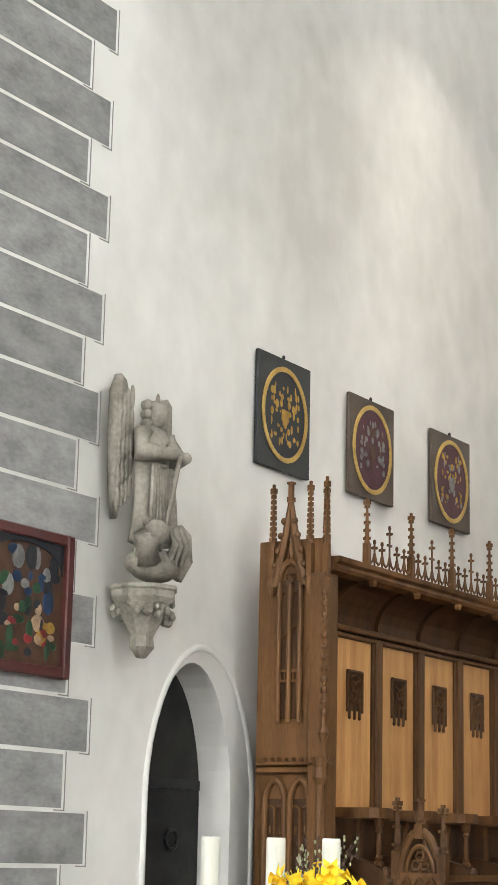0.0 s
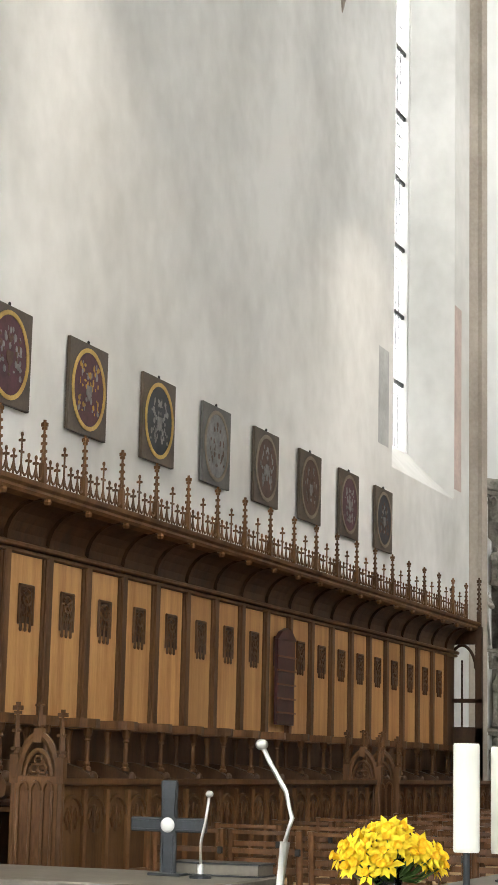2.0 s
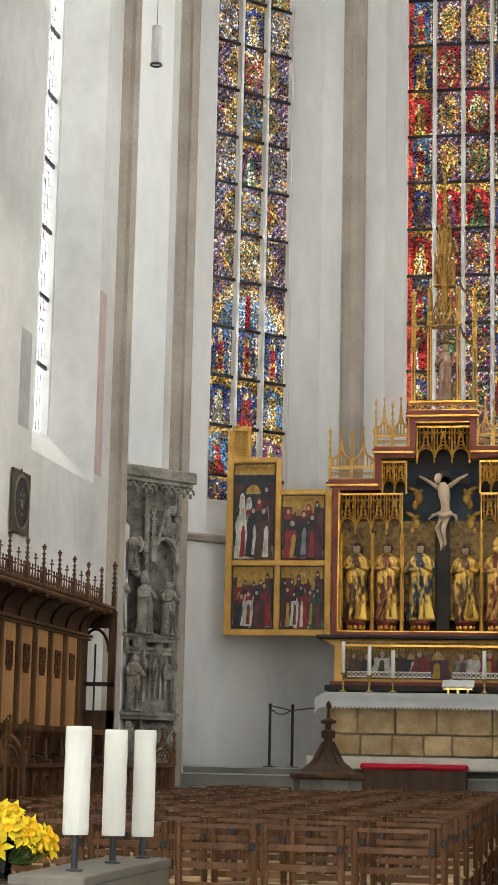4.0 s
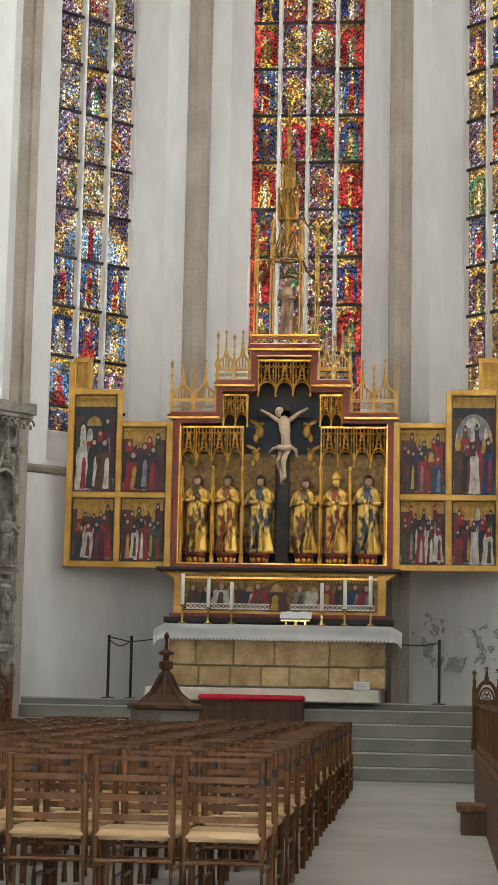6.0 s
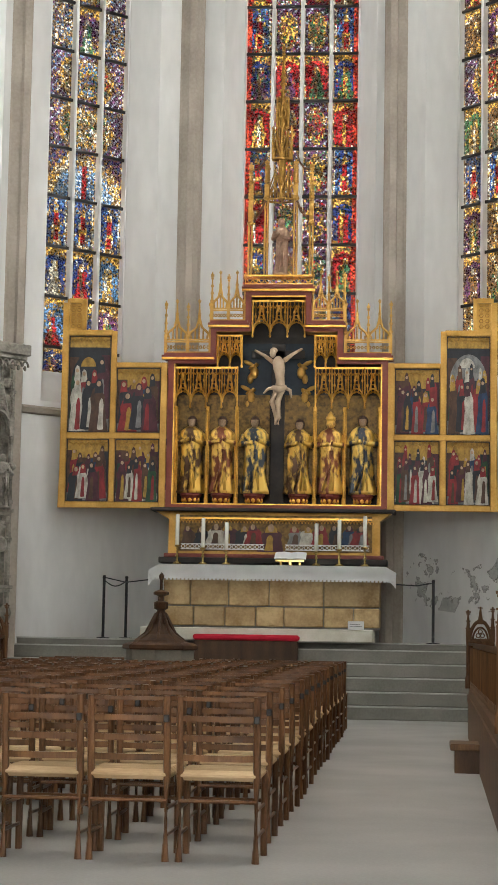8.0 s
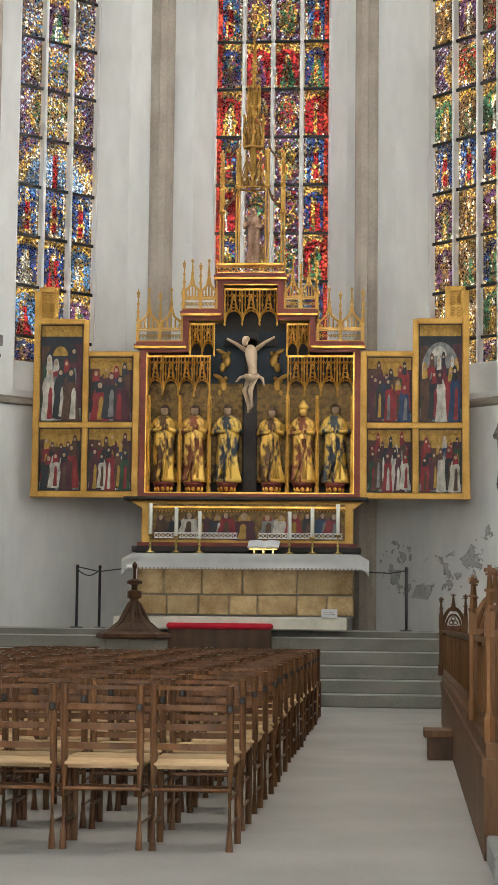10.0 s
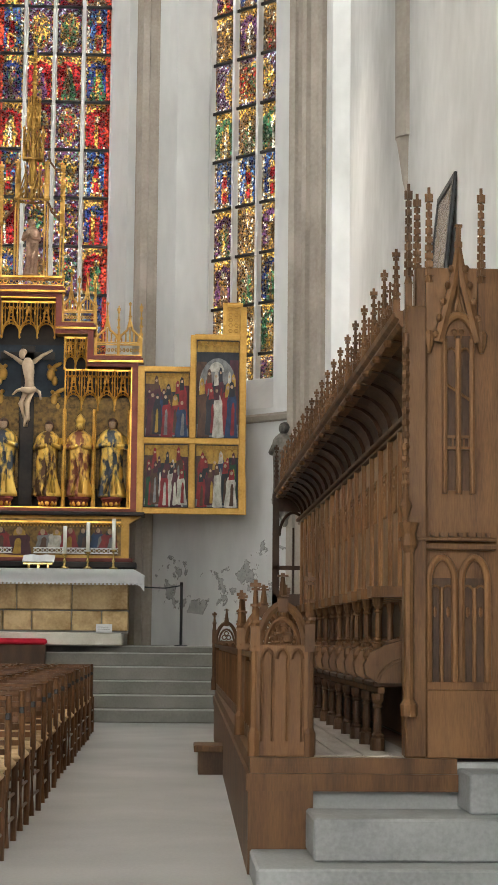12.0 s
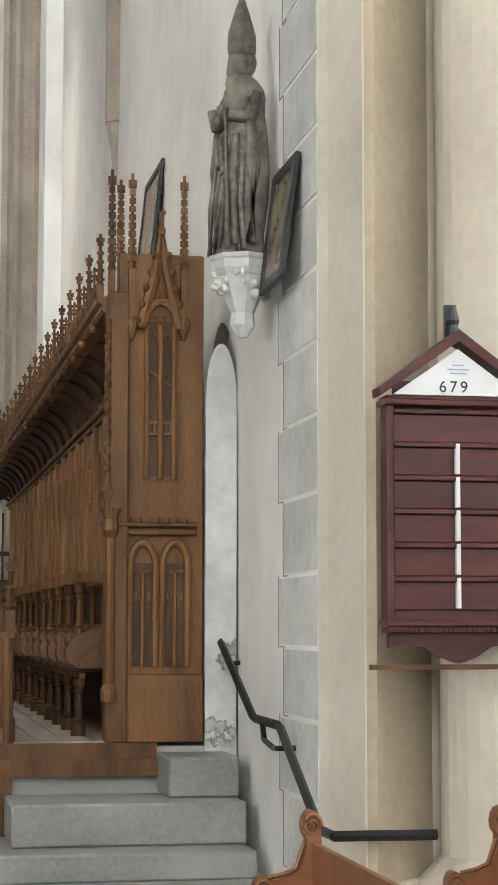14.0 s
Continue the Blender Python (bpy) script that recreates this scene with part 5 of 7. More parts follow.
part("niche_ground", box(B(), -1.58, -0.62, 0.2, 0.22, 4.72, 5.38), DARK_BOX, ret)
part("niche_ground", box(B(), 0.60, 1.60, 0.2, 0.22, 4.72, 5.38), DARK_BOX, ret)


def crest(x0, x1, z, gables, h):
    """Openwork gilt cresting above a cornice: ogee gables, panels and pinnacles."""
    bm = B()
    w = (x1 - x0) / gables
    for k in range(gables + 1):
        finial(bm, x0 + k * w, -0.05, z, h * (1.0 if k not in (0, gables) else 1.05), 0.022, 4)
    for k in range(gables):
        c = x0 + (k + 0.5) * w
        for zz in (z + 0.01, z + h * 0.22, z + h * 0.26):
            box(bm, c - w / 2, c + w / 2, -0.06, -0.04, zz, zz + 0.024)
        rod(bm, [(c - w / 2, -0.05, z + h * 0.3), (c - w * 0.38, -0.05, z + h * 0.42), (c - w * 0.12, -0.05, z + h * 0.52), (c, -0.05, z + h * 0.72)], 0.02, 5)
        rod(bm, [(c + w / 2, -0.05, z + h * 0.3), (c + w * 0.38, -0.05, z + h * 0.42), (c + w * 0.12, -0.05, z + h * 0.52), (c, -0.05, z + h * 0.72)], 0.02, 5)
        finial(bm, c, -0.05, z + h * 0.58, h * 0.5, 0.02, 2)
        for j in range(6):
            u = c - w * 0.42 + j * w * 0.165
            rod(bm, [(u + 0.02 * math.cos(a), -0.05, z + h * 0.13 + 0.022 * math.sin(a)) for a in [i * math.pi / 3 for i in range(6)]], 0.010, 4, True)
        for j in range(5):
            u = c - w * 0.36 + j * w * 0.18
            rod(bm, [(u, -0.05, z + h * 0.26), (u, -0.05, z + h * (0.36 + 0.10 * (2 - abs(j - 2))))], 0.012, 4)
    part("cresting", bm, GOLD_FRAME, ret)


crest(-1.76, -1.06, 5.54, 2, 0.80)
crest(1.06, 1.76, 5.54, 2, 0.80)
crest(-1.04, -0.52, 6.05, 2, 0.75)
crest(0.54, 1.04, 6.05, 2, 0.75)
bm = box(B(), -0.52, 0.54, -0.08, 0.2, 6.62, 6.65)
box(bm, -0.50, 0.52, -0.08, 0.2, 6.76, 6.79)
for k in range(11):
    rod(bm, [(-0.45 + k * 0.092 + 0.04 * math.cos(a), -0.07, 6.705 + 0.04 * math.sin(a)) for a in [i * math.pi / 3 for i in range(6)]], 0.009, 4, True)
part("gallery", bm, GOLD, ret)
# spired tower over the middle: four posts, a fretted canopy, flying arcs and a crocketed openwork spire
for x, top in ((-0.46, 7.62), (-0.21, 8.02), (0.25, 8.02), (0.50, 7.62)):
    outer = abs(x - 0.02) > 0.4
    bm = B()
    for e in (-0.022, 0.022):
        rod(bm, [(x + e, -0.02, 6.79), (x + e, -0.02, top)], 0.016, 6)
    lathe(bm, [(0.03, 0.0), (0.055, 0.03), (0.05, 0.06), (0.03, 0.08)], x, -0.02, top - 0.04, 8)
    finial(bm, x, -0.02, top, 0.98 if outer else 0.62, 0.034, 9)
    part("tower_shaft", bm, GOLD_FRAME, ret)
for e in (-1, 1):
    bm = rod(B(), [(0.02 + e * 0.46, -0.02, 7.66), (0.02 + e * 0.40, -0.02, 7.72), (0.02 + e * 0.31, -0.02, 7.82), (0.02 + e * 0.25, -0.02, 7.98)], 0.022, 6)
    for k in range(4):
        blob(bm, (0.02 + e * (0.42 - 0.05 * k), -0.03, 7.74 + 0.06 * k), (0.018, 0.018, 0.02), 6)
    part("flying_arc", bm, OAK_MID, ret)
    bm = rod(B(), [(0.02 + e * 0.44, -0.02, 8.48), (0.02 + e * 0.36, -0.02, 8.50), (0.02 + e * 0.28, -0.02, 8.60), (0.02 + e * 0.24, -0.02, 8.74)], 0.018, 6)
    part("flying_arc", bm, OAK_MID, ret)
for nm, z, r, hh, n in (("lower_canopy", 8.0, 0.24, 0.50, 6), ("upper_canopy", 8.66, 0.17, 0.46, 6), ("crown_canopy", 9.18, 0.10, 0.42, 6)):
    bm = B()
    for k in range(n):
        a, a2 = (k + 0.5) * 2 * math.pi / n, (k + 1.5) * 2 * math.pi / n
        p, q = (0.02 + r * math.cos(a), 0.05 + 0.7 * r * math.sin(a)), (0.02 + r * math.cos(a2), 0.05 + 0.7 * r * math.sin(a2))
        mid = ((p[0] + q[0]) / 2, (p[1] + q[1]) / 2)
        finial(bm, *p, z, hh * 1.15, 0.017, 8)
        finial(bm, *mid, z + 0.30 * hh, hh * 0.8, 0.013, 5)
        rod(bm, [(*p, z), (*mid, z + 0.22), (*q, z)], 0.015, 5)
        rod(bm, [(*p, z + 0.12), (*mid, z + 0.42), (*q, z + 0.12)], 0.015, 5)
        rod(bm, [(*p, z), (*q, z)], 0.016, 5)
        for j in range(1, 4):
            u = j / 4
            rod(bm, [(p[0] + (q[0] - p[0]) * u, p[1] + (q[1] - p[1]) * u, z - 0.02), (p[0] + (q[0] - p[0]) * u, p[1] + (q[1] - p[1]) * u, z + 0.16 + 0.12 * (j == 2))], 0.009, 4)
    part(nm, bm, GOLD_FLAT, ret)
bm = lathe(B(), [(0.05, 8.2), (0.06, 8.6), (0.045, 9.0), (0.04, 9.5), (0.022, 10.0), (0.012, 10.35)], 0.02, 0.05, 0, 6)
finial(bm, 0.02, 0.05, 9.75, 0.78, 0.028, 8)
for k in range(11):
    for a in (0.4, 1.97, 3.54, 5.11):
        u = k / 11
        r = 0.075 * (1 - u) + 0.025
        blob(bm, (0.02 + r * math.cos(a), 0.05 + r * math.sin(a), 8.9 + 1.2 * u), (0.02, 0.02, 0.028), 5)
part("spire", bm, GOLD_FLAT, ret)

# figures on consoles in the shrine
FIG = [two_tone("gilded_mantle_brown", (0.80, 0.50, 0.10), (0.10, 0.05, 0.025), 4.2), two_tone("gilded_mantle_red", (0.82, 0.52, 0.12), (0.20, 0.06, 0.03), 4.2),
       two_tone("gilded_mantle_blue", (0.82, 0.54, 0.12), (0.05, 0.06, 0.08), 4.2)]
for k, (x, h) in enumerate(((-1.33, 1.22), (-0.85, 1.22), (-0.34, 1.22), (0.36, 1.18), (0.84, 1.20), (1.34, 1.24))):
    ob = part("carved_figure", figure(h, 40 + k, 1.08, 0.13 if k == 4 else 0.0, 0.15), FIG[k % 3], smooth=True)
    ob.location = (AX + x, AY + 0.06, 3.36)
    ob.data.materials.append(PAINT["skin"])
    ob.data.materials.append(PAINT["brown"])
    for f in ob.data.polygons:
        if f.center.z > 0.85 * h and k != 4:
            f.material_index = 1 if f.center.y < -0.03 * h and f.center.z < 0.955 * h else 2
    tagged(ob, "gilded carved wooden figure on a console", "statue", "figures in the altar shrine")
    bm = lathe(B(), [(0.05, 0), (0.07, 0.05), (0.13, 0.09), (0.15, 0.15), (0.17, 0.17), (0.17, 0.205)], x, 0.06, 3.15, 10)
    con = part("console", bm, RED_TRIM, ret)
    bm = B()
    for j in range(5):
        a = math.pi + math.pi * (j + 0.5) / 5
        blob(bm, (x + 0.12 * math.cos(a), 0.06 + 0.12 * math.sin(a), 3.25), (0.035, 0.03, 0.04), 6)
    part("console_leaf", bm, GOLD, con)
# crucifix: plain carved body on a dark cross
cx = root("crucifix", AX, AY, 0, "carved pale figure on a tall dark cross", "crucifix")
part("cross_post", box(B(), -0.10, 0.11, 0.12, 0.18, 3.18, 5.72, 0.006), DARK_BOX, cx)
part("cross_beam", box(B(), -0.42, 0.42, 0.12, 0.17, 5.50, 5.62, 0.006), DARK_BOX, cx)
bm = rod(B(), [(0.03, 0.05, 4.97), (0.045, 0.035, 5.10), (0.03, 0.02, 5.28), (0.01, 0.03, 5.42), (0.0, 0.05, 5.50)], 0.09, 12, radii=[0.085, 0.072, 0.088, 0.098, 0.05])
blob(bm, (-0.075, -0.03, 5.555), (0.052, 0.06, 0.075), 10)
blob(bm, (-0.06, 0.0, 5.60), (0.062, 0.06, 0.05), 10)
rod(bm, [(-0.08, 0.05, 5.43), (-0.21, 0.09, 5.53), (-0.37, 0.11, 5.62)], 0.03, 7, radii=[0.04, 0.028, 0.018])
rod(bm, [(0.10, 0.05, 5.45), (0.23, 0.09, 5.56), (0.38, 0.11, 5.65)], 0.03, 7, radii=[0.04, 0.028, 0.018])
for e in (-1, 1):
    rod(bm, [(0.03 + e * 0.042, 0.05, 5.0), (-0.03 + e * 0.045, -0.03, 4.79), (0.01 + e * 0.022, 0.05, 4.55), (0.0 + e * 0.018, 0.0, 4.44)], 0.04, 8, radii=[0.058, 0.046, 0.034, 0.022])
part("carved_body", bm, FLESH, cx, smooth=True)
bm = B()
rod(bm, [(-0.07, 0.02, 5.02), (0.03, -0.06, 4.98), (0.13, 0.02, 5.03)], 0.05, 7, radii=[0.04, 0.055, 0.04])
rod(bm, [(0.12, 0.03, 5.02), (0.20, 0.05, 4.98), (0.22, 0.05, 4.86)], 0.03, 6, radii=[0.03, 0.03, 0.015])
rod(bm, [(-0.06, 0.03, 5.02), (-0.15, 0.05, 5.0), (-0.22, 0.05, 4.93)], 0.03, 6, radii=[0.03, 0.025, 0.012])
part("loincloth", bm, FLESH, cx, smooth=True)
for k, (x, z, e) in enumerate(((-0.38, 5.28, 1), (0.36, 5.28, -1), (-0.42, 4.88, 1), (0.42, 4.88, -1))):
    bm = B()
    blob(bm, (0, 0, 0), (0.07, 0.05, 0.10), 8)
    blob(bm, (e * 0.03, -0.02, 0.12), (0.03, 0.03, 0.038), 8)
    for s in (-1, 1):
        blob(bm, (-e * 0.06 + s * 0.09, 0.03, 0.10), (0.09, 0.015, 0.035), 8, m=pose(0, 0, 0, 0, -25 * s))
    blob(bm, (-e * 0.06, 0.0, -0.10), (0.05, 0.04, 0.08), 8)
    ob = part("carved_angel", bm, GOLD_FRAME, smooth=True)
    ob.location = (AX + x, AY + 0.2, z)
    tagged(ob, "small gilded winged figure on the dark blue ground", "statue", "small winged figures")
ob = part("tower_figure", figure(0.92, 77, 0.8, 0, 0.05), mat("pale_red_wood", (0.20, 0.10, 0.06), (0.42, 0.27, 0.18), 0.6, 5.0, 30.0, 0.1), smooth=True)
ob.location = (AX + 0.02, AY + 0.05, 6.8)
tagged(ob, "pale carved wooden figure under the spired canopy", "statue")

# painted wings
def wing(side):
    wg = root("altar_wing", AX, AY - 0.02, 0, "gilt-framed painted altar wing with four scenes", "altar wing", "painted altar wings")

    def X(d):
        return side * d
    out = [(1.72, 3.11), (3.42, 3.11), (3.34, 6.42), (3.03, 6.42), (3.03, 5.92), (2.60, 5.92), (2.60, 5.40), (1.72, 5.40)]
    part("wing_board", prism(B(), [(X(p), q) for p, q in out], 0.0, 0.05, "y"), GOLD_FRAME, wg)
    bm = B()

    def bar(a, b, z0, z1):
        box(bm, min(X(a), X(b)), max(X(a), X(b)), -0.035, 0.0, z0, z1, 0.006)
    bar(1.72, 1.82, 3.11, 5.40)
    bar(3.30, 3.40, 3.11, 6.35)
    bar(1.82, 3.30, 3.11, 3.20)
    bar(1.82, 3.30, 4.20, 4.285)
    bar(2.53, 2.615, 3.20, 4.20)
    bar(2.53, 2.615, 4.285, 5.90)
    bar(1.82, 2.53, 5.32, 5.40)
    bar(2.615, 3.30, 5.83, 5.91)
    bar(3.03, 3.09, 5.92, 6.40)
    bar(3.09, 3.30, 6.34, 6.42)
    part("wing_frame", bm, GOLD_FRAME, wg)
    for a, b, z0, z1, names, seed, g in ((1.83, 2.52, 3.21, 4.19, ("plum", "white", "red", "brown", "green"), 1, 0), (2.625, 3.29, 3.21, 4.19, ("dark", "white", "plum", "red"), 2, 0),
                                         (1.83, 2.52, 4.295, 5.31, ("red", "dark", "plum"), 3, 0), (2.625, 3.29, 4.295, 5.82, ("white", "dark", "brown"), 7, 1)):
        if side > 0:
            names = names[::-1] + (("red", "blue") if len(names) < 4 else ("white",))
        sc = part("painted_panel", box(B(), min(X(a), X(b)), max(X(a), X(b)), -0.008, -0.002, z0, z1), PAINT["gold"], wg)
        l, r = min(X(a), X(b)), max(X(a), X(b))
        hh = z1 - z0
        part("painted_floor", box(B(), l, r, -0.010, -0.0082, z0, z0 + hh * 0.14), PAINT["grey"], sc)
        part("painted_shade", box(B(), l, r, -0.0102, -0.0083, z0 + hh * 0.14, z0 + hh * (0.70 if seed != 7 else 0.88)), PAINT["dark" if seed != 2 else "brown"], sc)
        part("painted_wall", box(B(), l, l + (r - l) * 0.24, -0.0112, -0.0084, z0 + hh * 0.14, z0 + hh * (0.82 if not g else 0.78)), PAINT["brown"], sc)
        part("painted_wall", box(B(), r - (r - l) * 0.22, r, -0.0113, -0.0085, z0 + hh * 0.14, z0 + hh * 0.80), PAINT["plum" if seed % 2 else "dark"], sc)
        bm = B()
        for k in range(7):
            x = l + (r - l) * (k + 0.5) / 7
            rod(bm, [(x + p, -0.012, q) for p, q in arch_pts((r - l) / 7, z1 - 0.11, 0.05, 3)], 0.008, 4)
            blob(bm, (x, -0.01, z1 - 0.03), (0.03, 0.008, 0.02), 6)
        part("gilt_tracery", bm, GOLD_FLAT, sc)
        if g:
            part("painted_arch", prism(B(), [((l + r) / 2 + p, q) for p, q in arch_pts((r - l) * 0.86, z0 + hh * 0.55, hh * 0.27, 6)], -0.0135, -0.011, "y"), PAINT["dark" if side < 0 else "grey"], sc)
            part("painted_window", prism(B(), [((l + r) / 2 - 0.02 + p, q) for p, q in arch_pts((r - l) * 0.36, z0 + hh * 0.68, hh * 0.10, 6)], -0.0155, -0.0135, "y"), PAINT["gold" if side < 0 else "white"], sc)
        back = tuple(("brown", "green", "red", "dark", "plum", "blue")[(k + seed) % 6] for k in range(len(names) + 1))
        crowd(sc, l + 0.02, r - 0.02, z0 + hh * 0.14, z0 + hh * (0.80 if g else 0.96), -0.0135 - 0.002 * g, back, seed + 3 + 20 * (side > 0), True, 0.05)
        crowd(sc, l + 0.02, r - 0.02, z0 + 0.01, z0 + hh * (0.66 if g else 0.78), -0.026, names, seed + 20 * (side > 0), True, 0.04)
        line = B()
        for q in ((l, l + 0.012, z0, z1), (r - 0.012, r, z0, z1), (l, r, z0, z0 + 0.012), (l, r, z1 - 0.012, z1)):
            box(line, q[0], q[1], -0.034, -0.002, q[2], q[3])
        part("inner_edge", line, DARK_BOX, sc)
        if seed == 1:
            bm = B()
            for i in range(9):
                for j in range(2):
                    if (i + j) % 2:
                        box(bm, l + (r - l) * i / 9, l + (r - l) * (i + 1) / 9, -0.0125, -0.0102, z0 + 0.045 * j, z0 + 0.045 * (j + 1))
            part("painted_chequer", bm, PAINT["white"], sc)
    bm = B()
    for k in range(5):
        z = 5.98 + 0.085 * k
        for j in range(2):
            rod(bm, [(X(3.15 + 0.09 * j + 0.032 * math.cos(u)), -0.008, z + 0.03 * math.sin(u)) for u in [i * math.pi / 3 for i in range(6)]], 0.008, 4, True)
    part("gilt_tracery", bm, GOLD_FLAT, wg)
    bm = B()
    for z in (3.4, 4.1, 5.2):
        box(bm, min(X(1.69), X(1.72)), max(X(1.69), X(1.72)), -0.05, 0.02, z, z + 0.10)
    part("hinge", bm, IRON, wg)
    return wg


wing(-1)
wing(1)

# ---- baptismal font among the chairs ----
fo = root("baptismal_font", -3.38, 24.0, 0, "octagonal stone font with a turned wooden cover and cross", "font")
part("font_bowl", lathe(B(), [(0.30, 0), (0.30, 0.1), (0.22, 0.2), (0.22, 0.5), (0.42, 0.66), (0.44, 0.98)], seg=8), STEP, fo)
part("cover_rim", lathe(B(), [(0.47, 0.98), (0.49, 1.0), (0.48, 1.04), (0.42, 1.07)], seg=8), OAK_DARK, fo)
cov = part("cover", lathe(B(), [(0.36, 1.07), (0.33, 1.10), (0.20, 1.18), (0.10, 1.30), (0.07, 1.42), (0.06, 1.46)], seg=16), OAK_DARK, fo, smooth=False)
bm = B()
for k in range(8):
    a = k * math.pi / 4
    rod(bm, [(0.30 * math.cos(a), 0.30 * math.sin(a), 1.10), (0.19 * math.cos(a), 0.19 * math.sin(a), 1.19), (0.06 * math.cos(a), 0.06 * math.sin(a), 1.44)], 0.022, 5)
part("cover_rib", bm, OAK_DARK, cov)
part("cover_knob", lathe(B(), [(0.06, 1.44), (0.05, 1.48), (0.09, 1.50), (0.09, 1.58), (0.04, 1.60), (0.04, 1.66), (0.10, 1.68), (0.10, 1.71), (0.03, 1.74)], seg=8), OAK_DARK, fo)
bm = lathe(B(), [(0.02, 1.74), (0.018, 1.86), (0.03, 1.88), (0.035, 1.92), (0.005, 1.96)], seg=8)
part("cover_finial", bm, OAK_DARK, fo)

# ---- chairs ----
ch = root("church_chair", -1.13, 10.66, 0, "ladder-back wooden chair with a woven rush seat", "chair", "rows of chairs in the choir")
for e in (-1, 1):
    part("back_leg", rod(B(), [(e * 0.205, -0.20, 0), (e * 0.205, -0.195, 0.45), (e * 0.205, -0.235, 0.875)], 0.021, 8), CHAIR_WOOD, ch)
    part("front_leg", rod(B(), [(e * 0.215, 0.19, 0), (e * 0.215, 0.19, 0.46)], 0.020, 8), CHAIR_WOOD, ch)
    for z in (0.14, 0.28):
        part("side_stretcher", rod(B(), [(e * 0.21, -0.20, z), (e * 0.213, 0.19, z)], 0.010, 6), CHAIR_WOOD, ch)
for y, zz in ((-0.20, 0.32), (0.19, 0.30)):
    part("stretcher", rod(B(), [(-0.205, y, zz), (0.205, y, zz)], 0.011, 6), CHAIR_WOOD, ch)
for z, h in ((0.532, 0.034), (0.636, 0.034), (0.742, 0.030), (0.850, 0.021)):
    yy = -0.205 - 0.035 * (z - 0.5) / 0.34
    arc = [(-0.205, yy), (-0.13, yy - 0.034), (0, yy - 0.048), (0.13, yy - 0.034), (0.205, yy)]
    bm = prism(B(), arc + [(p, q + 0.013) for p, q in arc[::-1]], z, z + h)
    part("slat", bm, CHAIR_WOOD, ch)
bm = box(B(), -0.225, 0.225, -0.215, 0.21, 0.428, 0.484, 0.022)
part("rush_seat", bm, RUSH, ch)
part("row_hook", box(B(), 0.19, 0.22, -0.26, -0.22, 0.735, 0.775, 0.004), IRON, ch)
rnd = random.Random(3)
for r in range(15):
    y = 10.66 + 0.985 * r
    for k in range(9):
        x = -1.13 - 0.475 * k - 0.008 * r
        if (r == 0 and k == 0) or (abs(x + 3.38) < 0.7 and r in (13, 14)) or x < -4.75:
            continue
        copy_thing(ch, pose(x + rnd.uniform(-0.012, 0.012), y + rnd.uniform(-0.025, 0.025), 0, 0, 0, rnd.uniform(-1.6, 1.6)))

# ---- crossing altar with its things ----
tb = root("crossing_altar", -4.475, 8.1, 0, "long grey-brown altar table", "altar")
TABLE = mat("grey_brown_table", (0.12, 0.105, 0.085), (0.19, 0.17, 0.14), 0.5, 2.0, 40.0, 0.1)
part("table_top", box(B(), -1.275, 1.275, -0.5, 0.5, 0.684, 0.734, 0.008), TABLE, tb)
part("apron", box(B(), -1.22, 1.22, -0.45, 0.45, 0.10, 0.684, 0.008), TABLE, tb)
part("plinth", box(B(), -1.15, 1.15, -0.40, 0.40, 0.0, 0.10), TABLE, tb)
cb = root("candle_bench", -2.13, 8.17, 0, "narrow grey-brown bench carrying thick candles", "bench")
part("bench_top", box(B(), -0.15, 0.15, -0.74, 0.74, 0.728, 0.768, 0.006), TABLE, cb)
part("bench_body", box(B(), -0.145, 0.145, -0.73, 0.73, 0.33, 0.728, 0.004), TABLE, cb)
for y in (-0.66, 0.66):
    part("bench_leg", box(B(), -0.12, 0.12, y - 0.05, y + 0.05, 0, 0.33), TABLE, cb)
fs = root("flower_stand", -2.52, 8.05, 0, "slim dark flower stand", "stand")
part("stand_plate", lathe(B(), [(0.14, 0.675), (0.14, 0.692)], seg=20), GREY_METAL, fs)
part("stand_pole", lathe(B(), [(0.15, 0), (0.15, 0.015), (0.02, 0.03), (0.02, 0.675)], seg=14), GREY_METAL, fs)


def pillar_candle(x, y, z0, z1, r, group, zb):
    c = root("pillar_candle", x, y, zb, "thick white pillar candle on a steel spike", "candle", group)
    part("spike", lathe(B(), [(0.035, 0), (0.035, 0.008), (0.014, 0.012), (0.014, z0 - zb)], seg=10), GREY_METAL, c)
    wax = part("wax", lathe(B(), [(r * 0.95, z0 - zb), (r, z0 - zb + 0.010), (r, z1 - zb - 0.010), (r * 0.94, z1 - zb), (r * 0.5, z1 - zb - 0.005)], seg=24), CANDLE, c, smooth=False)
    part("wick", lathe(B(), [(0.003, z1 - zb - 0.010), (0.002, z1 - zb + 0.005)], seg=6), INK, wax)


for x, y, r in ((-2.11, 7.75, 0.052), (-2.11, 8.35, 0.050), (-2.09, 8.80, 0.050)):
    s = (y - 0.55) / 7.75
    pillar_candle(x, y, 1.22 - 0.335 * s, 1.22 + 0.12 * s - (0.0 if y < 8 else 0.012), r, "candles on the bench", 0.768)
for x in (-5.49, -5.11, -4.80):
    pillar_candle(x, 8.3, 0.93, 1.305, 0.047 - 0.003 * (x > -5), "candles on the altar table", 0.734)


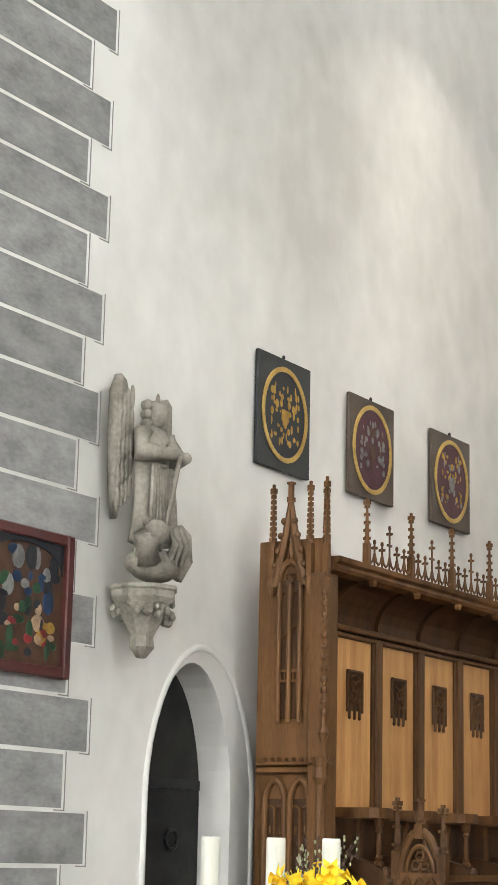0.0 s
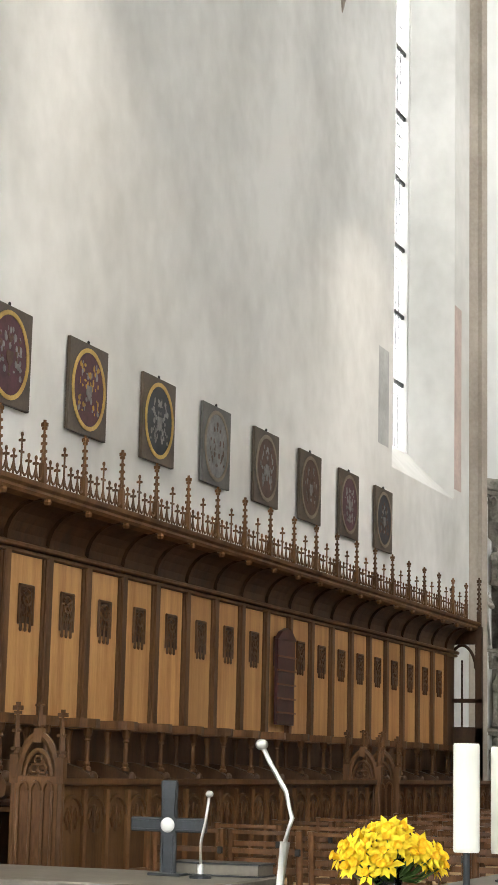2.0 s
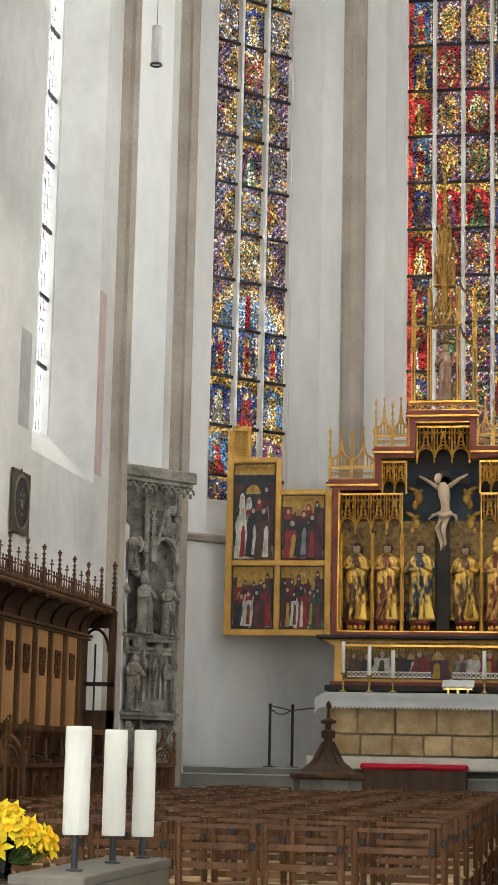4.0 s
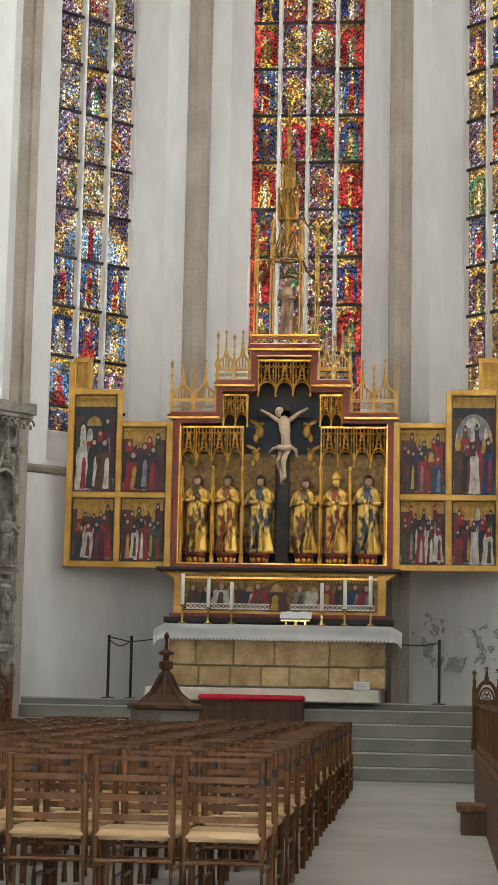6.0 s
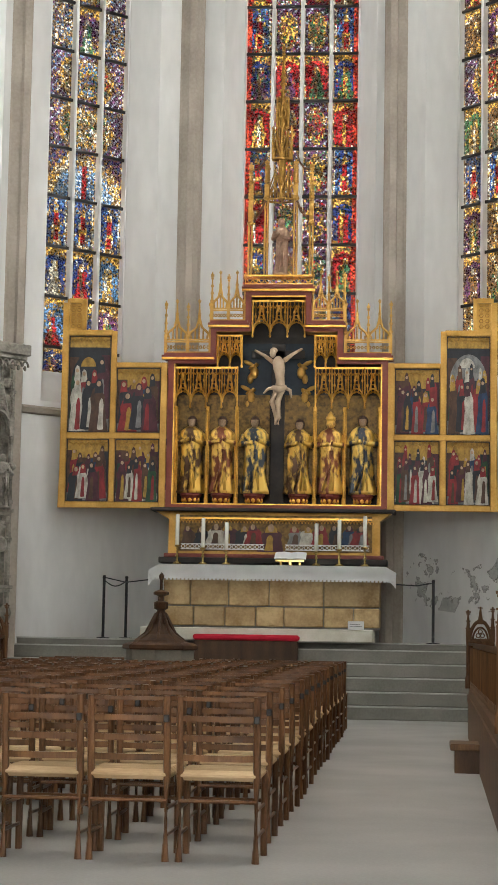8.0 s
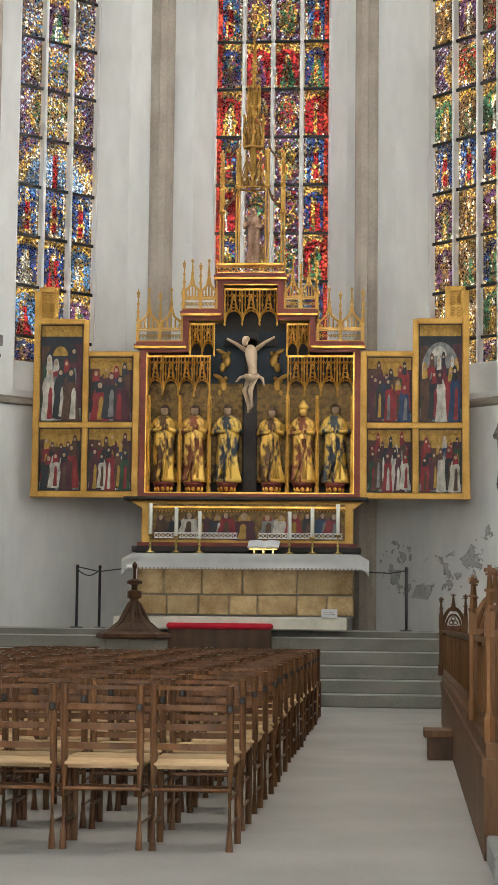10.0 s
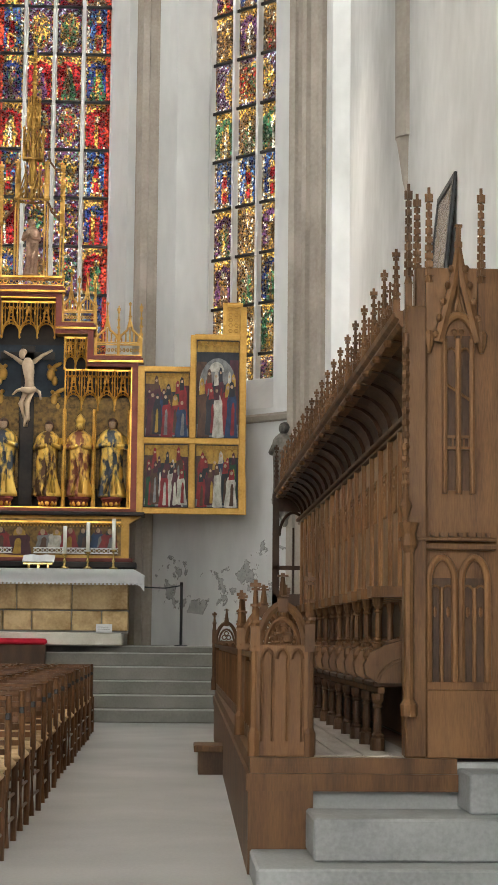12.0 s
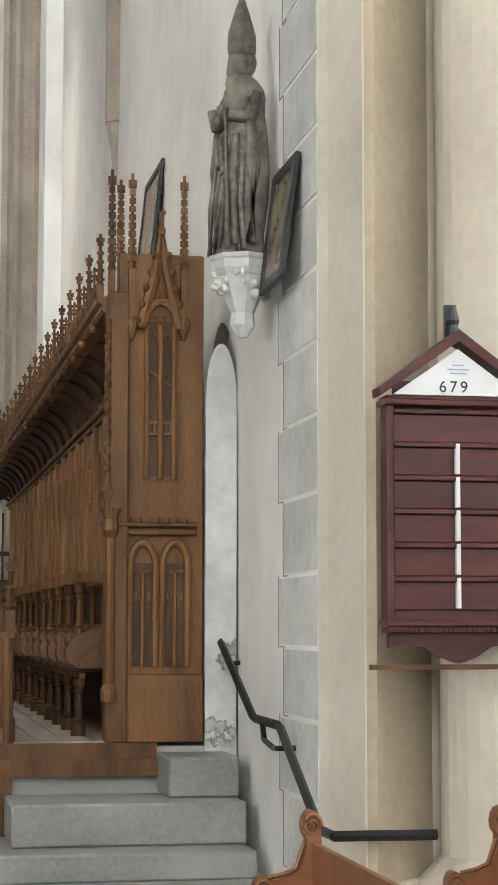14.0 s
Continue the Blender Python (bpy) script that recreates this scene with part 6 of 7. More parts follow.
def daffodil(bm_p, bm_t, p, d, s):
    """Six pointed petals round a frilled trumpet, facing along d."""
    q = Vector(d).to_track_quat("Z", "Y").to_matrix().to_4x4()
    m = Matrix.Translation(p) @ q
    for k in range(6):
        a = k * math.pi / 3
        c, sn = math.cos(a), math.sin(a)
        def pt(r, t, z):
            return m @ Vector((r * c - t * sn, r * sn + t * c, z))
        v = [bm_p.verts.new(pt(*w)) for w in ((0.12 * s, 0, 0), (0.5 * s, 0.24 * s, 0.10 * s), (1.0 * s, 0, 0.02 * s), (0.5 * s, -0.24 * s, 0.10 * s), (0.5 * s, 0, 0.03 * s))]
        for i, j in ((0, 1), (1, 2), (2, 3), (3, 0)):
            bm_p.faces.new((v[i], v[j], v[4]))
    lathe(bm_t, [(0.16 * s, 0.0), (0.20 * s, 0.25 * s), (0.24 * s, 0.45 * s), (0.33 * s, 0.55 * s), (0.14 * s, 0.35 * s)], seg=9, m=m)


def bouquet(name, x, y, z, radius, height, n, label, seed, vase, twigs=False, size=0.06):
    rnd = random.Random(seed)
    fl = root(name, x, y, z, label, "flower vase")
    vase(fl)
    hp, ht, st = B(), B(), B()
    leaf, tw = B(), B()
    for k in range(n):
        a, u = rnd.uniform(0, 2 * math.pi), rnd.random() ** 0.5
        el = rnd.uniform(-0.15, 1.1)
        p = Vector((radius * u * math.cos(a), radius * 0.75 * u * math.sin(a), height + radius * 0.55 * (1 - u * u) * rnd.uniform(0.6, 1.1) + rnd.uniform(-0.05, 0.04)))
        d = Vector((math.cos(a) * u, math.sin(a) * u - 0.45, 0.15 + 0.6 * rnd.random()))
        daffodil(hp, ht, p, d, size * rnd.uniform(0.85, 1.15))
        rod(st, [(p.x * 0.2, p.y * 0.2, 0.08), (p.x * 0.6, p.y * 0.6, p.z * 0.6), tuple(p - d.normalized() * 0.01)], 0.004, 4)
    for k in range(26):
        a = rnd.uniform(0, 2 * math.pi)
        r = radius * rnd.uniform(0.1, 0.75)
        h = height * rnd.uniform(0.7, 1.15)
        w = rnd.uniform(0.006, 0.011)
        pts = [Vector((0.02 * math.cos(a), 0.02 * math.sin(a), 0.06)), Vector((r * 0.5 * math.cos(a), r * 0.5 * math.sin(a), h * 0.7)), Vector((r * math.cos(a), r * math.sin(a), h))]
        side = Vector((-math.sin(a), math.cos(a), 0)) * w
        v = [leaf.verts.new(q) for q in (pts[0] - side, pts[0] + side, pts[1] + side, pts[1] - side, pts[2])]
        leaf.faces.new(v[:4])
        leaf.faces.new((v[3], v[2], v[4]))
    part("petal_mass", hp, YELLOW, fl)
    part("trumpet_cluster", ht, ORANGE, fl)
    part("stem_bundle", st, GREEN, fl)
    part("leaves", leaf, GREEN, fl)
    if twigs:
        buds = B()
        for k in range(26):
            a, r = rnd.uniform(0, 2 * math.pi), rnd.uniform(0.05, 0.26)
            h = height + rnd.uniform(0.06, 0.30)
            p0, p1, p2 = Vector((0, 0, 0.1)), Vector((r * 0.5 * math.cos(a), r * 0.5 * math.sin(a), h * 0.65)), Vector((r * math.cos(a), r * math.sin(a), h))
            rod(tw, [p0, p1, p2], 0.003, 4, radii=[0.004, 0.003, 0.0015])
            for j in range(9):
                u = 0.25 + 0.75 * j / 8
                q = p1.lerp(p2, u) + Vector((rnd.uniform(-0.015, 0.015), rnd.uniform(-0.015, 0.015), rnd.uniform(-0.01, 0.01)))
                blob(buds if rnd.random() < 0.6 else tw, q, (0.006, 0.006, 0.009), 5)
        part("twigs", tw, TWIG, fl)
        part("buds", buds, mat("pale_bud", (0.22, 0.25, 0.12), (0.42, 0.42, 0.30), 0.7, 20.0, 60.0, 0.1), fl)


def glass_vase(p):
    m = bpy.data.materials.new("clear_vase_glass")
    n, l, q = nodes_of(m)
    q.inputs["Transmission Weight"].default_value, q.inputs["Roughness"].default_value, q.inputs["IOR"].default_value = 1.0, 0.05, 1.25
    q.inputs["Base Color"].default_value = (0.9, 0.95, 0.92, 1)
    part("vase", lathe(B(), [(0.05, 0), (0.055, 0.01), (0.06, 0.10), (0.075, 0.17), (0.068, 0.17), (0.05, 0.02)], seg=16), m, p, "clear glass vase", smooth=True)


def clay_jug(p):
    bm = lathe(B(), [(0.05, 0), (0.085, 0.05), (0.095, 0.10), (0.06, 0.17), (0.045, 0.20), (0.055, 0.23), (0.045, 0.225)], seg=18)
    jug = part("jug", bm, CLAY, p, "brown glazed stoneware jug", smooth=True)
    part("jug_handle", rod(B(), [(0.06, 0, 0.19), (0.13, 0, 0.19), (0.14, 0, 0.12), (0.09, 0, 0.08)], 0.012, 6), CLAY, jug)


bouquet("daffodil_vase", -2.52, 8.05, 0.692, 0.225, 0.15, 85, "dense yellow daffodils in a clear glass vase", 5, glass_vase)
bouquet("daffodil_jug", -4.87, 8.25, 0.734, 0.25, 0.29, 36, "yellow daffodils and budding twigs in a stoneware jug", 9, clay_jug, True, 0.082)

cr = root("table_cross", -3.63, 8.3, 0.734, "dark metal standing cross with a rock crystal in its centre", "cross")
for nm, q in (("cross_arm", (-0.185, 0.185, -0.012, 0.012, 0.19, 0.255)), ("cross_post", (-0.038, 0.038, -0.0125, 0.0125, 0.0, 0.42))):
    part(nm, box(B(), *q, 0.006), GREY_METAL, cr)
bm = B()
for q in ((-0.165, -0.04, 0.20), (0.04, 0.165, 0.20)):
    rod(bm, [(q[0] * 1.08, -0.014, 0.20), (q[1] * 1.08, -0.014, 0.20)], 0.005, 5)
    rod(bm, [(q[0] * 1.08, -0.014, 0.245), (q[1] * 1.08, -0.014, 0.245)], 0.005, 5)
for x in (-0.026, 0.026):
    rod(bm, [(x, -0.014, 0.26), (x * 1.25, -0.014, 0.415)], 0.005, 5)
    rod(bm, [(x, -0.014, 0.01), (x, -0.014, 0.18)], 0.005, 5)
part("raised_edge", bm, GREY_METAL, cr)
part("crystal", blob(B(), (0, -0.018, 0.222), (0.034, 0.016, 0.034), 14), WHITE_LAMP, cr, "round pale crystal", smooth=True)
part("foot", box(B(), -0.08, 0.08, -0.05, 0.05, 0, 0.012, 0.003), GREY_METAL, cr)


def microphone(x, y, pts, base, r, label, zb=0.734):
    mc = root("microphone", x, y, zb, label, "microphone", "gooseneck microphones")
    part("gooseneck", rod(B(), pts, r, 8), STEEL, mc, smooth=True)
    part("mic_head", blob(B(), pts[-1], (r * 2.6, r * 2.6, r * 2.2), 10), STEEL, mc, smooth=True)
    part("mic_holder", rod(B(), base, r * 2.0, 10), STEEL, mc, smooth=True)
    part("mic_foot", lathe(B(), [(0.05, 0), (0.05, 0.012), (0.02, 0.02)], seg=14), GREY_METAL, mc)


microphone(-2.98, 8.05, [(0.0, 0, 0.91), (0.03, 0, 1.01), (0.0, 0, 1.12), (-0.08, 0, 1.25), (-0.115, 0, 1.317)], [(0, 0, 0.0), (-0.03, 0, 0.6), (0.0, 0, 0.91)], 0.011, "pale gooseneck microphone on a floor stand", 0.0)
microphone(-3.43, 8.2, [(0.0, 0, 0.05), (0.0, 0, 0.16), (0.02, 0, 0.25), (0.035, 0, 0.365)], [(0.0, 0, 0.0), (0.0, 0, 0.06)], 0.007, "small straight white microphone beside the cross")
bk = root("altar_book", -3.45, 8.48, 0.734, "closed dark grey book lying on the altar table", "book")
part("cover", box(B(), -0.23, 0.23, -0.10, 0.10, 0, 0.008, 0.002), GREY_METAL, bk)
part("page_block", box(B(), -0.22, 0.22, -0.095, 0.095, 0.008, 0.052), TABLE, bk)
part("cover", box(B(), -0.23, 0.23, -0.10, 0.10, 0.052, 0.06, 0.002), GREY_METAL, bk)

# ---- pictures on the wall over the stalls ----
GROUND = [mat("board_black", (0.012, 0.016, 0.018), (0.03, 0.035, 0.037), 0.5, 4, 40, 0.1), mat("board_brown", (0.045, 0.032, 0.022), (0.09, 0.065, 0.045), 0.5, 4, 40, 0.1),
          mat("board_grey", (0.06, 0.058, 0.055), (0.11, 0.105, 0.10), 0.5, 4, 40, 0.1)]
RING = mat("ochre_ring", (0.36, 0.22, 0.05), (0.55, 0.37, 0.10), 0.5, 8, 40, 0.1)
DIMRING = mat("dim_ring", (0.14, 0.11, 0.08), (0.22, 0.18, 0.13), 0.5, 8, 40, 0.1)
ground = (0, 1, 1, 1, 2, 1, 1, 1, 1)
field = ("dark", "plum", "plum", "dark", "grey", "brown", "brown", "plum", "dark")
for k in range(9):
    y0 = 10.255 + 1.268 * k - (0.065 if k in (1, 2) else 0.0)
    pc = root("wall_painting", XL + 0.012, y0 + 0.33, 4.06, ("black square wall painting with a gold oval and gold emblem" if k == 0 else "dark square wall painting with an oval ring and faded emblem"), "painting", "oval paintings over the stalls")
    hz = 0.36 if k else 0.38
    bd = part("board", box(B(), 0, 0.03, -0.33, 0.33, -hz, hz, 0.004), GROUND[ground[k]], pc)
    bm = B()
    n = 36
    ring = [[], []]
    for j in range(n):
        a = 2 * math.pi * j / n
        for i, r in enumerate((0.255, 0.288)):
            ring[i].append((r * math.cos(a), (r + 0.035) * math.sin(a)))
    for j in range(n):
        prism(bm, [ring[0][j], ring[1][j], ring[1][(j + 1) % n], ring[0][(j + 1) % n]], 0.031, 0.038, "x")
    bmesh.ops.remove_doubles(bm, verts=bm.verts[:], dist=1e-5)
    bmesh.ops.delete(bm, geom=[f for f in bm.faces if all(len(e.link_faces) > 2 for e in f.edges if abs(e.verts[0].co.x - e.verts[1].co.x) < 1e-5) and abs(f.normal.x) < 0.5 and len([e for e in f.edges if len(e.link_faces) > 2]) >= 3], context="FACES_ONLY")
    part("oval_ring", bm, RING if k in (0, 2, 3, 1) else DIMRING, pc)
    part("oval_field", prism(B(), [(0.25 * math.cos(j * 0.1745), 0.285 * math.sin(j * 0.1745)) for j in range(36)], 0.031, 0.034, "x"), PAINT[field[k]], pc)
    rn = random.Random(50 + k)
    bm, bm2 = B(), B()
    for j in range(30):
        yy, zz = rn.uniform(0.0, 0.17), rn.uniform(-0.19, 0.2)
        for e in (-1, 1):
            blob(bm if j % 3 else bm2, (0.035, e * yy, zz), (0.003, rn.uniform(0.006, 0.024), rn.uniform(0.008, 0.032)), 6)
    prism(bm2, [(-0.045, 0.03), (0.045, 0.03), (0.045, -0.04), (0.0, -0.09), (-0.045, -0.04)], 0.034, 0.0395, "x")
    part("emblem", bm, PAINT["gold"] if k in (0, 2) else PAINT["grey" if k % 2 else "brown"], pc)
    part("emblem_shield", bm2, PAINT["gold" if k == 0 else "brown" if k == 1 else "grey"], pc)
    part("hanger", lathe(B(), [(0.012, 0), (0.012, 0.02), (0.004, 0.03)], 0.015, 0.0, hz, 6), IRON, bd)

# framed picture on the painted quoins
fp = root("framed_painting", XL + 0.01, 7.995, 2.51, "dark painting with an arched top in a red-brown frame", "painting")
bm = B()
for q in ((-0.40, -0.34, -0.39, 0.39), (0.34, 0.40, -0.39, 0.39), (-0.34, 0.34, 0.33, 0.39), (-0.34, 0.34, -0.39, -0.33)):
    box(bm, 0, 0.05, *q, 0.008)
part("frame", bm, mat("red_brown_frame", (0.05, 0.012, 0.012), (0.09, 0.022, 0.02), 0.35, 5, 40, 0.05), fp)
part("canvas", box(B(), 0, 0.02, -0.34, 0.34, -0.33, 0.33), PAINT["brown"], fp)
rn = random.Random(8)
for c, lo, hi, n in (("green", -0.32, 0.1, 16), ("blue", 0.0, 0.28, 9), ("dark", -0.3, 0.3, 12), ("red", -0.26, -0.12, 6), ("gold", -0.26, -0.1, 6), ("skin", -0.22, 0.0, 8), ("grey", 0.02, 0.25, 5)):
    bm = B()
    for j in range(n):
        blob(bm, (0.02, rn.uniform(-0.29, 0.29), rn.uniform(lo, hi) * 0.95), (0.004 + 0.002 * rn.random(), rn.uniform(0.015, 0.06), rn.uniform(0.02, 0.07) * (0.6 if c in ("skin", "red", "gold") else 1)), 8)
    part("painted_patch", bm, PAINT[c], fp)
bm = B()
arc = [(p, q) for p, q in [(-0.335, 0.16)] + [(-0.32 * math.cos(a), 0.16 + 0.15 * math.sin(a)) for a in [i * math.pi / 16 for i in range(17)]]]
for (a, b), (c, d) in zip(arc, arc[1:]):
    prism(bm, [(a, b), (c, d), (c, 0.335), (a, 0.335)] if abs(c - a) > 1e-4 else [(a, b), (c + 0.001, d), (c + 0.001, 0.335), (a, 0.335)], 0.022, 0.032, "x")
part("arched_spandrel", bm, PAINT["dark"], fp)

# ---- wall statues ----
sx, sy = -6.33, 8.86
bm = figure(0.80, 11, 1.30, 0.0, 0.05)
for e, up in ((-1, 0.0), (1, -0.06)):
    vs = [(e * 0.07, 0.55), (e * 0.12, 0.80), (e * 0.17, 0.93 + up), (e * 0.22, 0.96 + up), (e * 0.265, 0.86), (e * 0.27, 0.6), (e * 0.25, 0.30), (e * 0.215, 0.12), (e * 0.16, 0.30), (e * 0.10, 0.42)]
    prism(bm, vs, 0.07, 0.12, "y")
    for row in range(5):
        for j in range(4):
            blob(bm, (e * (0.12 + 0.035 * j), 0.065, 0.84 - 0.13 * row - 0.03 * j), (0.022, 0.012, 0.075), 7)
blob(bm, (0.0, -0.03, 0.745), (0.056, 0.06, 0.075), 14)
for j in range(18):
    a, v = math.pi * (j % 6) / 5, 0.69 + 0.055 * (j // 6)
    blob(bm, (0.07 * math.cos(a), -0.01 + 0.055 * math.sin(a), v), (0.026, 0.026, 0.03), 7)
blob(bm, (0.0, 0.005, 0.80), (0.06, 0.055, 0.035), 10)
for e in (-1, 1):
    rod(bm, [(e * 0.10, -0.01, 0.63), (e * 0.17, -0.05, 0.50), (0.05 + e * 0.05, -0.17, 0.50)], 0.05, 9, radii=[0.06, 0.066, 0.034])
for j in range(9):
    x = -0.11 + 0.0275 * j
    rod(bm, [(x * 0.8, -0.075, 0.44), (x, -0.088, 0.22), (x * 1.12, -0.095, 0.01)], 0.013, 6)
rod(bm, [(-0.11, -0.02, 0.45), (0.0, -0.095, 0.44), (0.11, -0.02, 0.45)], 0.016, 6)
rod(bm, [(0.05, -0.16, 0.50), (0.0, -0.14, 0.2), (-0.07, -0.13, -0.06)], 0.014, 6)
# the beast underfoot
blob(bm, (0.0, -0.03, -0.12), (0.21, 0.12, 0.10), 14)
rod(bm, [(0.18, -0.04, -0.16), (0.235, -0.08, -0.06), (0.20, -0.10, 0.06), (0.12, -0.12, 0.10)], 0.04, 8, radii=[0.06, 0.05, 0.04, 0.025])
rod(bm, [(-0.12, -0.08, -0.12), (-0.19, -0.12, 0.0), (-0.13, -0.16, 0.06)], 0.06, 9, radii=[0.08, 0.08, 0.05])
blob(bm, (-0.13, -0.15, 0.04), (0.085, 0.07, 0.07), 10)
for j in range(3):
    rod(bm, [(0.01 + 0.055 * j, -0.12, -0.12), (0.03 + 0.05 * j, -0.16, -0.01), (0.0 + 0.05 * j, -0.14, 0.09)], 0.024, 7)
    blob(bm, (-0.17 + 0.04 * j, -0.10, 0.10), (0.02, 0.02, 0.035), 6)
ob = part("angel_statue", bm, FIGSTONE, smooth=True)
ob.matrix_basis = pose(sx, sy, 2.92, 0, 0, 88)
tagged(ob, "weathered grey stone winged figure standing on a beast", "statue")


def corbel(x, y, z, rz, r, h, label, material):
    co = root("wall_corbel", x, y, z, label, "corbel", "statue corbels", rz)
    part("slab", lathe(B(), [(r * 0.9, -0.10), (r, -0.07), (r, -0.03), (r * 1.06, -0.02), (r * 1.06, 0.0)], seg=8), material, co)
    part("stem", lathe(B(), [(r * 0.15, -h), (r * 0.4, -h * 0.85), (r * 0.35, -h * 0.7), (r * 0.7, -h * 0.4), (r * 0.85, -0.10)], seg=8), material, co)
    bm = B()
    rn = random.Random(int(r * 1000))
    for k in range(18):
        a = rn.uniform(0, 2 * math.pi)
        blob(bm, (r * 0.75 * math.cos(a), r * 0.75 * math.sin(a), -h * rn.uniform(0.2, 0.5)), (r * 0.16, r * 0.16, r * 0.15), 7)
        blob(bm, (r * 0.9 * math.cos(a + 0.3), r * 0.9 * math.sin(a + 0.3), -h * rn.uniform(0.2, 0.45)), (r * 0.1, r * 0.1, r * 0.12), 6)
    part("carved_leaves", bm, material, co)


corbel(-6.36, 8.86, 2.68, 10, 0.19, 0.40, "carved stone corbel with leaves", FIGSTONE)
bm = figure(1.07, 23, 0.72, 0.30, 0.07)
for e in (-1, 1):
    blob(bm, (e * 0.085, 0.01, 0.42), (0.065, 0.085, 0.40), 12)
    rod(bm, [(e * 0.11, -0.05, 0.78), (e * 0.15, -0.04, 0.45), (e * 0.12, -0.04, 0.05)], 0.03, 7, radii=[0.02, 0.035, 0.03])
blob(bm, (0.0, 0.0, 0.80), (0.125, 0.085, 0.085), 12)
blob(bm, (0.0, -0.05, 0.87), (0.05, 0.04, 0.06), 10)
rod(bm, [(-0.07, -0.10, 0.64), (-0.09, -0.12, 0.74)], 0.03, 8, radii=[0.03, 0.022])
rod(bm, [(0.05, -0.14, 0.72), (0.07, -0.15, 0.30), (0.05, -0.13, 0.02)], 0.013, 6)
for j in range(7):
    rod(bm, [(-0.11 + 0.035 * j, -0.07, 0.5), (-0.12 + 0.04 * j, -0.10, 0.25), (-0.14 + 0.045 * j, -0.09, 0.01)], 0.014, 6)
for j in range(4):
    rod(bm, [(-0.09 + 0.05 * j, -0.09, 0.60 - 0.05 * j), (-0.03 + 0.03 * j, -0.125, 0.44 - 0.04 * j), (0.08, -0.08, 0.50 - 0.05 * j)], 0.016, 6)
blob(bm, (0.0, -0.055, 0.93), (0.035, 0.035, 0.06), 8)
ob = part("bishop_statue", bm, DARKSTONE, smooth=True)
ob.matrix_basis = pose(1.785, 9.4, 3.03, 0, 0, -62)
tagged(ob, "weathered dark stone figure with a tall pointed hat", "statue")
corbel(1.79, 9.4, 3.03, 0, 0.16, 0.40, "pale carved stone corbel under a statue", QUOIN_PALE)
ob = part("apse_statue", figure(1.26, 31, 0.9, 0.0, 0.08), DARKSTONE, smooth=True)
ob.matrix_basis = pose(1.62, 28.40, 3.24, 0, 0, -40)
tagged(ob, "grey stone figure against the corner shaft", "statue")
corbel(1.65, 28.45, 3.24, 0, 0.18, 0.34, "small stone corbel under a grey figure", FIGSTONE)

# ---- carved stone tabernacle by the apse ----
tn = root("sacrament_house", XL + 0.03, 26.0, 0.9, "tall grey stone relief shrine with figures under canopies", "stone shrine", "", 52)
W = 0.62
part("back_slab", box(B(), -W, W, 0.02, 0.20, 0, 4.2), GREYSTONE, tn)
# dark slab on the flat back imitates the shade of a recess
part("dark_recess", box(B(), -0.50, 0.50, 0.004, 0.019, 2.0, 3.75), DARKSTONE, tn)
for z, d in ((0.02, 0.10), (0.86, 0.16), (1.76, 0.08), (1.93, 0.14)):
    bm = box(B(), -W - 0.02, W + 0.02, -d, 0.03, z, z + 0.05, 0.008)
    box(bm, -W, W, -d + 0.03, 0.03, z - 0.05, z)
    part("ledge", bm, GREYSTONE, tn)
bm = box(B(), -W - 0.06, W + 0.06, -0.28, 0.2, 4.08, 4.14, 0.01)
box(bm, -W - 0.09, W + 0.09, -0.32, 0.2, 4.14, 4.30, 0.015)
part("cornice", bm, GREYSTONE, tn)
bm = B()
for k in range(15):
    x = -W - 0.02 + k * (2 * W + 0.04) / 14
    rod(bm, [(x + p, -0.29, q) for p, q in arch_pts(0.085, 3.98, 0.08, 3)], 0.014, 5)
    blob(bm, (x, -0.28, 3.96), (0.02, 0.02, 0.04), 6)
part("hanging_tracery", bm, GREYSTONE, tn)
for x in (-W, -0.2, 0.18, W):
    bm = rod(B(), [(x, -0.05, 0.05), (x, -0.05, 3.95)], 0.035, 6)
    for k in range(7):
        lathe(bm, [(0.05, 0), (0.055, 0.03), (0.03, 0.06)], x, -0.05, 0.5 + k * 0.52, 6)
    part("pier", bm, GREYSTONE, tn)
for x, w in ((-0.40, 0.30), (0.40, 0.34)):
    bm = B()
    for j in range(2):
        rod(bm, [(x + p, -0.13 + 0.08 * j, q) for p, q in arch_pts(w, 3.05, 0.3, 5)], 0.025, 5)
    for e in (-1, 1):
        rod(bm, [(x + e * w / 2, -0.12, 3.05), (x, -0.14, 3.75)], 0.025, 5)
        finial(bm, x + e * w / 2, -0.12, 3.0, 0.8, 0.03, 5)
    finial(bm, x, -0.14, 3.5, 0.5, 0.03, 4)
    part("canopy", bm, GREYSTONE, tn)
rn = random.Random(17)
bm = B()
for k in range(46):
    blob(bm, (rn.uniform(-W, W), -0.02 - 0.10 * rn.random(), rn.choice((0.3, 0.5, 1.6, 1.85, 2.7, 3.3, 3.6)) + rn.uniform(-0.15, 0.2)), (rn.uniform(0.03, 0.09), 0.06, rn.uniform(0.04, 0.13)), 7)
part("relief_carving", bm, GREYSTONE, tn)
bm = B()
for x in (-0.45, -0.30, 0.05, 0.30, 0.45):
    for j in range(2):
        rod(bm, [(x + 0.07 * j, -0.02, 1.10), (x + 0.07 * j, -0.02, 1.7)], 0.018, 5)
part("blind_panel", bm, GREYSTONE, tn)
mm = tn.matrix_basis.copy()
tn.scale = (1.3, 1.0, 1.02)
